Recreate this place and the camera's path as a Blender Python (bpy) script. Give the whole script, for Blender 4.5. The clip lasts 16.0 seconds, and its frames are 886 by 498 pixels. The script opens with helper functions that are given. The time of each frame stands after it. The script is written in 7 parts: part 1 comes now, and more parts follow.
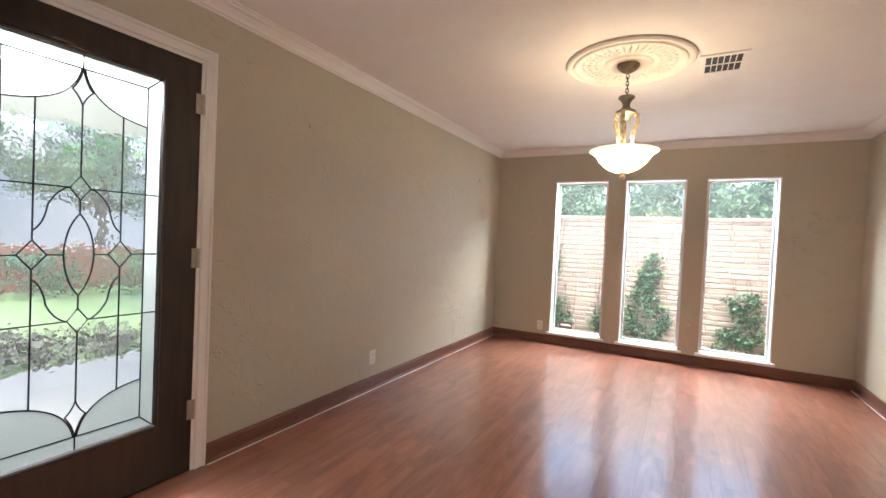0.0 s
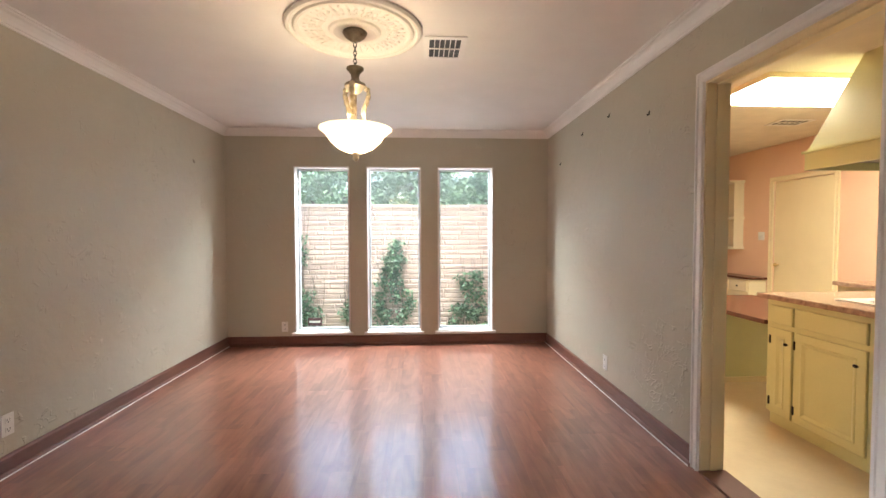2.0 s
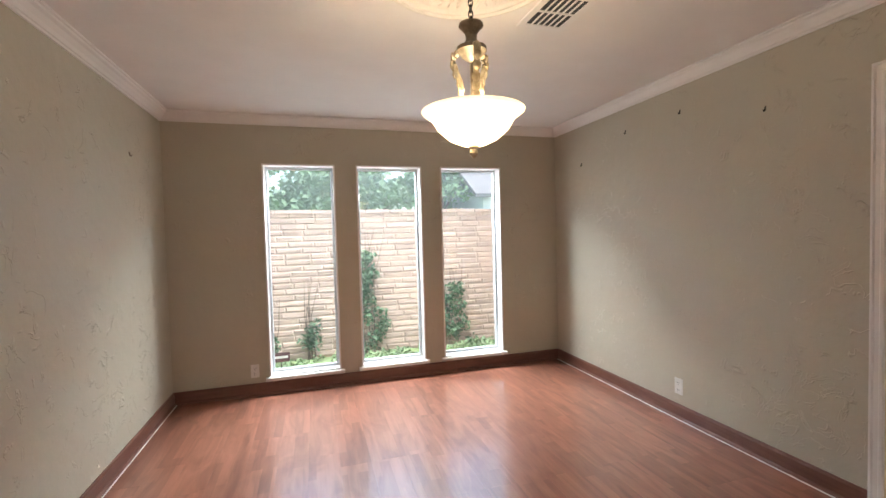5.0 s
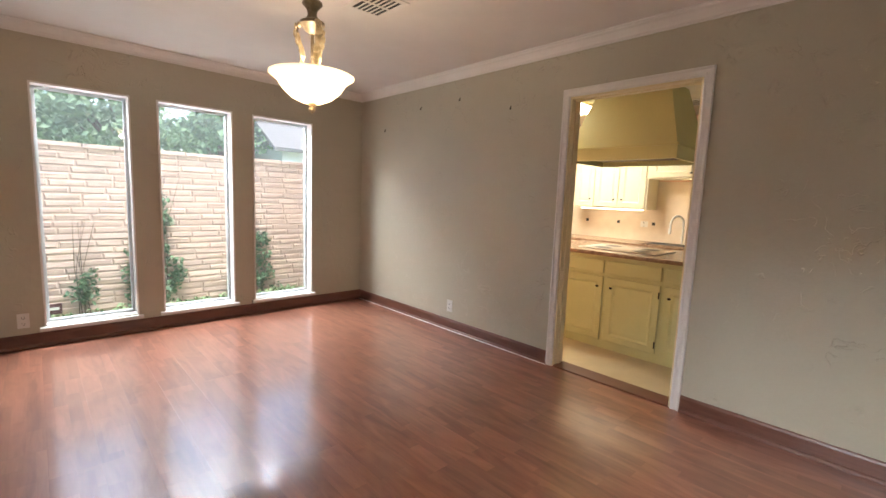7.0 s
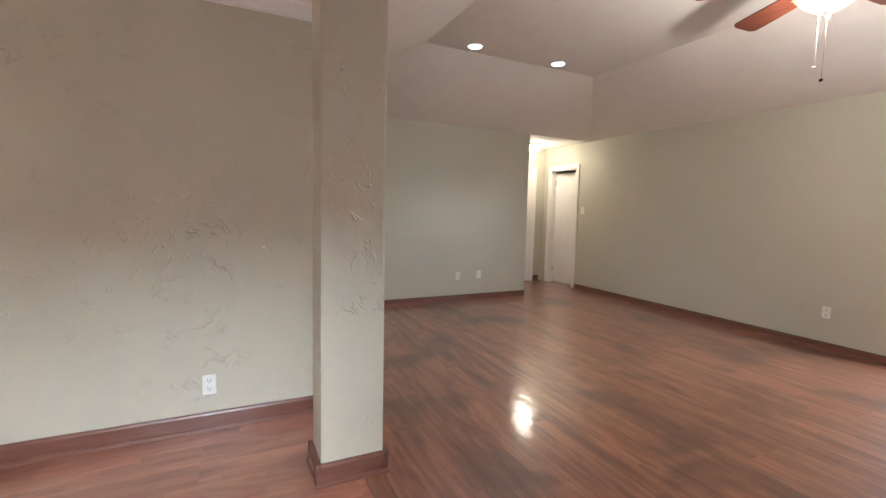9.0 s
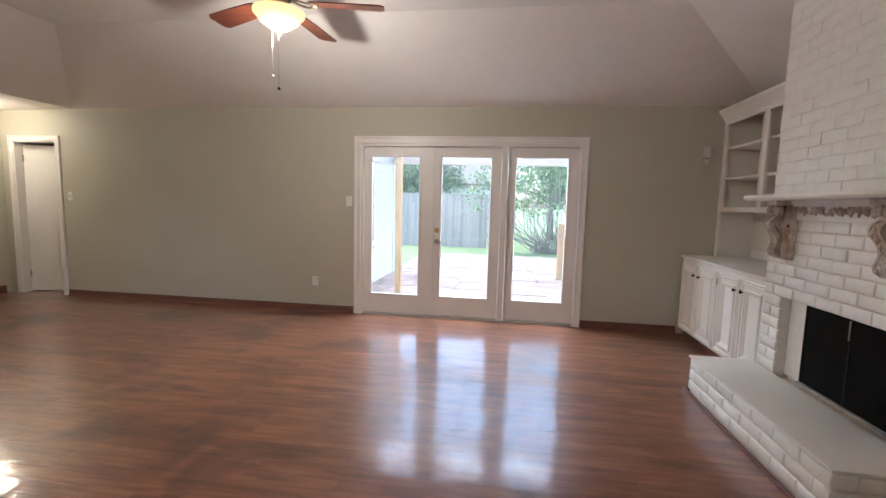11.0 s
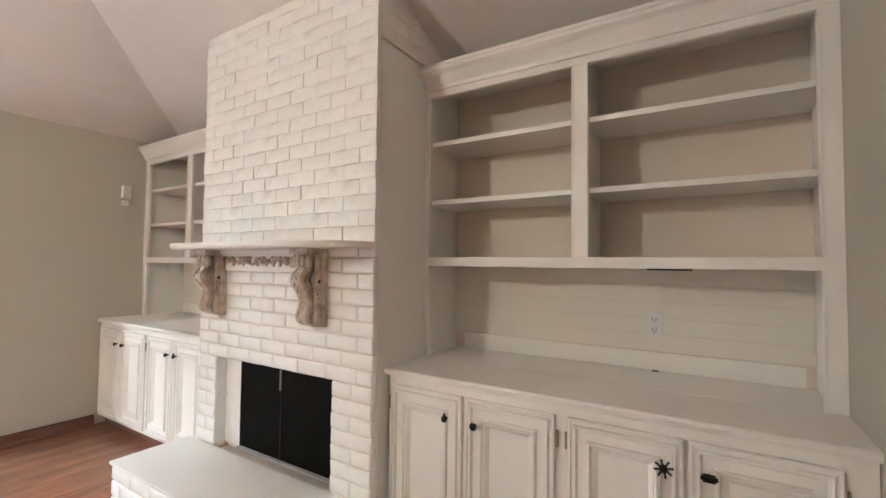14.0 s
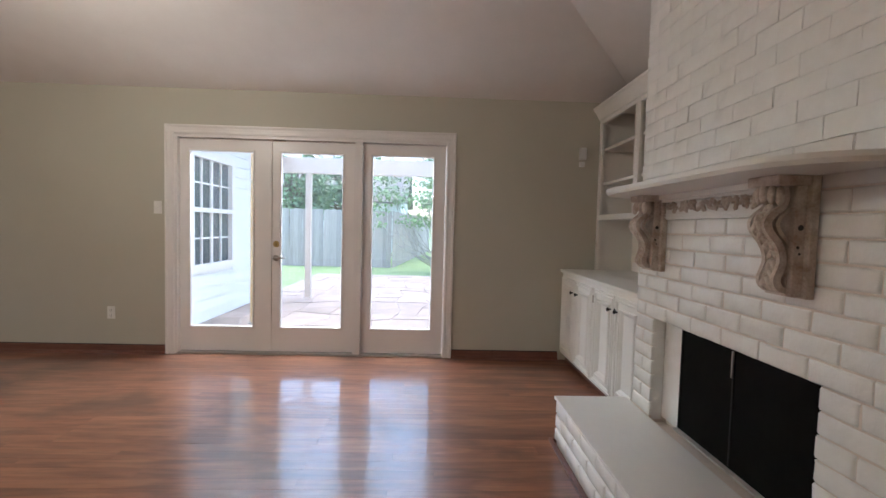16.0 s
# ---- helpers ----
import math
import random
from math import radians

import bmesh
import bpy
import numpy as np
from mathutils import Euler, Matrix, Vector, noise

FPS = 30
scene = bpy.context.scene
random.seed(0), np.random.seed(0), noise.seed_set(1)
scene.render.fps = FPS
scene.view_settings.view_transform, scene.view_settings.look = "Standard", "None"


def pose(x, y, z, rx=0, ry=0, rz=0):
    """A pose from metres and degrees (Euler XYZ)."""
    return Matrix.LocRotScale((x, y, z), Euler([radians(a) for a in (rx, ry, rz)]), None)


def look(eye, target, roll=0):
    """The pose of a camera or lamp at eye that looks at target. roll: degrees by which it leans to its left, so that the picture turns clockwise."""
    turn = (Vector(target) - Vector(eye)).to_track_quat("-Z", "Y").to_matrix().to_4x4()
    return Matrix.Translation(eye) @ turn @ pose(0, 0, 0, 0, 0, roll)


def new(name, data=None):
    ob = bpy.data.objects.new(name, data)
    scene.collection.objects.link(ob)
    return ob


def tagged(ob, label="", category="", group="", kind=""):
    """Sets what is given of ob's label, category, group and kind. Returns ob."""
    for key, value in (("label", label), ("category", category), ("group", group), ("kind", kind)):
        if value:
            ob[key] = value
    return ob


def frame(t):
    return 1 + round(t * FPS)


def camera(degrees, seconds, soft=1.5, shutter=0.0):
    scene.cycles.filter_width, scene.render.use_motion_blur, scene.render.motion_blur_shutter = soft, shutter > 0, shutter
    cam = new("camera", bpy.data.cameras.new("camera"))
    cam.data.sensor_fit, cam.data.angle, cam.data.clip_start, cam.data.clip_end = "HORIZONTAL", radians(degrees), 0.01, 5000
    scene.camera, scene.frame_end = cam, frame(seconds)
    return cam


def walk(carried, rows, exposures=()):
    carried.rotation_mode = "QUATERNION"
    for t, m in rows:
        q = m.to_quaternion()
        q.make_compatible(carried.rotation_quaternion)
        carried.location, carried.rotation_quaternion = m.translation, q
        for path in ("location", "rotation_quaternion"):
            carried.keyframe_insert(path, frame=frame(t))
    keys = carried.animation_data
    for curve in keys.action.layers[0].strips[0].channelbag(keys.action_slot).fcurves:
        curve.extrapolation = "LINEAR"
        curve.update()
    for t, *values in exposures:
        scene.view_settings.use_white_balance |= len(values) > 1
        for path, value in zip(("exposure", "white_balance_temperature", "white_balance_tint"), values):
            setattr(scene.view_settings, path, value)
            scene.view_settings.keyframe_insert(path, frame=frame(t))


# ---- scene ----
cam = camera(91.3, 16.0)
SKY, SUN, W_WIN, W_FRENCH, W_ENTRY, W_PEND, W_FAN, W_HALL, W_DOWN, W_KIT, W_UNDER, W_SINK = 0.18, 0.35, 78, 32, 110, 4.3, 13.5, 2.2, 9, 18, 0.07, 0.5
BOWL_GLOW, FAN_TURN = 0.55, 49
EXPOSURES = [(0, 2.35, 6150, 9), (3, 2.08, 6150, 6), (6, 1.98, 6000, 5.5), (7.5, 2.02, 6350, 10), (8.3, 2.45, 6250, 11), (9, 2.78, 5600, 7), (9.7, 2.6, 5400, 9.5), (12, 2.32, 5950, 7),
             (12.5, 2.45, 6050, 8), (13.2, 2.85, 6050, 7.5), (14, 3.4, 5650, 4.5), (14.6, 3.55, 5400, 2), (15.2, 3.4, 5300, -0.5), (15.6, 2.75, 5200, 1), (16, 2.2, 5600, 5.5)]
PATH = [
    (0, (-1.49, -5.437, 1.257), (-2.453, -3.685, 1.209), 2.6),
    (0.5, (-1.469, -5.364, 1.262), (-2.082, -3.46, 1.225), 1.2),
    (1, (-1.462, -5.265, 1.274), (-1.735, -3.284, 1.223), 0.9),
    (1.5, (-1.45, -5.139, 1.271), (-1.467, -3.141, 1.206), 0.2),
    (2, (-1.473, -4.979, 1.263), (-1.371, -2.982, 1.195), -0.1),
    (2.5, (-1.542, -4.704, 1.333), (-1.489, -2.708, 1.228), -0.3),
    (3, (-1.591, -4.565, 1.416), (-1.563, -2.569, 1.303), 0.1),
    (5.5, (-2.69, -4.054, 1.371), (-1.966, -2.191, 1.299), -1.0),
    (6, (-2.811, -4.209, 1.351), (-1.963, -2.403, 1.212), 0.6),
    (6.5, (-2.89, -4.414, 1.312), (-1.841, -2.725, 1.093), 1.7),
    (7, (-2.91, -4.56, 1.289), (-1.545, -3.118, 1.05), 2.2),
    (7.5, (-2.881, -4.661, 1.28), (-1.229, -3.55, 1.094), 2.0),
    (8, (-2.837, -4.749, 1.291), (-0.938, -4.138, 1.142), 0.2),
    (8.5, (-2.762, -4.899, 1.262), (-0.768, -4.97, 1.123), 1.5),
    (9, (-2.721, -4.942, 1.294), (-0.928, -5.81, 1.111), 1.4),
    (9.5, (-2.734, -4.986, 1.332), (-1.299, -6.364, 1.133), 1.6),
    (9.7, (-2.743, -4.998, 1.341), (-1.434, -6.498, 1.148), 1.9),
    (12, (-2.935, -5.443, 1.348), (-3.535, -7.339, 1.135), -0.1),
    (12.5, (-2.925, -5.555, 1.358), (-3.909, -7.28, 1.12), -0.5),
    (13, (-2.996, -5.627, 1.346), (-4.332, -7.107, 1.19), -0.1),
    (13.5, (-3.121, -5.72, 1.346), (-4.711, -6.932, 1.407), -0.1),
    (14, (-3.196, -5.795, 1.351), (-4.894, -6.85, 1.425), 0.6),
    (14.5, (-3.315, -5.941, 1.316), (-5.086, -6.87, 1.354), -0.2),
    (15, (-3.393, -6.09, 1.278), (-4.945, -7.351, 1.239), -0.9),
    (15.5, (-3.508, -6.129, 1.235), (-4.297, -7.966, 1.172), 2.3),
    (16, (-3.518, -6.108, 1.238), (-3.583, -8.104, 1.139), 1.5),
]
walk(cam, [(t, look(eye, target, roll)) for t, eye, target, roll in PATH], EXPOSURES)

# ---- world and large lights ----
world = bpy.data.worlds.new("sky")
scene.world = world
world.use_nodes = True
wn = world.node_tree.nodes
sky = wn.new("ShaderNodeTexSky")
sky.sky_type, sky.sun_disc = "NISHITA", False
sky.sun_elevation, sky.sun_rotation = radians(80), radians(166)
sky.air_density, sky.dust_density, sky.ozone_density = 1.2, 3.0, 1.0
world.node_tree.links.new(sky.outputs[0], wn["Background"].inputs[0])
wn["Background"].inputs[1].default_value = SKY

sun = new("sun", bpy.data.lights.new("sun", "SUN"))
sun.data.energy, sun.data.angle, sun.data.color = SUN, radians(15), (1.0, 0.96, 0.9)
sun.matrix_world = look((0, 0, 30), (1.0, 4.0, 0))


def area(name, eye, target, w, h, watts, color):
    ob = new(name, bpy.data.lights.new(name, "AREA"))
    ob.data.shape, ob.data.size, ob.data.size_y = "RECTANGLE", w, h
    ob.data.energy, ob.data.color = watts, color
    ob.matrix_world = look(eye, target)
    return ob


def bulb(name, place, watts, color, size=0.05):
    ob = new(name, bpy.data.lights.new(name, "POINT"))
    ob.data.energy, ob.data.color, ob.data.shadow_soft_size = watts, color, size
    ob.location = place
    return ob


DAY = (0.93, 0.97, 1.0)
area("window_daylight", (-1.77, 0.74, 2.66), (-1.77, -2.4, 0.35), 2.2, 0.5, W_WIN, DAY)
area("door_daylight", (-2.43, -11.0, 2.62), (-2.43, -7.4, 0.3), 2.4, 0.5, W_FRENCH, DAY)
area("entry_daylight", (-4.6, -4.59, 2.6), (-2.1, -4.59, 0.6), 0.5, 1.0, W_ENTRY, DAY)
bulb("pendant_bulb", (-1.848, -2.426, 1.86), W_PEND, (1.0, 0.80, 0.56), 0.06)
bulb("fan_bulb", (-1.315, -8.06, 2.425), W_FAN, (1.0, 0.86, 0.68), 0.055)
bulb("hall_bulb", (3.42, -9.6, 2.30), W_HALL, (1.0, 0.78, 0.5), 0.08)
for cy in (-7.18, -8.25):
    ob = bulb("downlight_bulb", (1.27, cy, 2.93), W_DOWN, (0.95, 0.97, 1.0), 0.05)
    ob.data.type = "SPOT"
    ob.data.spot_size, ob.data.spot_blend = radians(110), 0.6
area("kitchen_panel_light", (1.7, -1.55, 2.40), (1.7, -1.55, 0), 0.9, 0.55, W_KIT, (1.0, 0.90, 0.70))
area("under_cabinet_light", (3.0, -1.75, 1.205), (3.02, -1.75, 0), 0.12, 0.75, W_UNDER, (1.0, 0.82, 0.55))
bulb("sink_bulb", (2.95, -2.75, 1.56), W_SINK, (1.0, 0.75, 0.42), 0.04)


# ---- mesh tools ----
def obj(name, bm, mat, parent=None, label=""):
    """Links a bmesh as one mesh object; under parent if one is given. Vertices are in world metres."""
    me = bpy.data.meshes.new(name)
    bm.to_mesh(me)
    bm.free()
    ob = new(name, me)
    for m in (mat if isinstance(mat, (list, tuple)) else [mat]):
        me.materials.append(m)
    if parent is not None:
        ob.parent = parent
        place = parent.matrix_basis.copy()
        if parent.parent is not None:
            place = parent.parent.matrix_basis @ parent.matrix_parent_inverse @ place
        ob.matrix_parent_inverse = place.inverted()
    if label:
        ob["label"] = label
    return ob


def part(name, bm, mat, parent, label=""):
    return obj(name, bm, mat, parent, label)


def thing(name, place, label, category, group=""):
    ob = new(name)
    ob.empty_display_size = 0.1
    ob.location = place
    bpy.context.view_layer.update()
    return tagged(ob, label, category, group)


def setting(name, bm, mat, label, category):
    return tagged(obj(name, bm, mat), label, category, kind="structure")


def B(*boxes, bevel=0.0):
    """A bmesh of boxes (x0, x1, y0, y1, z0, z1)."""
    bm = bmesh.new()
    for b in boxes:
        box(bm, *b)
    if bevel:
        bmesh.ops.bevel(bm, geom=list(bm.edges), offset=bevel, segments=2, profile=0.7, affect="EDGES", clamp_overlap=True)
    return bm


def box(bm, x0, x1, y0, y1, z0, z1):
    v = [bm.verts.new((x, y, z)) for x in (x0, x1) for y in (y0, y1) for z in (z0, z1)]
    for f in ((0, 1, 3, 2), (4, 6, 7, 5), (0, 4, 5, 1), (2, 3, 7, 6), (0, 2, 6, 4), (1, 5, 7, 3)):
        bm.faces.new([v[i] for i in f])


def wall_mesh(axis, lo, hi, u0, u1, z0, z1, holes=()):
    """A wall of thickness lo..hi along axis, over u0..u1 and z0..z1, with openings (u0, u1, z0, z1) right through it."""
    us = sorted({u0, u1, *[h[i] for h in holes for i in (0, 1)]})
    zs = sorted({z0, z1, *[h[i] for h in holes for i in (2, 3)]})
    full = {}
    for i in range(len(us) - 1):
        for j in range(len(zs) - 1):
            uc, zc = (us[i] + us[i + 1]) / 2, (zs[j] + zs[j + 1]) / 2
            full[i, j] = not any(h[0] < uc < h[1] and h[2] < zc < h[3] for h in holes)
    bm = bmesh.new()
    put = (lambda d, u, z: (d, u, z)) if axis == "x" else (lambda d, u, z: (u, d, z))

    def quad(*pts):
        bm.faces.new([bm.verts.new(put(*p)) for p in pts])

    for (i, j), on in full.items():
        if not on:
            continue
        a, b, c, d = us[i], us[i + 1], zs[j], zs[j + 1]
        quad((lo, a, c), (lo, b, c), (lo, b, d), (lo, a, d))
        quad((hi, a, c), (hi, a, d), (hi, b, d), (hi, b, c))
        for di, dj, p, q in ((-1, 0, (a, c), (a, d)), (1, 0, (b, c), (b, d)), (0, -1, (a, c), (b, c)), (0, 1, (a, d), (b, d))):
            if not full.get((i + di, j + dj), False):
                quad((lo, *p), (hi, *p), (hi, *q), (lo, *q))
    bmesh.ops.remove_doubles(bm, verts=bm.verts, dist=1e-5)
    bmesh.ops.recalc_face_normals(bm, faces=bm.faces)
    return bm


def profile_run(bm, pts, p0, p1, out):
    """Extrudes a profile of (outwards, z) points from p0 to p1 (x, y); out is the unit way off the wall."""
    rows = []
    for p in (p0, p1):
        rows.append([bm.verts.new((p[0] + out[0] * o, p[1] + out[1] * o, z)) for o, z in pts])
    n = len(pts)
    for i in range(n):
        bm.faces.new((rows[0][i], rows[0][(i + 1) % n], rows[1][(i + 1) % n], rows[1][i]))
    bm.faces.new(rows[0])
    bm.faces.new(rows[1][::-1])


def rings(bm, o, u, v, n, w, h, steps, fill=True):
    """Nested rectangles: steps of (inset, height) on the plane o + u*w x v*h with normal n, joined into a moulded panel."""
    o, u, v, n = Vector(o), Vector(u), Vector(v), Vector(n)
    last = None
    for inset, high in steps:
        loop = [bm.verts.new(o + u * a + v * b + n * high) for a, b in ((inset, inset), (w - inset, inset), (w - inset, h - inset), (inset, h - inset))]
        if last:
            for i in range(4):
                bm.faces.new((last[i], last[(i + 1) % 4], loop[(i + 1) % 4], loop[i]))
        last = loop
    if fill:
        bm.faces.new(last)


def lathe(bm, prof, c, seg=32, squash=1.0):
    rows = []
    for r, z in prof:
        rows.append([bm.verts.new((c[0] + r * math.cos(6.28319 * k / seg), c[1] + r * squash * math.sin(6.28319 * k / seg), c[2] + z)) for k in range(seg)])
    for a, b in zip(rows, rows[1:]):
        for k in range(seg):
            bm.faces.new((a[k], a[(k + 1) % seg], b[(k + 1) % seg], b[k]))
    for row in (rows[0], rows[-1]):
        if (row[0].co - row[seg // 2].co).length > 1e-4:
            bm.faces.new(row)
    bmesh.ops.recalc_face_normals(bm, faces=bm.faces)


def tube(bm, pts, r, seg=6, closed=False, taper=None):
    pts = [Vector(p) for p in pts]
    rows = []
    for i, p in enumerate(pts):
        a = pts[i - 1] if i or closed else p
        b = pts[(i + 1) % len(pts)] if i + 1 < len(pts) or closed else p
        way = (b - a).normalized()
        side = way.cross(Vector((0, 0, 1)))
        if side.length < 0.05:
            side = way.cross(Vector((0, 1, 0)))
        side.normalize()
        up = side.cross(way).normalized()
        rad = r if taper is None else r * (1 + (taper - 1) * i / max(1, len(pts) - 1))
        rows.append([bm.verts.new(p + side * rad * math.cos(6.28319 * k / seg) + up * rad * math.sin(6.28319 * k / seg)) for k in range(seg)])
    pairs = list(zip(rows, rows[1:])) + ([(rows[-1], rows[0])] if closed else [])
    for a, b in pairs:
        for k in range(seg):
            bm.faces.new((a[k], a[(k + 1) % seg], b[(k + 1) % seg], b[k]))
    if not closed:
        bm.faces.new(rows[0][::-1])
        bm.faces.new(rows[-1])


def smooth(ob, angle=40):
    for p in ob.data.polygons:
        p.use_smooth = True
    ob.data.set_sharp_from_angle(angle=radians(angle))
    return ob


# ---- materials ----
def surf(name, col, col2=None, rough=0.5, metal=0.0, scale=8.0, fine=120.0, bump=0.1, stretch=(1, 1, 1), rough_var=0.05, rand=0.0, spec=0.5, coat=0.0, coat_rough=0.12):
    """A paint, stone, wood or metal: two colours mixed by noise at two scales, with varying gloss and fine relief."""
    m = bpy.data.materials.new(name)
    m.use_nodes = True
    t, n = m.node_tree, m.node_tree.nodes
    p = n["Principled BSDF"]
    co = n.new("ShaderNodeTexCoord")
    mp = n.new("ShaderNodeMapping")
    mp.inputs["Scale"].default_value = stretch
    t.links.new(co.outputs["Object"], mp.inputs[0])
    big, small = n.new("ShaderNodeTexNoise"), n.new("ShaderNodeTexNoise")
    big.inputs["Scale"].default_value, small.inputs["Scale"].default_value = scale, fine
    big.inputs["Detail"].default_value, small.inputs["Detail"].default_value = 4, 3
    vec = mp.outputs[0]
    if rand:
        info = n.new("ShaderNodeObjectInfo")
        add = n.new("ShaderNodeVectorMath")
        add.operation = "MULTIPLY_ADD"
        t.links.new(info.outputs["Random"], add.inputs[0])
        add.inputs[1].default_value = (7.0, 13.0, 5.0)
        t.links.new(vec, add.inputs[2])
        vec = add.outputs[0]
    for k in (big, small):
        t.links.new(vec, k.inputs["Vector"])
    ad = n.new("ShaderNodeMath")
    ad.operation = "MULTIPLY_ADD"
    ad.inputs[1].default_value = 0.35
    t.links.new(small.outputs[0], ad.inputs[0])
    t.links.new(big.outputs[0], ad.inputs[2])
    ramp = n.new("ShaderNodeValToRGB")
    ramp.color_ramp.elements[0].position, ramp.color_ramp.elements[1].position = 0.45, 0.95
    c2 = col2 or tuple(0.86 * c for c in col)
    ramp.color_ramp.elements[0].color, ramp.color_ramp.elements[1].color = (*c2, 1), (*col, 1)
    t.links.new(ad.outputs[0], ramp.inputs[0])
    out = ramp.outputs[0]
    if rand:
        hsv = n.new("ShaderNodeHueSaturation")
        ma = n.new("ShaderNodeMapRange")
        ma.inputs["To Min"].default_value, ma.inputs["To Max"].default_value = 1 - rand, 1 + rand
        t.links.new(info.outputs["Random"], ma.inputs[0])
        t.links.new(ma.outputs[0], hsv.inputs["Value"])
        t.links.new(out, hsv.inputs["Color"])
        out = hsv.outputs[0]
    t.links.new(out, p.inputs["Base Color"])
    mr = n.new("ShaderNodeMapRange")
    mr.inputs["To Min"].default_value, mr.inputs["To Max"].default_value = max(0.02, rough - rough_var), min(1, rough + rough_var)
    t.links.new(big.outputs[0], mr.inputs[0])
    t.links.new(mr.outputs[0], p.inputs["Roughness"])
    p.inputs["Metallic"].default_value = metal
    p.inputs["Specular IOR Level"].default_value = spec
    p.inputs["Coat Weight"].default_value = coat
    p.inputs["Coat IOR"].default_value = 1.65
    p.inputs["Coat Roughness"].default_value = coat_rough
    if bump:
        bp = n.new("ShaderNodeBump")
        bp.inputs["Strength"].default_value, bp.inputs["Distance"].default_value = bump, 0.004
        t.links.new(ad.outputs[0], bp.inputs["Height"])
        t.links.new(bp.outputs[0], p.inputs["Normal"])
    return m


def plaster(name, col, col2, strength):
    """Hand-trowelled wall paint: flat areas broken by short ragged ridges."""
    m = surf(name, col, col2, 0.55, scale=1.3, fine=60, bump=0.0)
    t, n = m.node_tree, m.node_tree.nodes
    p = n["Principled BSDF"]
    co = n["Texture Coordinate"]
    line = n.new("ShaderNodeTexNoise")
    line.inputs["Scale"].default_value, line.inputs["Detail"].default_value, line.inputs["Distortion"].default_value = 6.5, 3.0, 1.2
    t.links.new(co.outputs["Object"], line.inputs["Vector"])
    off = n.new("ShaderNodeMath")
    off.operation = "SUBTRACT"
    off.inputs[1].default_value = 0.5
    t.links.new(line.outputs[0], off.inputs[0])
    ab = n.new("ShaderNodeMath")
    ab.operation = "ABSOLUTE"
    t.links.new(off.outputs[0], ab.inputs[0])
    ridge = n.new("ShaderNodeMapRange")
    ridge.inputs["From Min"].default_value, ridge.inputs["From Max"].default_value = 0.0, 0.022
    ridge.inputs["To Min"].default_value, ridge.inputs["To Max"].default_value = 1.0, 0.0
    t.links.new(ab.outputs[0], ridge.inputs[0])
    mask, wide = n.new("ShaderNodeTexNoise"), n.new("ShaderNodeTexNoise")
    mask.inputs["Scale"].default_value, mask.inputs["Detail"].default_value = 9.0, 2
    wide.inputs["Scale"].default_value, wide.inputs["Detail"].default_value = 1.4, 2
    both = n.new("ShaderNodeMath")
    both.operation = "MULTIPLY_ADD"
    both.inputs[1].default_value = 0.8
    for k in (mask, wide):
        t.links.new(co.outputs["Object"], k.inputs["Vector"])
    t.links.new(wide.outputs[0], both.inputs[0])
    t.links.new(mask.outputs[0], both.inputs[2])
    cut = n.new("ShaderNodeMapRange")
    cut.inputs["From Min"].default_value, cut.inputs["From Max"].default_value = 0.93, 1.05
    t.links.new(both.outputs[0], cut.inputs[0])
    mul = n.new("ShaderNodeMath")
    mul.operation = "MULTIPLY"
    t.links.new(ridge.outputs[0], mul.inputs[0])
    t.links.new(cut.outputs[0], mul.inputs[1])
    soft = n.new("ShaderNodeTexNoise")
    soft.inputs["Scale"].default_value, soft.inputs["Detail"].default_value = 14, 4
    t.links.new(co.outputs["Object"], soft.inputs["Vector"])
    add = n.new("ShaderNodeMath")
    add.operation = "MULTIPLY_ADD"
    add.inputs[1].default_value = 0.5
    t.links.new(soft.outputs[0], add.inputs[0])
    t.links.new(mul.outputs[0], add.inputs[2])
    bp = n.new("ShaderNodeBump")
    bp.inputs["Strength"].default_value, bp.inputs["Distance"].default_value = strength, 0.010
    t.links.new(add.outputs[0], bp.inputs["Height"])
    t.links.new(bp.outputs[0], p.inputs["Normal"])
    return m


def glow(name, col, power):
    m = bpy.data.materials.new(name)
    m.use_nodes = True
    p = m.node_tree.nodes["Principled BSDF"]
    p.inputs["Base Color"].default_value = (*col, 1)
    p.inputs["Emission Color"].default_value = (*col, 1)
    p.inputs["Emission Strength"].default_value = power
    p.inputs["Roughness"].default_value = 0.3
    return m


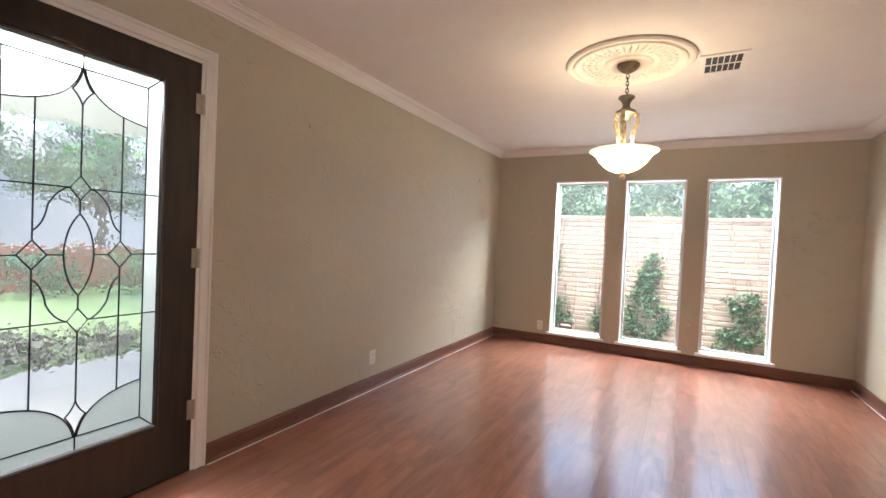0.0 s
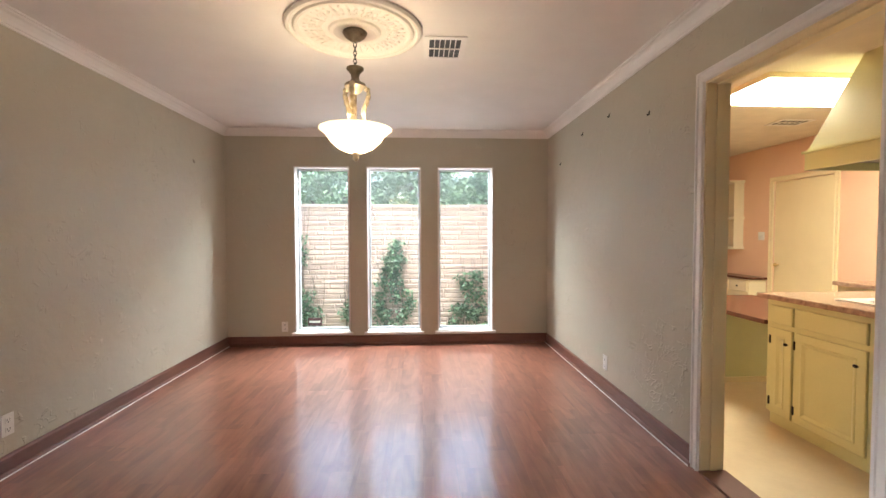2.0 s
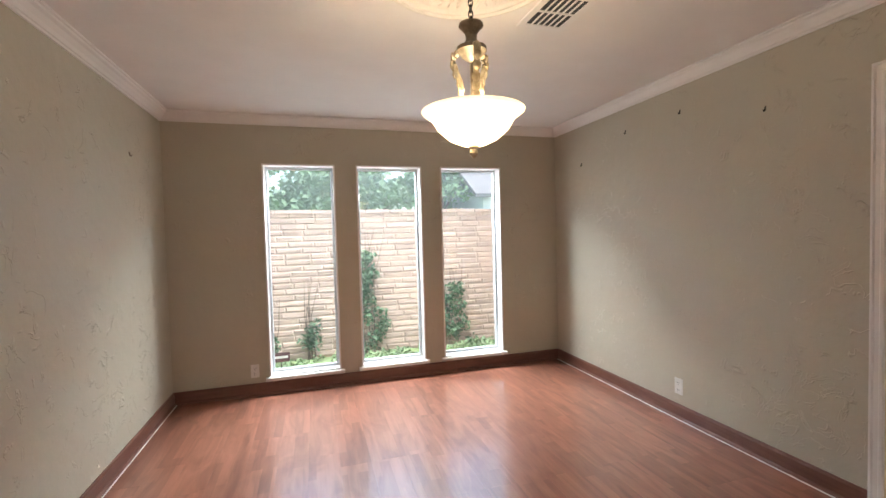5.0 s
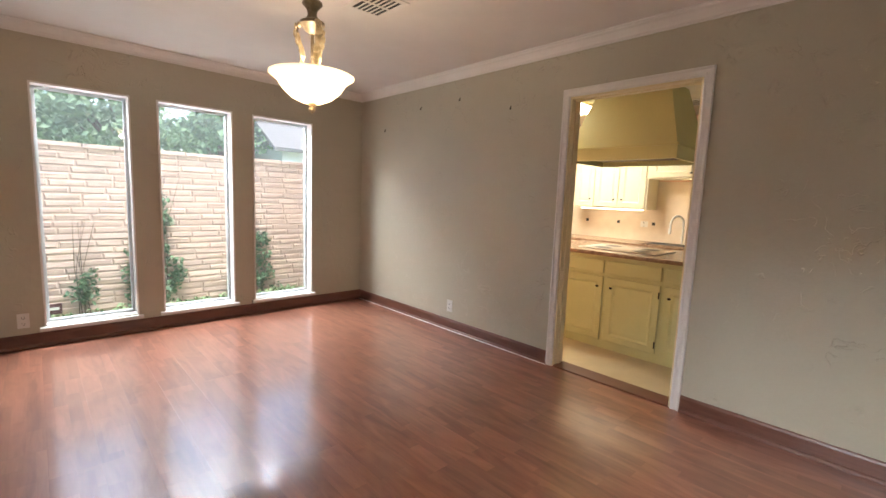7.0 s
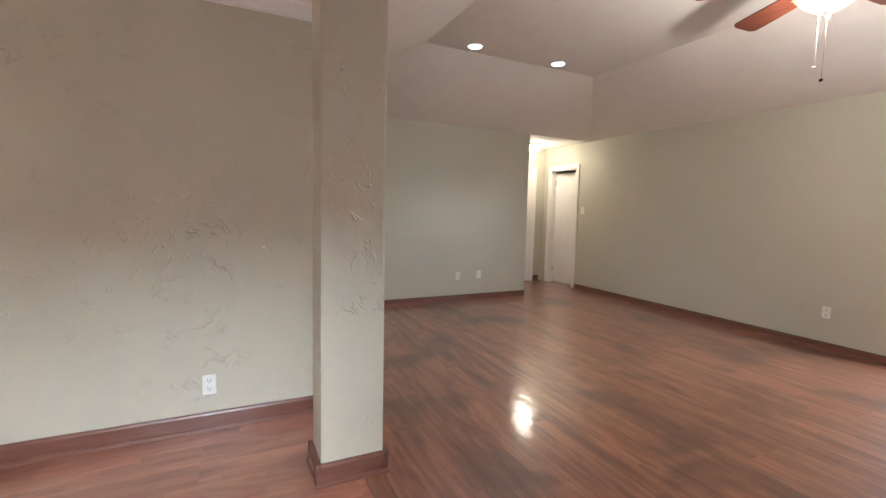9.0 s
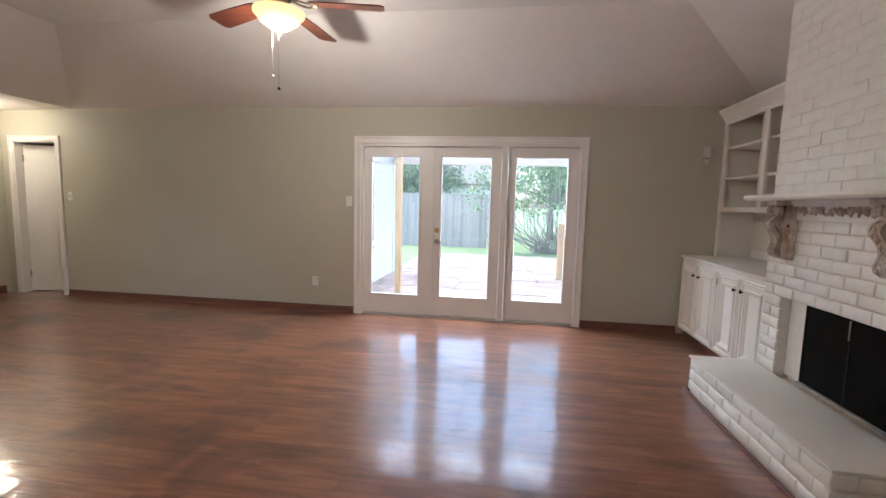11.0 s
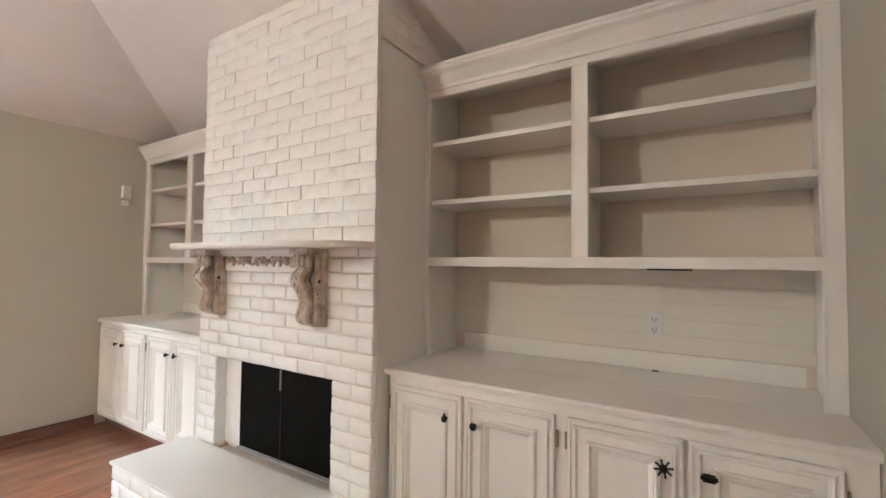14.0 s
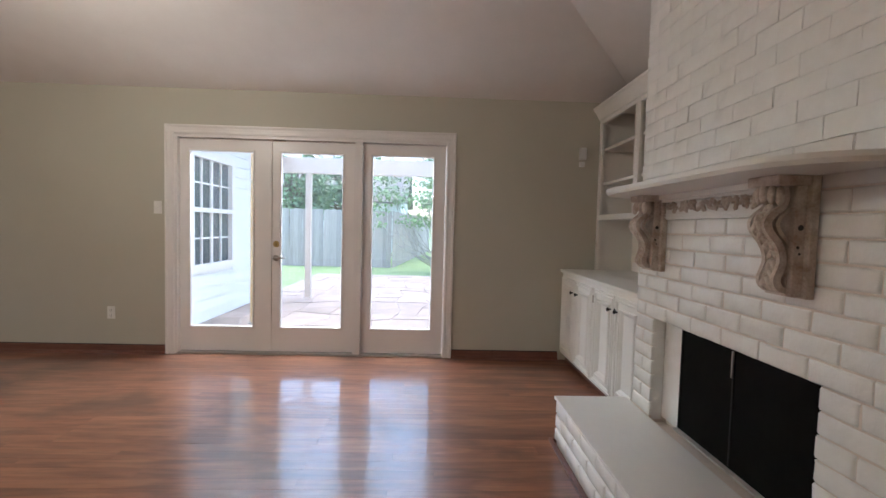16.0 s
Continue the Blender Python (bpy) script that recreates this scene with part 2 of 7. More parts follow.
def glass(name, rough=0.0, bump=0.0, scale=20, tint=(1, 1, 1), haze=0.0):
    m = bpy.data.materials.new(name)
    m.use_nodes = True
    t, n = m.node_tree, m.node_tree.nodes
    p = n["Principled BSDF"]
    p.inputs["Base Color"].default_value = (*tint, 1)
    p.inputs["Transmission Weight"].default_value = 1
    p.inputs["Roughness"].default_value = rough
    p.inputs["IOR"].default_value = 1.45
    if bump:
        co, no, bp = n.new("ShaderNodeTexCoord"), n.new("ShaderNodeTexNoise"), n.new("ShaderNodeBump")
        no.inputs["Scale"].default_value = scale
        t.links.new(co.outputs["Object"], no.inputs["Vector"])
        t.links.new(no.outputs[0], bp.inputs["Height"])
        bp.inputs["Strength"].default_value, bp.inputs["Distance"].default_value = bump, 0.01
        t.links.new(bp.outputs[0], p.inputs["Normal"])
    # Pale veil over the view, put into the glass as a translucent mix.
    if haze:
        film, mixer = n.new("ShaderNodeBsdfTranslucent"), n.new("ShaderNodeMixShader")
        co2, haze_noise, mr = n.new("ShaderNodeTexCoord"), n.new("ShaderNodeTexNoise"), n.new("ShaderNodeMapRange")
        film.inputs["Color"].default_value = (0.85, 0.9, 0.92, 1)
        haze_noise.inputs["Scale"].default_value, haze_noise.inputs["Detail"].default_value = 2.2, 5
        mr.inputs["To Min"].default_value, mr.inputs["To Max"].default_value = haze * 0.7, haze * 1.3
        t.links.new(co2.outputs["Object"], haze_noise.inputs["Vector"])
        t.links.new(haze_noise.outputs[0], mr.inputs[0])
        t.links.new(mr.outputs[0], mixer.inputs[0])
        t.links.new(p.outputs[0], mixer.inputs[1])
        t.links.new(film.outputs[0], mixer.inputs[2])
        t.links.new(mixer.outputs[0], n["Material Output"].inputs["Surface"])
    return m


WALL = plaster("greige_wall_paint", (0.505, 0.457, 0.357), (0.465, 0.421, 0.327), 0.65)
WALL2 = surf("smooth_greige_wall_paint", (0.50, 0.47, 0.385), (0.47, 0.44, 0.36), 0.55, scale=1.5, fine=90, bump=0.12)
CEIL = surf("ceiling_paint", (0.80, 0.755, 0.72), (0.76, 0.715, 0.68), 0.7, scale=5, fine=45, bump=0.35)
TRIM = surf("white_trim_paint", (0.80, 0.76, 0.73), (0.76, 0.72, 0.69), 0.35, scale=4, fine=60, bump=0.05)
# Cream paint, yellowed further so its colour carries the kitchen's warm bounced light.
CREAM = surf("cream_trim_warm_tint", (0.80, 0.67, 0.42), (0.76, 0.63, 0.39), 0.4, scale=4, fine=60, bump=0.05)
CABWHITE = surf("white_cabinet_paint", (0.83, 0.80, 0.75), (0.79, 0.76, 0.71), 0.36, scale=3, fine=50, bump=0.06)
BRICKWHITE = surf("white_painted_brick", (0.86, 0.84, 0.80), (0.81, 0.785, 0.74), 0.34, scale=20, fine=70, bump=0.8, rand=0.015, coat=0.6, coat_rough=0.18)
SIDEPAINT = surf("smooth_white_masonry_paint", (0.82, 0.80, 0.75), (0.78, 0.76, 0.71), 0.5, scale=5, fine=60, bump=0.35)
MORTAR = surf("painted_mortar", (0.77, 0.69, 0.61), (0.67, 0.58, 0.50), 0.5, scale=12, fine=80, bump=0.6)
BASEWOOD = surf("stained_baseboard_wood", (0.19, 0.078, 0.052), (0.13, 0.050, 0.033), 0.33, scale=5, fine=60, bump=0.1, stretch=(1, 1, 9))
DOORWOOD = surf("dark_door_wood", (0.040, 0.024, 0.016), (0.022, 0.013, 0.010), 0.42, scale=6, fine=90, bump=0.25, stretch=(6, 6, 0.6))


def board_wood(name, tones, grain, along, coat_rough, strips=None, fine=(3.0, 95.0), wavy=0.012, broad=(1.6, 16.0)):
    """Varnished floor boards: a tone for each board (and each printed strip of a laminate), long dark pores and a slightly wavy varnish."""
    m = bpy.data.materials.new(name)
    m.use_nodes = True
    t, n = m.node_tree, m.node_tree.nodes
    p = n["Principled BSDF"]
    co, info, add = n.new("ShaderNodeTexCoord"), n.new("ShaderNodeObjectInfo"), n.new("ShaderNodeVectorMath")
    add.operation = "MULTIPLY_ADD"
    add.inputs[1].default_value = (17.0, 13.0, 5.0)
    t.links.new(info.outputs["Random"], add.inputs[0])
    t.links.new(co.outputs["Object"], add.inputs[2])
    turn = n.new("ShaderNodeMapping")
    turn.inputs["Rotation"].default_value = (0, 0, radians(90) if along == "y" else 0)
    t.links.new(add.outputs[0], turn.inputs[0])

    def streaks(su, sv, detail, distortion):
        mp, no = n.new("ShaderNodeMapping"), n.new("ShaderNodeTexNoise")
        mp.inputs["Scale"].default_value = (su, sv, 1)
        no.inputs["Scale"].default_value, no.inputs["Detail"].default_value, no.inputs["Distortion"].default_value = 1.0, detail, distortion
        t.links.new(turn.outputs[0], mp.inputs[0])
        t.links.new(mp.outputs[0], no.inputs["Vector"])
        return no.outputs[0]

    figure, pores = streaks(broad[0], broad[1], 4, 1.4), streaks(fine[0], fine[1], 3, 0.3)
    ramp = n.new("ShaderNodeValToRGB")
    e = ramp.color_ramp.elements
    e[0].position, e[1].position = 0.30, 0.68
    e[0].color, e[1].color = (*tones[0], 1), (*tones[2], 1)
    mid = e.new(0.48)
    mid.color = (*tones[1], 1)
    t.links.new(figure, ramp.inputs[0])
    dark = n.new("ShaderNodeMapRange")
    dark.inputs["From Min"].default_value, dark.inputs["From Max"].default_value = 0.44, 0.62
    dark.inputs["To Min"].default_value, dark.inputs["To Max"].default_value = 1.0, 1.0 - grain
    t.links.new(pores, dark.inputs[0])
    mul = n.new("ShaderNodeMath")
    mul.operation = "MULTIPLY"
    tone = n.new("ShaderNodeMapRange")
    tone.inputs["To Min"].default_value, tone.inputs["To Max"].default_value = 0.84, 1.16
    if strips:
        br = n.new("ShaderNodeTexBrick")
        br.inputs["Scale"].default_value = 1.0
        br.inputs["Mortar Size"].default_value = 0.0
        br.inputs["Brick Width"].default_value, br.inputs["Row Height"].default_value = strips
        br.offset, br.offset_frequency = 0.37, 2
        br.inputs["Color1"].default_value, br.inputs["Color2"].default_value = (0, 0, 0, 1), (1, 1, 1, 1)
        t.links.new(turn.outputs[0], br.inputs["Vector"])
        t.links.new(br.outputs["Color"], tone.inputs[0])
    else:
        t.links.new(info.outputs["Random"], tone.inputs[0])
    t.links.new(dark.outputs[0], mul.inputs[0])
    t.links.new(tone.outputs[0], mul.inputs[1])
    hsv = n.new("ShaderNodeHueSaturation")
    t.links.new(mul.outputs[0], hsv.inputs["Value"])
    t.links.new(ramp.outputs[0], hsv.inputs["Color"])
    t.links.new(hsv.outputs[0], p.inputs["Base Color"])
    p.inputs["Roughness"].default_value = 0.36
    p.inputs["Specular IOR Level"].default_value = 0.4
    p.inputs["Coat Weight"].default_value, p.inputs["Coat IOR"].default_value = 0.85, 1.58
    geo, wave, scuff, cr = n.new("ShaderNodeNewGeometry"), n.new("ShaderNodeTexNoise"), n.new("ShaderNodeTexNoise"), n.new("ShaderNodeMapRange")
    wave.inputs["Scale"].default_value, wave.inputs["Detail"].default_value = 9.0, 2
    scuff.inputs["Scale"].default_value, scuff.inputs["Detail"].default_value = 2.5, 6
    for k in (wave, scuff):
        t.links.new(geo.outputs["Position"], k.inputs["Vector"])
    cr.inputs["From Min"].default_value, cr.inputs["From Max"].default_value = 0.3, 0.7
    cr.inputs["To Min"].default_value, cr.inputs["To Max"].default_value = coat_rough * 0.8, coat_rough * 1.3
    t.links.new(scuff.outputs[0], cr.inputs[0])
    t.links.new(cr.outputs[0], p.inputs["Coat Roughness"])
    high = n.new("ShaderNodeMath")
    high.operation = "MULTIPLY_ADD"
    high.inputs[1].default_value = -0.02
    t.links.new(pores, high.inputs[0])
    t.links.new(wave.outputs[0], high.inputs[2])
    bp = n.new("ShaderNodeBump")
    bp.inputs["Strength"].default_value, bp.inputs["Distance"].default_value = 0.5, wavy
    t.links.new(high.outputs[0], bp.inputs["Height"])
    t.links.new(bp.outputs[0], p.inputs["Normal"])
    t.links.new(bp.outputs[0], p.inputs["Coat Normal"])
    return m


LAM = board_wood("cherry_laminate", ((0.225, 0.088, 0.054), (0.29, 0.115, 0.071), (0.35, 0.143, 0.090)), 0.07, "y", 0.14, (0.42, 0.061), (4.0, 60.0), 0.0007, (2.2, 9.0))
OAK = board_wood("red_oak_strip", ((0.165, 0.061, 0.033), (0.23, 0.091, 0.049), (0.295, 0.125, 0.068)), 0.26, "x", 0.11, None, (3.0, 40.0), 0.005, (1.4, 6.5))


def stained(m):
    """Dark worn patches with soft edges, laid across the boards."""
    t, n = m.node_tree, m.node_tree.nodes
    p = n["Principled BSDF"]
    geo, big, mr, mx = n.new("ShaderNodeNewGeometry"), n.new("ShaderNodeTexNoise"), n.new("ShaderNodeMapRange"), n.new("ShaderNodeMix")
    big.inputs["Scale"].default_value, big.inputs["Detail"].default_value, big.inputs["Distortion"].default_value = 1.15, 8, 0.6
    t.links.new(geo.outputs["Position"], big.inputs["Vector"])
    mr.inputs["From Min"].default_value, mr.inputs["From Max"].default_value = 0.53, 0.64
    mr.inputs["To Max"].default_value = 0.62
    t.links.new(big.outputs[0], mr.inputs[0])
    mx.data_type, mx.blend_type = "RGBA", "MIX"
    t.links.new(mr.outputs[0], mx.inputs["Factor"])
    t.links.new(p.inputs["Base Color"].links[0].from_socket, mx.inputs[6])
    mx.inputs[7].default_value = (0.060, 0.028, 0.018, 1)
    t.links.new(mx.outputs[2], p.inputs["Base Color"])


stained(OAK)
UNDER = surf("floor_underlay", (0.06, 0.03, 0.02), None, 0.8)
BLACKIRON = surf("black_iron", (0.012, 0.011, 0.010), None, 0.4, metal=0.6, bump=0.2)
SOOT = surf("sooty_firebrick", (0.02, 0.018, 0.016), (0.006, 0.006, 0.006), 0.8, scale=6)
DARKGLASS = surf("fireplace_glass", (0.003, 0.003, 0.003), (0.008, 0.007, 0.006), 0.45, scale=5, fine=25, bump=0.0, spec=0.04)
CORBEL = surf("distressed_carved_wood", (0.76, 0.69, 0.61), (0.36, 0.255, 0.18), 0.65, scale=16, fine=120, bump=0.6)
BRASS = surf("brass", (0.62, 0.44, 0.18), None, 0.3, metal=1.0, bump=0.02)
NICKEL = surf("satin_nickel", (0.45, 0.40, 0.34), None, 0.3, metal=1.0, bump=0.02)
LEAD = surf("lead_came", (0.03, 0.03, 0.032), None, 0.45, metal=0.7, bump=0.1)
PANE = glass("hazy_clear_pane", haze=0.012)
WAVY = glass("wavy_bevelled_glass", 0.02, 0.35, 16, (0.97, 0.98, 0.98), 0.015)
PLATE = surf("white_plastic", (0.80, 0.78, 0.74), None, 0.35, bump=0.0)
SLOT = surf("dark_slot", (0.03, 0.03, 0.03), None, 0.6, bump=0.0)
KITCAB = surf("pale_yellow_cabinet_paint", (0.60, 0.59, 0.31), (0.55, 0.54, 0.28), 0.4, scale=3, fine=60, bump=0.05)
PEACH = surf("peach_wall_paint", (0.78, 0.52, 0.36), (0.74, 0.48, 0.33), 0.6, scale=2, fine=90, bump=0.15)
KITFLOOR = surf("cream_sheet_floor", (0.62, 0.52, 0.34), (0.55, 0.45, 0.29), 0.4, scale=6, fine=40, bump=0.05)
STONETOP = surf("brown_granite", (0.42, 0.27, 0.18), (0.16, 0.09, 0.06), 0.2, scale=30, fine=160, bump=0.0)
BACKSPLASH = surf("cream_backsplash_tile", (0.76, 0.64, 0.50), (0.68, 0.56, 0.43), 0.3, scale=8, fine=50, bump=0.05)
UPPERCAB = surf("cream_upper_cabinet_paint", (0.76, 0.68, 0.50), (0.72, 0.64, 0.46), 0.4, scale=3, fine=60, bump=0.05)
DESKWOOD = surf("polished_red_wood", (0.13, 0.045, 0.025), (0.07, 0.024, 0.014), 0.2, scale=5, fine=60, bump=0.03, stretch=(5, 0.7, 1))

# ---- the shell of the house ----
WINS = [(-2.90, -2.28), (-2.09, -1.468), (-1.28, -0.64)]
WZ0, WZ1 = 0.15, 2.03
CH, FLAT = 2.44, 2.95
SY, WX, EX = -10.176, -5.45, 2.68

setting("wall_north", wall_mesh("y", 0.0, 0.16, -3.82, 3.362, -0.17, 2.6, [(a, b, WZ0, WZ1) for a, b in WINS] + [(1.0, 3.30, -0.14, CH + 0.06)]), WALL, "olive greige plaster wall with three tall narrow windows", "wall")
setting("wall_entry", wall_mesh("x", -3.82, -3.66, -5.42, 0.0, -0.17, 2.6, [(-5.09, -4.09, 0.0, 2.10)]), WALL, "olive greige trowelled plaster wall beside the front door", "wall")
setting("wall_kitchen", wall_mesh("x", 0.0, 0.12, -5.585, 0.0, -0.02, 2.44, [(-3.664, -2.788, -0.01, 2.048)]), WALL, "olive greige trowelled plaster wall with a cased doorway", "wall")
setting("column", B((-0.77, -0.545, -5.585, -5.285, -0.02, CH), bevel=0.014), WALL, "square greige trowelled plaster column between two rooms", "column")
setting("wall_living_north", B((0.12, EX + 0.12, -5.585, -5.46, -0.02, CH)), WALL2, "plain greige wall of the living room", "wall")
setting("wall_nook", B((-5.6, -3.66, -5.42, -5.29, -0.02, CH)), WALL2, "plain greige painted wall beside the bookcase", "wall")
setting("wall_fireplace", B((-5.6, WX, SY, -5.42, -0.02, CH)), WALL2, "greige painted wall behind the bookcases", "wall")
setting("wall_south", wall_mesh("y", SY - 0.14, SY, -5.6, 4.0, -0.17, 2.55, [(-3.665, -1.195, -0.01, 2.03), (2.97, 3.62, -0.01, 2.04)]), WALL2, "long greige painted wall with glazed patio doors", "wall")
setting("wall_east", B((EX, EX + 0.12, -8.96, -5.585, -0.02, 2.52)), WALL2, "sage greige painted wall ending at a hallway", "wall")
setting("wall_hall_end", B((3.80, 3.92, SY, -8.80, -0.02, CH)), WALL2, "cream lit wall at the end of the hallway", "wall")
setting("wall_hall_north", B((EX + 0.12, 3.92, -8.80, -8.70, -0.02, CH)), WALL2, "painted hallway wall", "wall")

# ceilings
setting("ceiling_dining", B((-5.6, 0.12, -5.585, 0.0, CH, CH + 0.15)), CEIL, "white textured flat ceiling of the dining room", "ceiling")
setting("ceiling_kitchen", B((0.12, 3.5, -5.585, 1.9, CH, CH + 0.15)), surf("kitchen_ceiling_paint", (0.78, 0.70, 0.58), None, 0.7, scale=5, fine=60, bump=0.3), "cream kitchen ceiling", "ceiling")
setting("ceiling_hall", B((EX, 3.92, SY, -8.70, CH, CH + 0.1)), CEIL, "white hallway ceiling", "ceiling")
bm = bmesh.new()
ox0, ox1, oy0, oy1 = WX - 0.02, EX, SY, -5.585
ix0, ix1, iy0, iy1 = -4.20, 1.43, -8.93, -6.70
outer = [bm.verts.new(p) for p in ((ox0, oy0, CH), (ox1, oy0, CH), (ox1, oy1, CH), (ox0, oy1, CH))]
inner = [bm.verts.new(p) for p in ((ix0, iy0, FLAT), (ix1, iy0, FLAT), (ix1, iy1, FLAT), (ix0, iy1, FLAT))]
for k in range(4):
    bm.faces.new((outer[k], outer[(k + 1) % 4], inner[(k + 1) % 4], inner[k]))
bm.faces.new(inner)
ob = setting("ceiling_living", bm, CEIL, "white hipped tray ceiling of the living room", "ceiling")
so = ob.modifiers.new("thick", "SOLIDIFY")
so.thickness, so.offset = 0.1, 1
bpy.context.view_layer.update()

# crown moulding of the dining room
CROWN = [(0, 2.362), (0.010, 2.362), (0.012, 2.372), (0.020, 2.376), (0.030, 2.392), (0.050, 2.412), (0.066, 2.420), (0.070, 2.428), (0.082, 2.430), (0.082, 2.4395), (0, 2.4395)]
bm = bmesh.new()
profile_run(bm, CROWN, (-3.66, 0), (0, 0), (0, -1))
profile_run(bm, CROWN, (-3.66, -5.42), (-3.66, 0), (1, 0))
profile_run(bm, CROWN, (0, -5.585), (0, 0), (-1, 0))
setting("crown_moulding", bm, TRIM, "white painted crown moulding with a beaded edge", "moulding")

# baseboards
BASE = [(0, 0.0), (0.027, 0.0), (0.0265, 0.007), (0.0245, 0.013), (0.021, 0.018), (0.013, 0.022), (0.013, 0.090), (0.008, 0.100), (0.008, 0.106), (0, 0.106)]


LOWBASE = [(0, 0.0), (0.027, 0.0), (0.0265, 0.007), (0.0245, 0.013), (0.021, 0.018), (0.013, 0.022), (0.013, 0.066), (0.009, 0.074), (0, 0.074)]
BEAD = [(0.0272, 0.0), (0.031, 0.0), (0.0305, 0.003), (0.029, 0.005), (0.0272, 0.006)]
GAPLINE = [(0, 0.0742), (0.0075, 0.0742), (0.0075, 0.081), (0, 0.081)]
CAULK = surf("white_caulk", (0.78, 0.72, 0.68), None, 0.5, scale=30, bump=0.1)
# Near-black strip along the top of the low baseboards, as a gap line.
DARKLINE = surf("dark_line", (0.03, 0.014, 0.010), None, 0.5, bump=0.0)


def baseboard(runs, low=False, caulk=False):
    bm, extra = bmesh.new(), bmesh.new()
    for p0, p1, out in runs:
        profile_run(bm, LOWBASE if low else BASE, p0, p1, out)
        profile_run(extra, GAPLINE if low else BEAD, p0, p1, out)
    ob = setting("baseboard", bm, BASEWOOD, "reddish brown stained wooden baseboard", "baseboard")
    if low:
        part("top_edge", extra, DARKLINE, ob, "dark strip along the top edge")
    elif caulk:
        part("caulk_line", extra, CAULK, ob, "white caulk line along the floor")
    else:
        extra.free()


baseboard([((-3.66, 0), (0, 0), (0, -1))])
baseboard([((-3.66, -4.03), (-3.66, 0), (1, 0))], caulk=True)
baseboard([((-3.66, -5.42), (-3.66, -5.16), (1, 0)), ((-3.66, -5.42), (-4.77, -5.42), (0, -1))])
baseboard([((0, -2.74), (0, 0), (-1, 0))], caulk=True)
baseboard([((0, -5.585), (0, -3.72), (-1, 0)), ((0, -5.585), (EX, -5.585), (0, -1))])
baseboard([((-0.792, -5.285), (-0.523, -5.285), (0, 1)), ((-0.77, -5.609), (-0.77, -5.261), (-1, 0)), ((-0.792, -5.585), (-0.523, -5.585), (0, -1)), ((-0.545, -5.609), (-0.545, -5.261), (1, 0))])
baseboard([((EX, -8.96), (EX, -5.585), (-1, 0))], low=True)
baseboard([((-1.09, SY), (2.89, SY), (0, 1)), ((-4.77, SY), (-3.75, SY), (0, 1))], low=True)
baseboard([((3.80, -10.1), (3.80, -9.98), (-1, 0))])

# window linings, sills and panes
WINFRAME = surf("grey_painted_aluminium", (0.60, 0.63, 0.65), (0.54, 0.57, 0.59), 0.4, scale=4, bump=0.05)
for k, (a, b) in enumerate(WINS):
    w = thing(f"window_{k + 1}", ((a + b) / 2, 0.05, WZ0), "tall narrow fixed window in a white frame above the baseboard", "window")
    w["kind"] = "structure"
    bm = B((a, a + 0.014, -0.012, 0.10, WZ0, WZ1), (b - 0.014, b, -0.012, 0.10, WZ0, WZ1), (a + 0.014, b - 0.014, -0.012, 0.10, WZ1 - 0.014, WZ1))
    part("window_lining", bm, TRIM, w)
    bm = wall_mesh("y", 0.10, 0.135, a, b, WZ0, WZ1, [(a + 0.036, b - 0.036, WZ0 + 0.03, WZ1 - 0.036)])
    part("window_frame", bm, WINFRAME, w, "grey metal window frame")
    part("window_sill", B((a - 0.03, b + 0.03, -0.045, 0.0, WZ0 - 0.03, WZ0 - 0.002), (a, b, 0.0, 0.10, WZ0 - 0.0, WZ0 + 0.008), bevel=0.004), TRIM, w)
    g = part("pane", B((a + 0.03, b - 0.03, 0.115, 0.120, WZ0 + 0.025, WZ1 - 0.03)), PANE, w)
    g.visible_shadow = False

# cased doorway to the kitchen
CASE = [(0, 0), (0, 0.010), (0.006, 0.016), (0.020, 0.016), (0.026, 0.012), (0.052, 0.012), (0.060, 0.019), (0.072, 0.019), (0.076, 0.012), (0.076, 0)]


def casing(plane, axis, u0, u1, top, out, width, mat, name="door_casing", floor=0.0):
    """Mitred casing on three sides of an opening; plane: the wall's face, out: +1 or -1 off it."""
    bm = bmesh.new()
    P2 = (lambda d, u, z: (plane + out * d, u, z)) if axis == "x" else (lambda d, u, z: (u, plane + out * d, z))
    s = width / 0.076
    cols = []
    for o, d in CASE:
        o *= s
        cols.append([bm.verts.new(P2(d, u, z)) for u, z in ((u0 - o, floor), (u0 - o, top + o), (u1 + o, top + o), (u1 + o, floor))])
    for a, b in zip(cols, cols[1:]):
        for k in range(3):
            bm.faces.new((a[k], a[k + 1], b[k + 1], b[k]))
    bmesh.ops.recalc_face_normals(bm, faces=bm.faces)
    return setting(name, bm, mat, "white painted moulded door casing", "door casing")


casing(0.0, "x", -3.664, -2.788, 2.048, -1, 0.056, TRIM)
bm = B((0.0, 0.125, -2.800, -2.788, 0.0, 2.048), (0.0, 0.125, -3.664, -3.652, 0.0, 2.048), (0.0, 0.125, -3.652, -2.800, 2.036, 2.048),
       (0.05, 0.085, -2.808, -2.800, 0.0, 2.036), (0.05, 0.085, -3.652, -3.644, 0.0, 2.036), (0.05, 0.085, -3.644, -2.808, 2.028, 2.036))
setting("door_jamb", bm, CREAM, "cream painted door jamb with a stop", "door jamb")
setting("threshold", B((-0.012, 0.135, -3.652, -2.800, -0.155, 0.012), bevel=0.004), BASEWOOD, "reddish wooden threshold strip with a worn edge", "threshold")

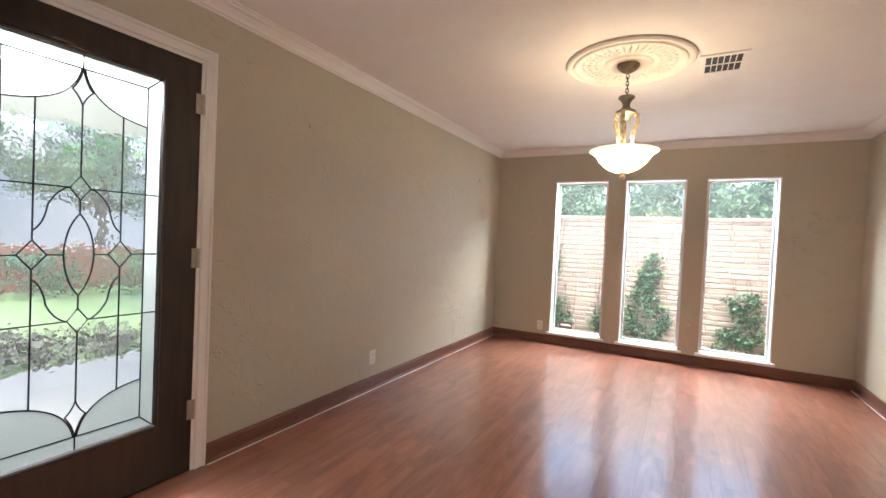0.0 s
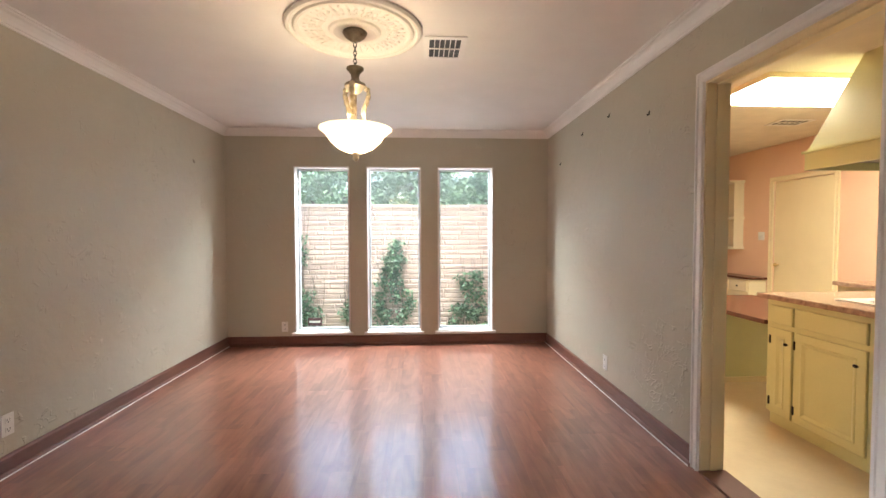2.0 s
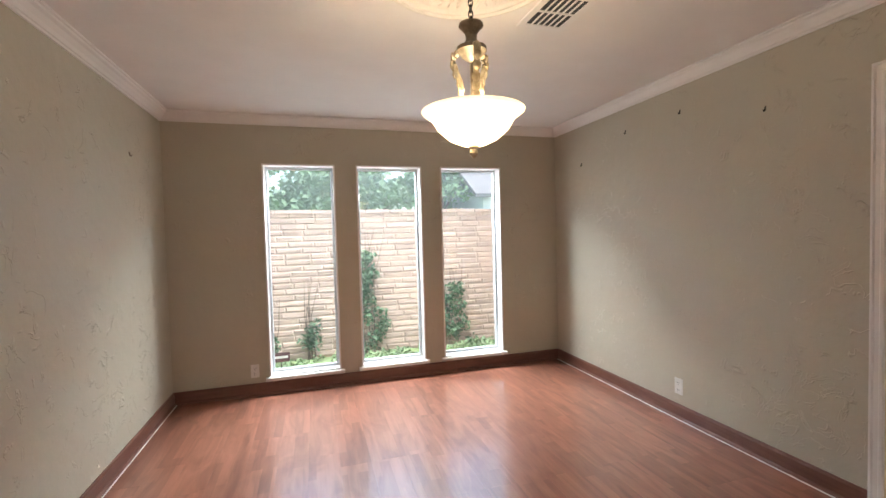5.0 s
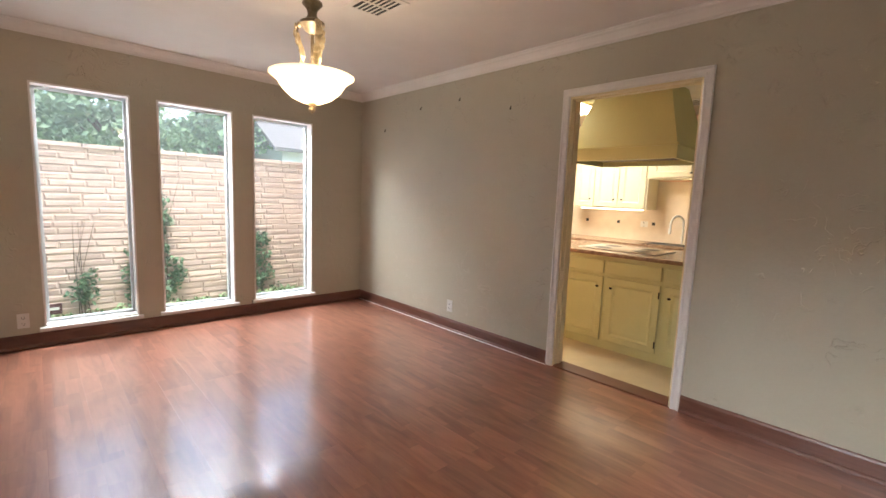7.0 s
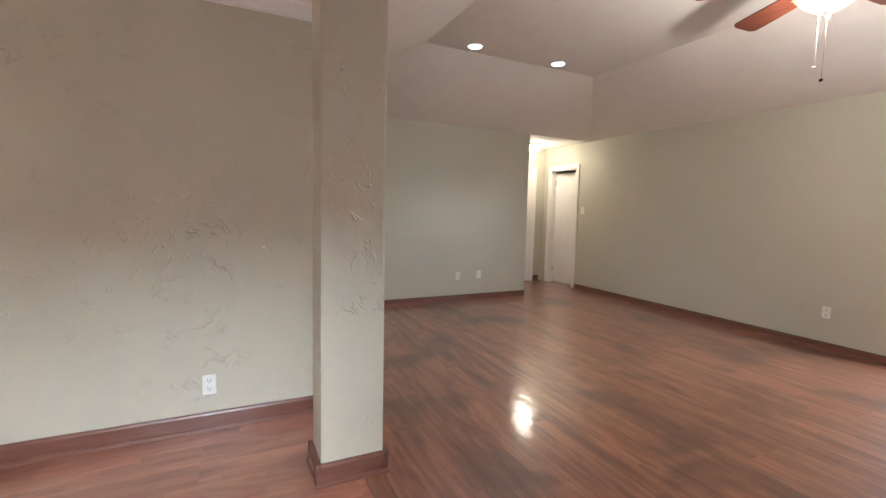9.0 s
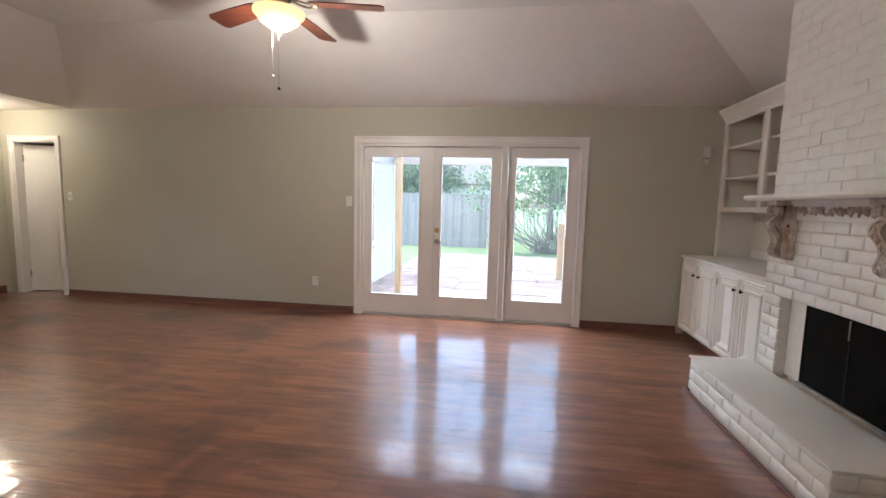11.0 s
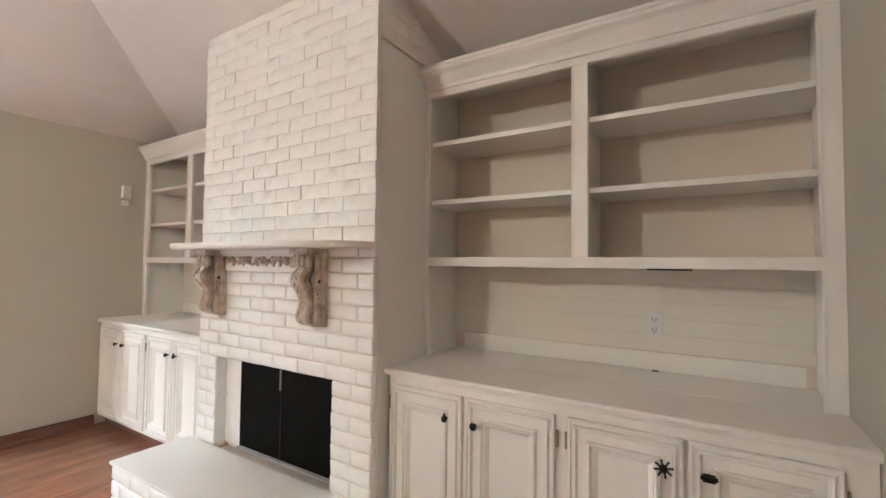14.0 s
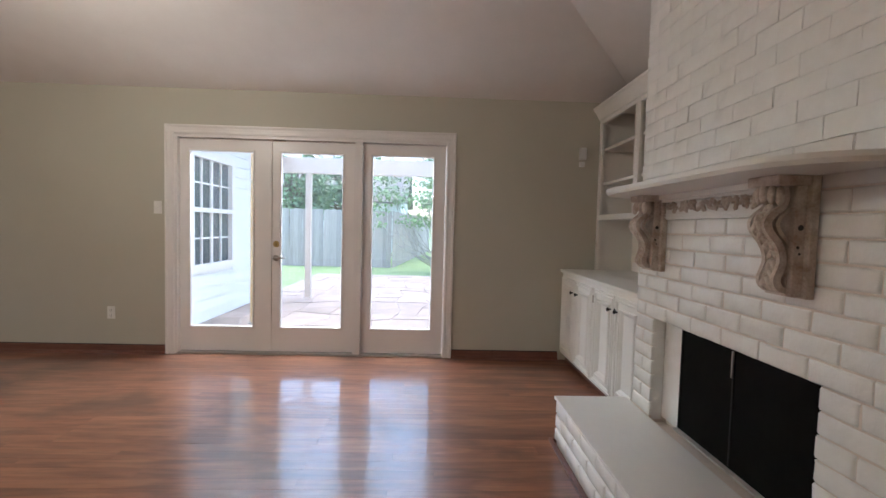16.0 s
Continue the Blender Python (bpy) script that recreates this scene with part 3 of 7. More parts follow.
# ---- front door with leaded glass ----
door = thing("front_door", (-3.70, -4.59, 0.01), "dark brown wooden front door with an oval-patterned leaded glass panel", "door")
D0, D1 = -3.705, -3.66
part("door_frame", wall_mesh("x", D0, D1, -5.075, -4.105, 0.012, 2.085, [(-4.895, -4.285, 0.30, 1.945)]), DOORWOOD, door)
bm = bmesh.new()
rings(bm, (-3.66, -4.91, 0.285), (0, 1, 0), (0, 0, 1), (1, 0, 0), 0.64, 1.675, [(0, 0), (0.0, 0.006), (0.008, 0.010), (0.015, 0.004), (0.015, -0.012)], fill=False)
part("glazing_bead", bm, DOORWOOD, door)
pane = part("pane", B((-3.686, -3.680, -4.897, -4.283, 0.298, 1.947)), WAVY, door, "wavy bevelled glass")
pane.visible_shadow = False
CU, CV, GX = -4.59, 1.122, -3.678


def came(points, r=0.0032):
    """Lead came along points (across, up) from the panel's centre, mirrored to all four quarters."""
    done = set()
    for sx in (1, -1):
        for sy in (1, -1):
            pts = [(GX, CU + sx * a, CV + sy * b) for a, b in points]
            key = tuple(sorted((round(p[1], 4), round(p[2], 4)) for p in pts))
            if key not in done:
                done.add(key)
                bm = bmesh.new()
                tube(bm, pts, r)
                part("came", bm, LEAD, door)


def bow(p0, p1, p2, n=9):
    return [tuple((1 - s) ** 2 * a + 2 * s * (1 - s) * b + s * s * c for a, b, c in zip(p0, p1, p2)) for s in [i / n for i in range(n + 1)]]


came([(-0.247, 0.765), (0.247, 0.765)])
came([(0.247, -0.765), (0.247, 0.765)])
came([(0.247, 0.765), (0.303, 0.82)])
came([(0, 0.765), (0, 0.82)])
came(bow((0, 0.765), (0.01, 0.71), (0.036, 0.675)))
came(bow((0.036, 0.675), (0.012, 0.655), (0, 0.615)))
came(bow((0.006, 0.765), (0.03, 0.61), (0.247, 0.585), 14))
came([(0, 0.615), (0, 0.325)])
came([(0, 0.325), (0.036, 0.275), (0, 0.225)])
came([(0.036, 0.275), (0.303, 0.275)])
came(bow((0.036, 0.275), (0.075, 0.265), (0.105, 0.20)) + bow((0.105, 0.20), (0.115, 0.12), (0.15, 0.095))[1:])
came([(0.15, 0.61), (0.15, 0.06)])
came([(0.15, 0.058), (0.195, 0.0)])
came([(0.105, 0.0), (0.15, 0.058)])
came([(0.195, 0), (0.303, 0)])
came([(0.052, 0), (0.105, 0)])
came(bow((0, 0.17), (0.048, 0.11), (0.052, 0.0)))
came([(0, 0.225), (0, 0.17)])
FROST = bpy.data.materials.new("frosted_white_glass")
FROST.use_nodes = True
fn, ft = FROST.node_tree.nodes, FROST.node_tree
fp, ftl, fmx, fno, fbp, fco = fn["Principled BSDF"], fn.new("ShaderNodeBsdfTranslucent"), fn.new("ShaderNodeMixShader"), fn.new("ShaderNodeTexNoise"), fn.new("ShaderNodeBump"), fn.new("ShaderNodeTexCoord")
fp.inputs["Transmission Weight"].default_value, fp.inputs["Roughness"].default_value, fp.inputs["IOR"].default_value = 1.0, 0.45, 1.3
fp.inputs["Base Color"].default_value = (0.9, 0.92, 0.9, 1)
ftl.inputs["Color"].default_value = (0.16, 0.165, 0.15, 1)
fmx.inputs[0].default_value = 0.72
fno.inputs["Scale"].default_value = 60
ft.links.new(fco.outputs["Object"], fno.inputs["Vector"])
ft.links.new(fno.outputs[0], fbp.inputs["Height"])
fbp.inputs["Strength"].default_value, fbp.inputs["Distance"].default_value = 0.4, 0.003
ft.links.new(fbp.outputs[0], fp.inputs["Normal"])
ft.links.new(fp.outputs[0], fmx.inputs[1])
ft.links.new(ftl.outputs[0], fmx.inputs[2])
ft.links.new(fmx.outputs[0], fn["Material Output"].inputs["Surface"])


def frosted(points):
    """A frosted piece of the panel, bounded by points (across, up) from its centre."""
    bm = bmesh.new()
    a = [bm.verts.new((GX - 0.0018, CU + u, CV + v)) for u, v in points]
    b = [bm.verts.new((GX + 0.0010, CU + u, CV + v)) for u, v in points]
    bm.faces.new(a)
    bm.faces.new(b[::-1])
    for k in range(len(a)):
        bm.faces.new((a[k], b[k], b[(k + 1) % len(a)], a[(k + 1) % len(a)]))
    bmesh.ops.recalc_face_normals(bm, faces=bm.faces)
    g = part("frosted_pane", bm, FROST, door, "milky frosted glass")
    g.visible_shadow = False


for sx in (1, -1):
    for sy in (1, -1):
        arc = bow((0.006, 0.765), (0.03, 0.61), (0.247, 0.585), 14)
        frosted([(sx * a, sy * b) for a, b in arc + [(0.247, 0.765)]])
    frosted([(sx * 0.247, -0.765), (sx * 0.303, -0.82), (sx * 0.303, 0.82), (sx * 0.247, 0.765)])
    frosted([(-0.247, sx * 0.765), (-0.303, sx * 0.82), (0.303, sx * 0.82), (0.247, sx * 0.765)])
for z in (1.88, 1.10, 0.32):
    bm = bmesh.new()
    lathe(bm, [(0.0, 0), (0.008, 0), (0.008, 0.10), (0.0, 0.10)], (-3.652, -4.098, z - 0.05), 10)
    box(bm, -3.662, -3.656, -4.13, -4.10, z - 0.05, z + 0.05)
    part("hinge", bm, NICKEL, door, "dull nickel butt hinge")
casing(-3.66, "x", -5.09, -4.09, 2.10, 1, 0.062, TRIM)
setting("door_jamb", B((-3.80, -3.655, -4.105, -4.09, 0, 2.10), (-3.80, -3.655, -5.09, -5.075, 0, 2.10), (-3.80, -3.655, -5.075, -4.105, 2.085, 2.10)), TRIM, "white painted front door jamb", "door jamb")

# ---- patio doors in the south wall ----
casing(SY, "y", -3.665, -1.175, 2.03, 1, 0.085, TRIM)
setting("door_jamb", B((-1.199, -1.175, SY - 0.13, SY + 0.004, 0, 2.03), (-3.683, -3.663, SY - 0.13, SY + 0.004, 0, 2.03), (-3.663, -1.195, SY - 0.13, SY + 0.004, 2.005, 2.03)), TRIM, "white painted patio door jamb", "door jamb")
setting("mullion", B((-2.885, -2.815, SY - 0.10, SY + 0.006, 0.0, 2.005), bevel=0.004), TRIM, "white painted post between patio door panels", "mullion")
setting("threshold", B((-3.663, -1.195, SY - 0.12, SY + 0.01, -0.005, 0.018), bevel=0.003), surf("aluminium_sill", (0.5, 0.47, 0.44), None, 0.4, metal=0.7), "worn metal threshold of the patio doors", "threshold")
LEAFS = [(-2.024, -1.198, (-1.861, -1.30), "door_1"), (-2.812, -2.028, (-2.69, -2.135), "door_2"), (-3.66, -2.888, (-3.54, -2.98), "door_3")]
FY0, FY1 = SY - 0.085, SY - 0.045
for a, b, (p, q), nm in LEAFS:
    d = thing(nm, ((a + b) / 2, FY0, 0.02), "white painted full-light patio door with clear glass, closed", "door", "patio doors")
    part("door_frame", wall_mesh("y", FY0, FY1, a, b, 0.022, 2.0035, [(p - 0.012, q + 0.012, 0.25, 1.895)]), TRIM, d)
    bm = bmesh.new()
    rings(bm, (q + 0.022, FY1, 0.24), (-1, 0, 0), (0, 0, 1), (0, 1, 0), q - p + 0.044, 1.665, [(0, 0), (0, 0.004), (0.006, 0.008), (0.016, 0.006), (0.022, -0.012)], fill=False)
    part("glazing_bead", bm, TRIM, d)
    g = part("pane", B((p - 0.01, q + 0.01, FY0 + 0.016, FY0 + 0.022, 0.252, 1.893)), PANE, d)
    g.visible_shadow = False
    if nm == "door_2":
        bm = bmesh.new()
        lathe(bm, [(0.028, 0), (0.03, 0.004), (0.026, 0.009), (0.0, 0.009)], (0, 0, 0), 20)
        bmesh.ops.rotate(bm, verts=bm.verts, cent=(0, 0, 0), matrix=Matrix.Rotation(radians(-90), 3, "X"))
        bm2 = bm.copy()
        bmesh.ops.translate(bm, verts=bm.verts, vec=(-2.085, FY1, 1.042))
        lock = part("deadbolt", bm, BRASS, d, "brass deadbolt rose")
        part("thumb_turn", B((-2.089, -2.081, FY1 + 0.008, FY1 + 0.026, 1.028, 1.056), bevel=0.002), BRASS, lock)
        bmesh.ops.translate(bm2, verts=bm2.verts, vec=(-2.085, FY1, 0.91))
        tube(bm2, [(-2.085, FY1, 0.91), (-2.085, FY1 + 0.045, 0.91), (-2.11, FY1 + 0.05, 0.912), (-2.185, FY1 + 0.048, 0.915)], 0.009, 8)
        part("handle", bm2, NICKEL, d, "tarnished lever handle")
    if nm == "door_1":
        part("astragal", B((-2.045, -2.012, FY1, FY1 + 0.012, 0.03, 1.99), bevel=0.003), TRIM, d)
tagged(obj("door_catch", B((-2.17, -2.05, FY1 + 0.0, FY1 + 0.02, 1.998, 2.012), bevel=0.003), NICKEL), "small metal catch at the head of the patio doors", "door catch")

# ---- fireplace ----
FX, CY0, CY1 = -4.69, -8.485, -7.09
fire = thing("fireplace", (-5.0, -7.79, 0), "white painted brick fireplace with a raised hearth and black firebox", "fireplace")
OY0, OY1, OZ0, OZ1 = -8.305, -7.342, 0.262, 0.828
IN = 0.006
part("chimney_core", B((WX, FX - 0.10, CY0 + IN, CY1 - IN, 0.0, 3.0)), MORTAR, fire)
part("chimney_face", wall_mesh("x", FX - 0.10, FX - IN, CY0 + IN, CY1 - IN, 0.0, 3.0, [(OY0 - IN, OY1 + IN, OZ0 - 0.02, OZ1 + IN)]), MORTAR, fire)
part("hearth_core", B((FX - 0.02, -4.287, -8.543, -7.145, 0.0, 0.262)), MORTAR, fire)
bm = B((FX + 0.002, -4.268, -8.562, -7.126, 0.262, 0.279), bevel=0.006)
hs = part("hearth_top", bm, surf("white_painted_hearth", (0.80, 0.78, 0.74), (0.77, 0.75, 0.71), 0.36, scale=5, fine=30, bump=0.2), fire)
part("hearth_trim", B((-4.268, -4.250, -8.58, -7.11, 0.0, 0.022), (-4.72, -4.268, -8.58, -8.562, 0.0, 0.022), (-4.72, -4.268, -7.126, -7.108, 0.0, 0.022), bevel=0.003), BASEWOOD, fire, "reddish wooden shoe moulding round the hearth")


def brick_mesh(length, high, deep, seed, joint=0.008):
    """A hand-made brick under thick paint, its face to +x and its middle at the origin: soft rounded edges and a slightly lumpy face."""
    rnd = random.Random(seed)
    bm = bmesh.new()
    us = [-length / 2, -length / 2 + joint * 0.4, -length / 2 + joint, -length * 0.17, length * 0.17, length / 2 - joint, length / 2 - joint * 0.4, length / 2]
    ws = [-high / 2, -high / 2 + joint * 0.4, -high / 2 + joint, high / 2 - joint, high / 2 - joint * 0.4, high / 2]
    drop = {0: -joint, 1: -joint * 0.32}
    grid_v = {}
    for i, u in enumerate(us):
        for j, w in enumerate(ws):
            edge = min(i, len(us) - 1 - i, j, len(ws) - 1 - j)
            low = drop.get(edge, rnd.uniform(-0.0014, 0.0016))
            wob = 0.0 if edge == 0 else 0.0026
            grid_v[i, j] = bm.verts.new((low, u + rnd.uniform(-wob, wob), w + rnd.uniform(-wob, wob)))
    for i in range(len(us) - 1):
        for j in range(len(ws) - 1):
            bm.faces.new((grid_v[i, j], grid_v[i + 1, j], grid_v[i + 1, j + 1], grid_v[i, j + 1]))
    n_u, n_w = len(us) - 1, len(ws) - 1
    ring = [grid_v[i, 0] for i in range(n_u)] + [grid_v[n_u, j] for j in range(n_w)] + [grid_v[i, n_w] for i in range(n_u, 0, -1)] + [grid_v[0, j] for j in range(n_w, 0, -1)]
    back = [bm.verts.new((-deep, v.co.y, v.co.z)) for v in ring]
    for k in range(len(ring)):
        bm.faces.new((ring[k], back[k], back[(k + 1) % len(ring)], ring[(k + 1) % len(ring)]))
    me = bpy.data.meshes.new("brick")
    bm.to_mesh(me)
    bm.free()
    for poly in me.polygons:
        poly.use_smooth = True
    me.set_sharp_from_angle(angle=radians(48))
    me.materials.append(BRICKWHITE)
    return me


PITCH, BL = 0.0735, 0.206
STRETCH = [brick_mesh(BL - 0.005, PITCH - 0.005, 0.03, k) for k in range(8)]
CLOSER = [brick_mesh(BL / 2 - 0.003, PITCH - 0.003, 0.03, 40 + k) for k in range(5)]
SEALED = [brick_mesh(BL - 0.001, PITCH - 0.0005, 0.03, 110 + k, 0.003) for k in range(8)]
SEALEDHALF = [brick_mesh(BL / 2 - 0.001, PITCH - 0.0005, 0.03, 140 + k, 0.003) for k in range(5)]
rb = random.Random(3)


def lay(me, m, parent):
    ob = new("brick", me)
    ob.parent = parent
    ob.matrix_parent_inverse = Matrix.Translation(parent.location).inverted()
    ob.matrix_basis = m
    return ob


def course(parent, x, y0, y1, z, shift, turn=0, whole=STRETCH, half=CLOSER):
    """One course from y0 to y1 on a face at x, made to fit whole and half bricks, broken by half a brick in every second course."""
    count = max(1, round((y1 - y0) / (BL / 2)))
    unit = (y1 - y0) / count
    fit = Matrix.Diagonal((1, unit / (BL / 2), 1, 1))
    k = 0
    while k < count:
        size = 1 if (k == 0 and shift) or k == count - 1 else 2
        mid = y0 + (k + size / 2) * unit
        me = rb.choice(whole if size == 2 else half)
        out = rb.uniform(-0.0012, 0.0022)
        tilt = Matrix.Rotation(rb.uniform(-0.006, 0.006), 4, "X") @ Matrix.Rotation(rb.uniform(-0.008, 0.008), 4, "Z")
        if turn == 0:
            lay(me, Matrix.Translation((x + out, mid, z)) @ tilt @ fit, parent)
        else:
            lay(me, Matrix.Translation((mid, x + out, z)) @ Matrix.Rotation(radians(90 * turn), 4, "Z") @ tilt @ fit, parent)
        k += size


k = 0
z = 0.28 + PITCH / 2
while z < 2.76:
    inside = OZ0 < z < OZ1
    if inside:
        course(fire, FX, CY0, OY0 + 0.004, z, k % 2)
        course(fire, FX, OY1 - 0.004, CY1, z, (k + 1) % 2)
    else:
        above = z > 1.45
        course(fire, FX, CY0, CY1 + 0.004, z, k % 2, 0, SEALED if above else STRETCH, SEALEDHALF if above else CLOSER)
    if z > 2.40:
        course(fire, CY1 + 0.004, WX + 0.02, FX - 0.03, z, (k + 1) % 2, 1, SEALED, SEALEDHALF)
    z += PITCH
    k += 1
for k, z in enumerate((0.061, 0.140, 0.219)):
    course(fire, -4.275, -8.555, -7.133, z, k % 2)
    course(fire, -7.133, -4.69, -4.28, z, (k + 1) % 2, turn=1)
    course(fire, -8.555, -4.69, -4.28, z, (k + 1) % 2, turn=-1)


part("chimney_side", B((WX, FX - 0.032, CY1 - 0.012, CY1 + 0.003, 0.0, 2.40)), SIDEPAINT, fire, "smooth painted chimney side")
# lining of the opening, glass doors and firebox
part("opening_lining", B((FX - 0.068, FX - 0.02, OY0 - 0.012, OY0 + 0.002, OZ0, OZ1), (FX - 0.075, FX - 0.02, OY1 - 0.002, OY1 + 0.012, OZ0, OZ1), (FX - 0.075, FX - 0.02, OY0, OY1, OZ1 - 0.002, OZ1 + 0.012)), BRICKWHITE, fire)
screen = part("fire_screen", wall_mesh("x", FX - 0.085, FX - 0.068, -8.153, OY1 - 0.004, 0.279, OZ1 - 0.006, [(-8.144, -7.797, 0.287, 0.816), (-7.788, OY1 - 0.012, 0.287, 0.816)]), BLACKIRON, fire, "black metal fireplace screen frame")
part("screen_jamb", B((FX - 0.085, FX - 0.07, OY0 + 0.002, -8.153, 0.279, OZ1 - 0.006)), BRICKWHITE, fire, "white painted return beside the firebox")
part("screen_glass", B((FX - 0.080, FX - 0.072, -8.144, -7.797, 0.287, 0.816)), DARKGLASS, screen, "dark sooty glass")
part("screen_glass", B((FX - 0.080, FX - 0.072, -7.788, OY1 - 0.012, 0.287, 0.816)), DARKGLASS, screen, "dark sooty glass")
part("screen_sill", B((FX - 0.070, FX - 0.045, -8.152, OY1 - 0.003, 0.2795, 0.288), bevel=0.002), surf("grey_veined_marble", (0.55, 0.53, 0.50), (0.30, 0.28, 0.26), 0.3, scale=12, bump=0.1), fire, "grey veined marble strip below the glass")
part("screen_handle", B((FX - 0.068, FX - 0.060, -7.797, -7.789, 0.66, 0.77), bevel=0.002), NICKEL, screen, "thin metal door pull")

# mantel shelf with a bowed front, on two carved corbels
mantel = thing("mantel_shelf", (FX + 0.1, -7.79, 1.42), "white painted bowed mantel shelf on the brick chimney breast", "mantel")
bm = bmesh.new()
edge = [(FX + 0.004, CY0 - 0.005)] + bow((FX + 0.03, CY0 - 0.005), (-4.40, -8.44), (-4.402, -8.20), 8) + bow((-4.402, -7.40), (-4.41, -7.14), (FX + 0.03, CY1 + 0.005), 8) + [(FX + 0.004, CY1 + 0.005)]
for z0, z1, sh in ((1.424, 1.437, 0.010), (1.437, 1.452, 0.0)):
    lo = [bm.verts.new((max(FX + 0.004, x - sh), y, z0)) for x, y in edge]
    hi = [bm.verts.new((x, y, z1)) for x, y in edge]
    for i in range(len(edge)):
        j = (i + 1) % len(edge)
        bm.faces.new((lo[i], lo[j], hi[j], hi[i]))
    bm.faces.new(hi)
    bm.faces.new(lo[::-1])
part("shelf", bm, CABWHITE, mantel)
part("bed_moulding", B((FX + 0.004, FX + 0.05, -8.22, -7.50, 1.400, 1.4235), (FX + 0.004, FX + 0.035, -8.22, -7.50, 1.388, 1.400), bevel=0.004), CABWHITE, mantel)


def strip(bm, path, thick, y0, y1):
    """A bent strip: path of (off the chimney, z), given a thickness and run from y0 to y1."""
    front, rear = [], []
    for i, (o, z) in enumerate(path):
        a, b = path[max(0, i - 1)], path[min(len(path) - 1, i + 1)]
        d = math.hypot(b[0] - a[0], b[1] - a[1])
        nx_, nz_ = -(b[1] - a[1]) / d, (b[0] - a[0]) / d
        front.append((o + nx_ * thick / 2, z + nz_ * thick / 2))
        rear.append((o - nx_ * thick / 2, z - nz_ * thick / 2))
    loop = front + rear[::-1]
    L = [bm.verts.new((FX + max(0.005, o), y0, z)) for o, z in loop]
    R = [bm.verts.new((FX + max(0.005, o), y1, z)) for o, z in loop]
    n_ = len(loop)
    for i in range(n_):
        bm.faces.new((L[i], L[(i + 1) % n_], R[(i + 1) % n_], R[i]))
    for i in range(len(path) - 1):
        bm.faces.new((L[i], L[n_ - 1 - i], L[n_ - 2 - i], L[i + 1]))
        bm.faces.new((R[i], R[i + 1], R[n_ - 2 - i], R[n_ - 1 - i]))
    bmesh.ops.recalc_face_normals(bm, faces=bm.faces)


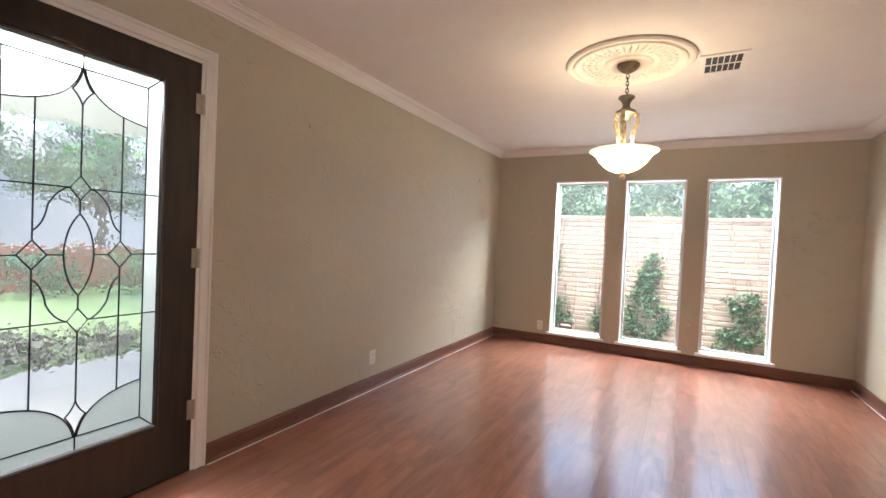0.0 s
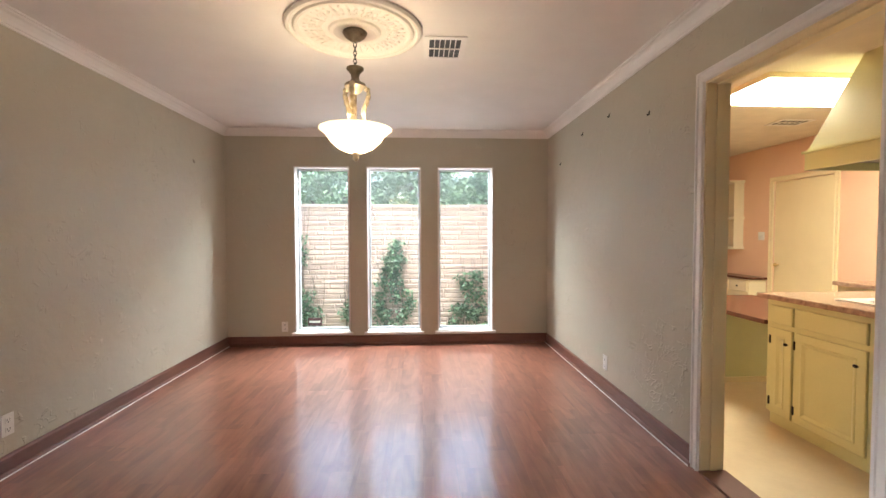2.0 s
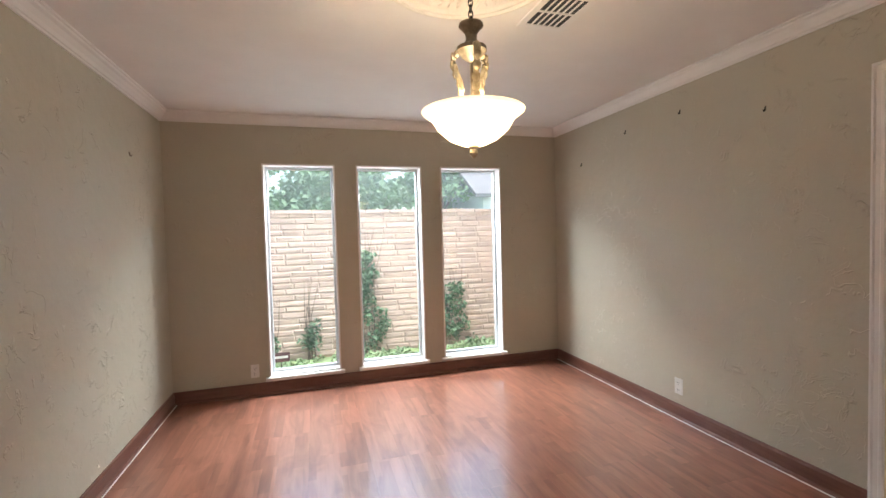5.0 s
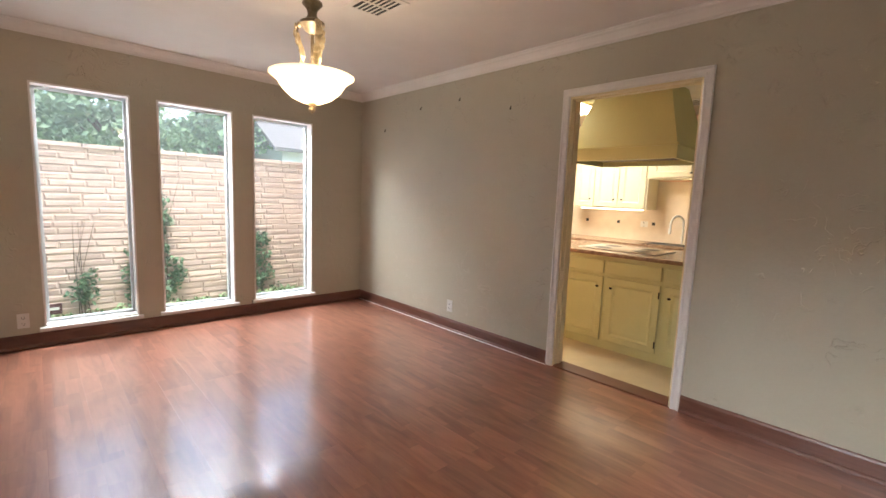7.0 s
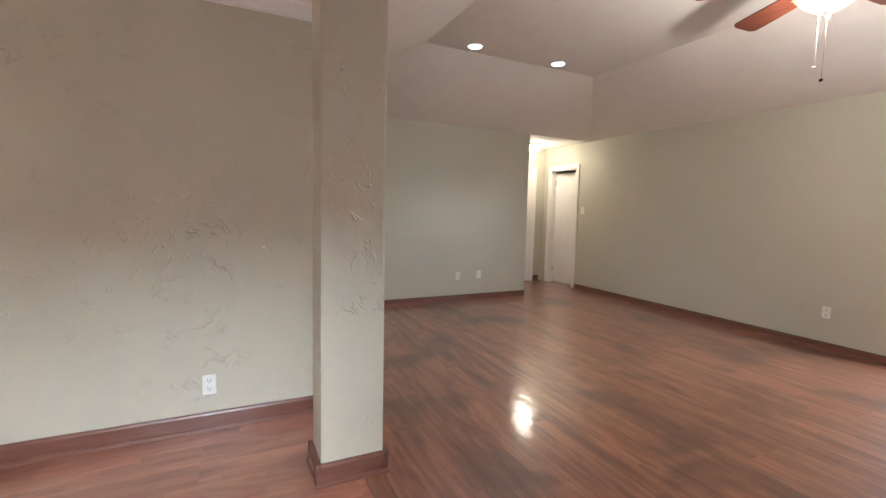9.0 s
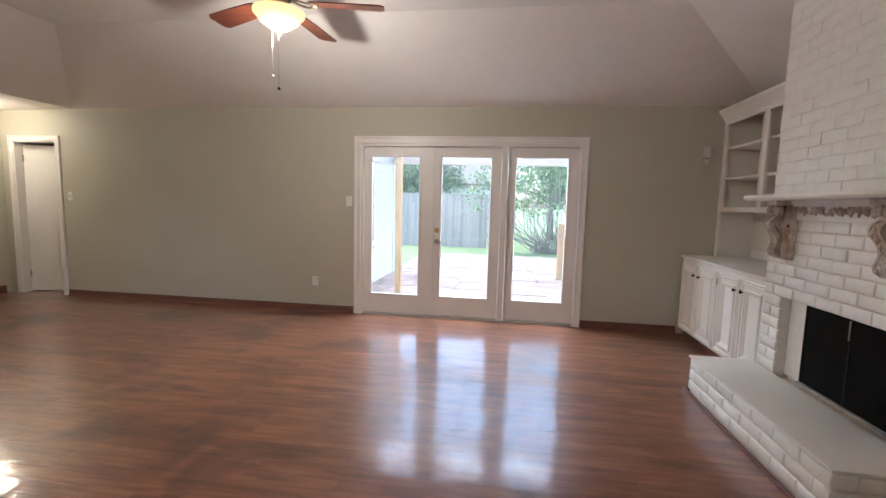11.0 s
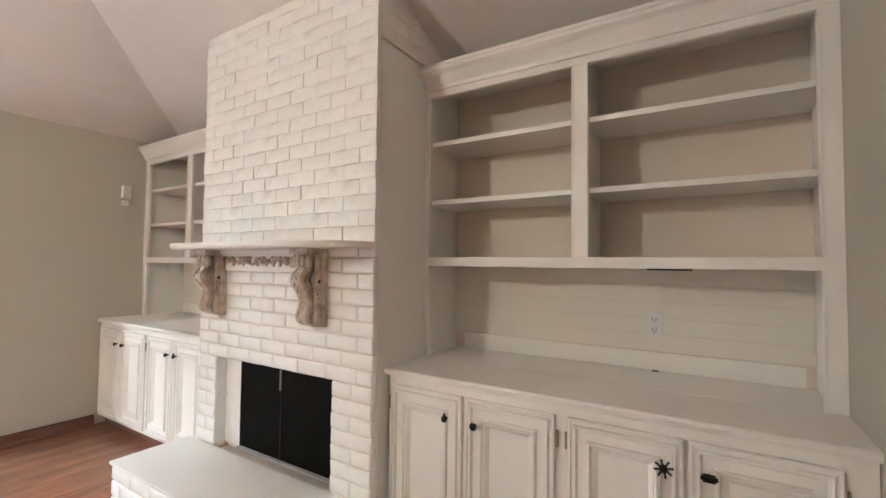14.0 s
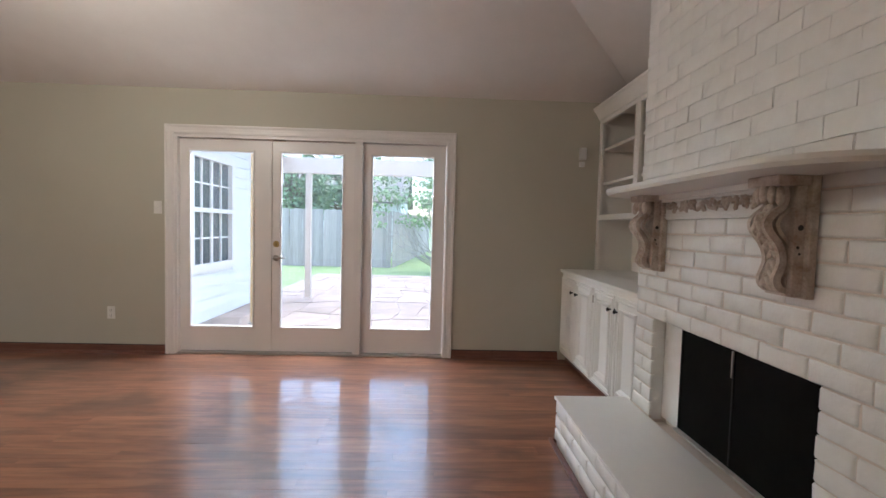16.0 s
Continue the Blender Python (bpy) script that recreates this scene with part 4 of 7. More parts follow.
def corbel(y0, y1):
    """A scrolled bracket: a flat side plate, a wavy ribbon down its front, a capped top and carved leaves."""
    ob = thing("corbel", (FX + 0.1, (y0 + y1) / 2, 1.05), "distressed carved wooden corbel with a wavy scrolled front under the mantel", "corbel", "mantel corbels")
    part("back_board", B((FX + 0.004, FX + 0.030, y0 - 0.010, y1 + 0.010, 1.048, 1.4235), bevel=0.004), CORBEL, ob)
    part("side_plate", B((FX + 0.030, FX + 0.066, y0 + 0.006, y1 - 0.006, 1.052, 1.395), bevel=0.006), CORBEL, ob)
    part("cap_block", B((FX + 0.030, FX + 0.135, y0 - 0.006, y1 + 0.006, 1.392, 1.4235), bevel=0.005), CORBEL, ob)
    keys = [(0.098, 1.392), (0.086, 1.362), (0.096, 1.330), (0.132, 1.302), (0.148, 1.277), (0.136, 1.250), (0.108, 1.222), (0.088, 1.190), (0.082, 1.158), (0.092, 1.128), (0.102, 1.104), (0.092, 1.080), (0.062, 1.064), (0.034, 1.056)]
    keys = [(0.030 + (o - 0.030) * 0.86, z) for o, z in keys]
    path = [keys[0]]
    for a, b, c, d in zip([keys[0]] + keys, keys, keys[1:], keys[2:] + [keys[-1]]):
        for q in (0.34, 0.67, 1.0):
            path.append(tuple(0.5 * (2 * p1 + (p2 - p0) * q + (2 * p0 - 5 * p1 + 4 * p2 - p3) * q * q + (3 * p1 - p0 - 3 * p2 + p3) * q ** 3) for p0, p1, p2, p3 in zip(a, b, c, d)))
    mid = (y0 + y1) / 2
    bm = bmesh.new()
    strip(bm, path, 0.016, mid - 0.034, mid + 0.034)
    smooth(part("scrolled_ribbon", bm, CORBEL, ob), 50)
    for side in (mid - 0.036, mid + 0.022):
        bm = bmesh.new()
        strip(bm, [(o + 0.011, z) for o, z in path[2:-4]], 0.014, side, side + 0.014)
        smooth(part("ribbon_edge", bm, CORBEL, ob), 50)
        bm = bmesh.new()
        strip(bm, [(max(0.05, o - 0.026), z) for o, z in path[3:-6]], 0.012, side, side + 0.014)
        smooth(part("inner_scroll", bm, CORBEL, ob), 50)
    for i, (o, z) in enumerate(path[4:34:3]):
        lf = bmesh.new()
        for sgn in (-1, 1):
            bmesh.ops.create_icosphere(lf, subdivisions=2, radius=0.012 + 0.003 * (i % 2), matrix=Matrix.Translation((FX + o + 0.012, mid + sgn * 0.010, z)) @ Matrix.Rotation(sgn * 0.5, 4, "X") @ Matrix.Diagonal((0.55, 0.7, 1.5, 1)))
        smooth(part("carved_leaf", lf, CORBEL, ob), 60)
    for k in range(5):
        lf = bmesh.new()
        q = (k - 2) * 0.024
        bmesh.ops.create_icosphere(lf, subdivisions=2, radius=0.021, matrix=Matrix.Translation((FX + 0.128 - abs(q) * 0.3, mid + q, 1.372 - abs(q) * 0.25)) @ Matrix.Diagonal((0.6, 0.6, 1.5, 1)))
        smooth(part("cap_leaf", lf, CORBEL, ob), 60)
    for o, z, r in ((0.046, 1.265, 0.009), (0.052, 1.205, 0.005), (0.046, 1.185, 0.004)):
        bm = bmesh.new()
        lathe(bm, [(0.0, 0), (r, 0), (r * 0.9, 0.0015), (0.0, 0.0015)], (0, 0, 0), 10)
        bmesh.ops.rotate(bm, verts=bm.verts, cent=(0, 0, 0), matrix=Matrix.Rotation(radians(-90), 3, "X"))
        bmesh.ops.translate(bm, verts=bm.verts, vec=(FX + o, y1 - 0.0058, z))
        part("screw_hole", bm, SLOT, ob, "dark screw hole")


corbel(-8.325, -8.215)
corbel(-7.497, -7.383)
frieze = thing("frieze", (FX + 0.02, -7.85, 1.31), "distressed carved leaf frieze between the corbels", "carving")
part("frieze_board", B((FX + 0.004, FX + 0.022, -8.19, -7.52, 1.305, 1.386), (FX + 0.004, FX + 0.028, -8.19, -7.52, 1.312, 1.318), (FX + 0.004, FX + 0.028, -8.19, -7.52, 1.326, 1.332), bevel=0.002), CABWHITE, frieze)
rl = random.Random(5)
for k in range(13):
    bm = bmesh.new()
    y = -8.16 + k * 0.05
    for s in range(4):
        bmesh.ops.create_icosphere(bm, subdivisions=2, radius=0.016, matrix=Matrix.Translation((FX + 0.024, y + rl.uniform(-0.014, 0.014), 1.362 + rl.uniform(-0.014, 0.012))) @ Matrix.Rotation(rl.uniform(0, 3), 4, "X") @ Matrix.Diagonal((0.6, 1.6, 0.55, 1)))
    part("carved_leaf", bm, CORBEL, frieze)

# ---- built-in cabinets and bookcases either side of the chimney ----
DOORSTEP = [(0, 0), (0, 0.014), (0.005, 0.019), (0.012, 0.019), (0.015, 0.013), (0.019, 0.013), (0.024, 0.023), (0.031, 0.023), (0.037, 0.012), (0.068, 0.012), (0.071, 0.024), (0.079, 0.026), (0.086, 0.017), (0.090, 0.017), (0.106, 0.002)]


def knob(kind, y, z, x, parent):
    bm = bmesh.new()
    lathe(bm, [(0.0, 0), (0.006, 0), (0.006, 0.016), (0.0, 0.016)], (0, 0, 0), 10)
    if kind == "drop":
        bmesh.ops.create_icosphere(bm, subdivisions=2, radius=0.014, matrix=Matrix.Translation((0, 0.0, 0.022)) @ Matrix.Diagonal((1, 1, 0.6, 1)))
        bmesh.ops.create_cone(bm, segments=10, radius1=0.010, radius2=0.001, depth=0.02, cap_ends=True, matrix=Matrix.Translation((0, 0.018, 0.02)) @ Matrix.Rotation(radians(-90), 4, "X"))
    elif kind == "cushion":
        c = bmesh.ops.create_cube(bm, size=1, matrix=Matrix.Translation((0, 0, 0.022)) @ Matrix.Diagonal((0.030, 0.030, 0.013, 1)))
        bmesh.ops.bevel(bm, geom=list({e for v in c["verts"] for e in v.link_edges}), offset=0.006, segments=2, affect="EDGES")
    elif kind == "bar":
        c = bmesh.ops.create_cube(bm, size=1, matrix=Matrix.Translation((0, 0, 0.022)) @ Matrix.Diagonal((0.046, 0.026, 0.013, 1)))
        bmesh.ops.bevel(bm, geom=list({e for v in c["verts"] for e in v.link_edges}), offset=0.006, segments=2, affect="EDGES")
    elif kind == "spoked":
        bmesh.ops.create_icosphere(bm, subdivisions=2, radius=0.014, matrix=Matrix.Translation((0, 0, 0.022)) @ Matrix.Diagonal((1, 1, 0.5, 1)))
        for a in range(8):
            q = radians(45 * a + 12)
            tube(bm, [(0.008 * math.cos(q), 0.008 * math.sin(q), 0.021), (0.026 * math.cos(q), 0.026 * math.sin(q), 0.021)], 0.0032, 6)
            bmesh.ops.create_icosphere(bm, subdivisions=1, radius=0.0042, matrix=Matrix.Translation((0.026 * math.cos(q), 0.026 * math.sin(q), 0.021)))
    else:
        bmesh.ops.create_icosphere(bm, subdivisions=2, radius=0.015, matrix=Matrix.Translation((0, 0, 0.022)) @ Matrix.Diagonal((1, 1, 0.7, 1)))
    bmesh.ops.transform(bm, verts=bm.verts, matrix=Matrix.Translation((x, y, z)) @ Matrix(((0, 0, 1, 0), (1, 0, 0, 0), (0, 1, 0, 0), (0, 0, 0, 1))))
    return smooth(part("knob", bm, BLACKIRON, parent, "black iron knob"))


CX = -4.80


def base_cabinet(y0, y1, spans, kinds):
    cab = thing("base_cabinet", (-5.1, (y0 + y1) / 2, 0), "white painted built-in base cabinet with raised-panel doors and black knobs", "cabinet", "built-in cabinets")
    part("body", B((WX + 0.004, CX, y0 + 0.003, y1 - 0.003, 0.075, 0.842)), CABWHITE, cab)
    part("toe_kick", B((WX + 0.004, CX - 0.05, y0 + 0.003, y1 - 0.003, 0.0, 0.075)), BASEWOOD, cab, "dark recessed toe kick")
    for (a, b), kd in zip(spans, kinds):
        bm = bmesh.new()
        rings(bm, (CX + 0.001, a, 0.10), (0, 1, 0), (0, 0, 1), (1, 0, 0), b - a, 0.705, DOORSTEP)
        d = part("door", bm, CABWHITE, cab)
        kind, ky, kz = kd
        knob(kind, ky, kz, CX + 0.02, d)
        hy = b + 0.004 if ky < (a + b) / 2 else a - 0.010
        for hz in (0.72, 0.19):
            part("hinge", B((CX + 0.001, CX + 0.016, hy, hy + 0.007, hz - 0.03, hz + 0.03), bevel=0.002), CABWHITE if hz < 0.5 else NICKEL, d)
    return cab


KR = [("drop", -6.753, 0.707), ("cushion", -6.617, 0.704), ("spoked", -5.933, 0.711), ("bar", -5.809, 0.713)]
base_cabinet(-7.078, -5.42, [(-7.057, -6.683), (-6.668, -6.293), (-6.246, -5.876), (-5.864, -5.494)], KR)
KL = [("cushion", -9.815, 0.70), ("round", -9.70, 0.70), ("round", -9.03, 0.705), ("drop", -8.925, 0.705)]
base_cabinet(SY, CY0, [(-10.14, -9.77), (-9.755, -9.385), (-9.345, -8.985), (-8.97, -8.60)], KL)
for y0, y1 in ((-7.088, -5.421), (SY + 0.003, CY0 - 0.003)):
    top = thing("countertop", (-5.1, (y0 + y1) / 2, 0.844), "white painted countertop with a low back strip on base cabinets", "countertop", "built-in countertops")
    part("slab", B((WX + 0.004, -4.790, y0, y1, 0.844, 0.874)), CABWHITE, top)
    bm = bmesh.new()
    profile_run(bm, [(0, 0.844), (0.010, 0.844), (0.014, 0.848), (0.014, 0.853), (0.018, 0.857), (0.020, 0.864), (0.018, 0.871), (0.013, 0.8742), (0, 0.8742)], (-4.790, y0), (-4.790, y1), (1, 0))
    part("front_edge", bm, CABWHITE, top)
    part("back_strip", B((WX + 0.004, WX + 0.022, y0 + 0.06, y1 - 0.06, 0.8755, 0.96), bevel=0.003), CABWHITE, top)

SX = -5.095
# Both backs are coloured beiger and darker than the white carcass.
SHELFBACK = surf("shelf_back_beige", (0.74, 0.655, 0.555), (0.70, 0.61, 0.51), 0.5, scale=3, bump=0.1)
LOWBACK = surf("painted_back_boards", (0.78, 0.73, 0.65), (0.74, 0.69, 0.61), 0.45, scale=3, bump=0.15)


def bookcase(y0, y1, mid):
    bc = thing("bookcase", (-5.27, (y0 + y1) / 2, 0.875), "white painted open bookcase with empty shelves and a crown", "bookcase", "built-in bookcases")
    wdt = 0.066
    zb, zt = 0.8755, 2.232
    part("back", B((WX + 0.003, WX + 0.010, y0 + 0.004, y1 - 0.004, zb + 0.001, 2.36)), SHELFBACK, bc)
    part("side", B((WX + 0.010, SX - 0.022, y0 + 0.004, y0 + 0.03, zb, 2.36)), CABWHITE, bc)
    part("side", B((WX + 0.010, SX - 0.022, y1 - 0.03, y1 - 0.004, zb, 2.36)), CABWHITE, bc)
    part("stile", B((SX - 0.022, SX, y0 + 0.003, y0 + wdt, zb, 2.36), bevel=0.002), CABWHITE, bc)
    part("stile", B((SX - 0.022, SX, y1 - wdt, y1 - 0.003, zb, 2.36), bevel=0.002), CABWHITE, bc)
    part("stile", B((SX - 0.022, SX, mid - 0.037, mid + 0.037, 1.392, zt), bevel=0.002), CABWHITE, bc)
    part("divider", B((WX + 0.010, SX - 0.022, mid - 0.012, mid + 0.012, 1.392, 2.34)), CABWHITE, bc)
    part("rail", B((SX - 0.022, SX, y0 + wdt, y1 - wdt, zt, 2.36), bevel=0.002), CABWHITE, bc)
    part("rail", B((SX - 0.022, SX + 0.006, y0 + wdt, y1 - wdt, 1.345, 1.391), bevel=0.004), CABWHITE, bc)
    part("top_panel", B((WX + 0.010, SX - 0.022, y0 + 0.03, y1 - 0.03, 2.34, 2.36)), CABWHITE, bc)
    part("bottom_panel", B((WX + 0.010, SX - 0.022, y0 + 0.03, y1 - 0.03, 1.352, 1.385)), CABWHITE, bc)
    for a, b in ((y0 + 0.031, mid - 0.013), (mid + 0.013, y1 - 0.031)):
        for z in (1.682, 1.994):
            part("shelf", B((WX + 0.011, SX - 0.030, a, b, z - 0.012, z + 0.012), bevel=0.002), CABWHITE, bc)
    for a, b in ((y0 + wdt, mid - 0.037), (mid + 0.037, y1 - wdt)):
        bm = bmesh.new()
        rings(bm, (SX, b + 0.012, 1.379), (0, -1, 0), (0, 0, 1), (1, 0, 0), b - a + 0.024, zt - 1.379 + 0.012, [(0, 0), (0, 0.004), (0.008, 0.006), (0.012, 0.0)], fill=False)
        part("bead", bm, CABWHITE, bc)
    bm = bmesh.new()
    rings(bm, (SX, y1 - wdt + 0.012, zb - 0.012), (0, -1, 0), (0, 0, 1), (1, 0, 0), y1 - y0 - 2 * wdt + 0.024, 1.345 - zb + 0.024, [(0, 0), (0, 0.004), (0.008, 0.006), (0.012, 0.0)], fill=False)
    part("bead", bm, CABWHITE, bc)
    for k in range(5):
        z0 = zb + 0.09 + k * 0.075
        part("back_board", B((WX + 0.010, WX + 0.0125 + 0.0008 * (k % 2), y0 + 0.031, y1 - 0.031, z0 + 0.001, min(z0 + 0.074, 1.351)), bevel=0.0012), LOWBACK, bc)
    bm = bmesh.new()
    cp = [(0, 2.27), (0.012, 2.272), (0.016, 2.288), (0.022, 2.296), (0.045, 2.335), (0.062, 2.352), (0.066, 2.366), (0.072, 2.37), (0.072, 2.384), (0, 2.384)]
    profile_run(bm, cp, (SX, y0 + 0.003), (SX, y1 - 0.003), (1, 0))
    part("crown", bm, CABWHITE, bc)
    part("top_board", B((WX + 0.003, SX, y0 + 0.003, y1 - 0.003, 2.362, 2.384)), CABWHITE, bc)
    return bc


bk = bookcase(CY1 - 0.035, -5.4185, -6.279)
bookcase(SY + 0.002, CY0 + 0.035, -9.42)
part("light_strip", B((-5.20, -5.14, -6.02, -5.86, 1.338, 1.345)), surf("black_plastic", (0.02, 0.02, 0.02), None, 0.4), bk, "slim black fitting under the shelf")
part("cable_hole", B((-5.42, -5.40, -6.035, -6.005, 0.8755, 0.878)), SLOT, bk, "dark cable hole in the counter")


# ---- wall plates ----
def outlet(place, axis, out, name="outlet", w=0.07, h=0.115, label="white plastic wall outlet with two sockets", cat="outlet"):
    x, y, z = place
    ob = thing(name, place, label, cat, "wall plates")

    def slab(u0, u1, z0, z1, d0, d1):
        if axis == "x":
            return (min(x + out * d0, x + out * d1), max(x + out * d0, x + out * d1), y + u0, y + u1, z + z0, z + z1)
        return (x + u0, x + u1, min(y + out * d0, y + out * d1), max(y + out * d0, y + out * d1), z + z0, z + z1)

    part("plate", B(slab(-w / 2, w / 2, -h / 2, h / 2, 0.0, 0.006), bevel=0.002), PLATE, ob)
    if cat == "outlet":
        for dz in (-0.024, 0.024):
            s = part("socket", B(slab(-0.017, 0.017, dz - 0.015, dz + 0.015, 0.006, 0.009), bevel=0.003), PLATE, ob)
            part("slots", B(slab(-0.009, -0.006, dz - 0.004, dz + 0.008, 0.009, 0.0095), slab(0.006, 0.009, dz - 0.004, dz + 0.008, 0.009, 0.0095), slab(-0.003, 0.003, dz - 0.012, dz - 0.007, 0.009, 0.0095)), SLOT, s, "dark socket slots")
    elif cat == "light switch":
        part("toggle", B(slab(-0.005, 0.005, -0.012, 0.012, 0.006, 0.016), bevel=0.002), PLATE, ob)
    return ob


outlet((-3.66, -2.61, 0.262), "x", 1)
outlet((0, -1.615, 0.235), "x", -1)
outlet((0, -4.80, 0.268), "x", -1)
outlet((-3.02, 0, 0.215), "y", -1)
outlet((EX, -7.80, 0.355), "x", -1)
outlet((EX, -8.14, 0.36), "x", -1)
outlet((-0.597, SY, 0.374), "y", 1)
outlet((WX + 0.0135, -6.025, 1.085), "x", 1)
outlet((-1.025, SY, 1.355), "y", 1, "light_switch", 0.07, 0.115, "white plastic light switch beside the patio doors", "light switch")
outlet((2.79, SY, 1.33), "y", 1, "light_switch", 0.07, 0.115, "white plastic light switch beside the hallway door", "light switch")
sensor = thing("alarm_sensor", (-4.93, SY, 1.86), "two small white plastic alarm boxes on the wall", "sensor")
part("housing", B((-4.965, -4.905, SY, SY + 0.045, 1.905, 2.015), bevel=0.006), PLATE, sensor)
part("lower_box", B((-4.955, -4.91, SY, SY + 0.035, 1.84, 1.885), bevel=0.005), PLATE, sensor)
for (x, y, z), ax in (((-0.0, -1.09, 2.17), "x"), ((0, -1.641, 2.185), "x"), ((0, -2.238, 2.04), "x"), ((0, -0.479, 2.0), "x"), ((-3.66, -3.381, 1.955), "w"), ((-3.66, -0.664, 1.974), "w")):
    bm = bmesh.new()
    s = -1 if ax == "x" else 1
    tube(bm, [(x, y, z + 0.012), (x + s * 0.004, y, z + 0.010), (x + s * 0.006, y, z - 0.012), (x + s * 0.014, y, z - 0.016), (x + s * 0.017, y, z - 0.006)], 0.0042, 6)
    tagged(obj("picture_hook", bm, BLACKIRON if ax == "x" else NICKEL), "small dark metal picture hook on the bare plaster wall", "picture hook", "picture hooks")

# ---- pendant lamp, medallion and ceiling vent ----
PX, PY = -1.848, -2.426
MED = surf("plaster_medallion_paint", (0.78, 0.73, 0.66), (0.72, 0.67, 0.60), 0.6, scale=20, bump=0.3)
med = thing("ceiling_medallion", (PX, PY, CH), "white plaster ceiling medallion with a moulded rim", "medallion")
bm = bmesh.new()
lathe(bm, [(0.0, 0), (0.385, 0), (0.385, -0.012), (0.375, -0.022), (0.360, -0.024), (0.352, -0.016), (0.342, -0.014), (0.334, -0.024), (0.318, -0.026), (0.306, -0.014), (0.29, -0.010), (0.15, -0.010), (0.14, -0.020), (0.12, -0.024), (0.10, -0.016), (0.0, -0.016)], (PX, PY, CH - 0.0005), 64)
smooth(part("disc", bm, MED, med), 30)
for k in range(40):
    q = 6.28319 * k / 40
    bm = bmesh.new()
    for rr, sz in ((0.275, 0.011), (0.235, 0.016), (0.195, 0.012)):
        bmesh.ops.create_icosphere(bm, subdivisions=1, radius=sz, matrix=Matrix.Translation((PX + rr * math.cos(q), PY + rr * math.sin(q), CH - 0.011)) @ Matrix.Rotation(q + 0.5 * (k % 2), 4, "Z") @ Matrix.Diagonal((1.5, 0.7, 0.5, 1)))
    part("relief_leaf", bm, MED, med)
ANTIQUE = surf("antique_bronze_ivory", (0.30, 0.25, 0.18), (0.12, 0.09, 0.06), 0.45, metal=0.4, scale=25, bump=0.3)
IVORY = surf("antique_ivory_paint", (0.72, 0.62, 0.44), (0.35, 0.26, 0.15), 0.5, scale=30, bump=0.3)
lamp = thing("pendant_lamp", (PX, PY, 1.68), "antique bronze and ivory pendant lamp with a lit alabaster glass bowl", "lamp")
bm = bmesh.new()
lathe(bm, [(0.0, 2.424), (0.068, 2.424), (0.070, 2.418), (0.058, 2.398), (0.032, 2.378), (0.010, 2.370), (0.0, 2.368)], (PX, PY, 0), 28)
smooth(part("canopy", bm, ANTIQUE, lamp))
for k in range(6):
    z = 2.352 - k * 0.023
    bm = bmesh.new()
    ring = [(0.009 * math.cos(a), 0, 0.017 * math.sin(a)) for a in [6.28319 * i / 12 for i in range(12)]]
    q = radians(90 * (k % 2))
    tube(bm, [(PX + x * math.cos(q), PY + x * math.sin(q), z + zz) for x, _, zz in ring], 0.0026, 6, closed=True)
    part("chain_link", bm, BLACKIRON, lamp)
bm = bmesh.new()
lathe(bm, [(0.0, 2.228), (0.012, 2.226), (0.048, 2.222), (0.050, 2.212), (0.036, 2.198), (0.024, 2.180), (0.022, 2.160), (0.030, 2.146), (0.044, 2.136), (0.060, 2.128), (0.062, 2.112), (0.05, 2.105), (0.035, 2.085), (0.012, 2.07), (0.0, 2.07)], (PX, PY, 0), 28)
smooth(part("neck", bm, ANTIQUE, lamp))
bm = bmesh.new()
lathe(bm, [(0.0, 2.10), (0.008, 2.10), (0.008, 1.72), (0.0, 1.72)], (PX, PY, 0), 10)
part("stem", bm, ANTIQUE, lamp)
for k in range(3):
    q = radians(120 * k + 25)
    c, s = math.cos(q), math.sin(q)
    pr = [(0.058, 2.12), (0.072, 2.10), (0.075, 2.07), (0.066, 2.035), (0.050, 1.995), (0.044, 1.96), (0.046, 1.925), (0.058, 1.905)]
    bm = bmesh.new()
    tube(bm, [(PX + r * c, PY + r * s, z) for r, z in pr], 0.013, 8, taper=0.8)
    for i, (r, z) in enumerate(pr[1:7]):
        bmesh.ops.create_icosphere(bm, subdivisions=1, radius=0.019, matrix=Matrix.Translation((PX + (r + 0.008) * c, PY + (r + 0.008) * s, z)) @ Matrix.Rotation(q, 4, "Z") @ Matrix.Diagonal((0.5, 1.0, 1.3, 1)))
    smooth(part("scroll_arm", bm, IVORY, lamp), 60)
def lampglass(m, col):
    t, n = m.node_tree, m.node_tree.nodes
    tr, mx = n.new("ShaderNodeBsdfTranslucent"), n.new("ShaderNodeMixShader")
    tr.inputs["Color"].default_value = (*col, 1)
    mx.inputs[0].default_value = 0.7
    t.links.new(n["Principled BSDF"].outputs[0], mx.inputs[1])
    t.links.new(tr.outputs[0], mx.inputs[2])
    t.links.new(mx.outputs[0], n["Material Output"].inputs[0])


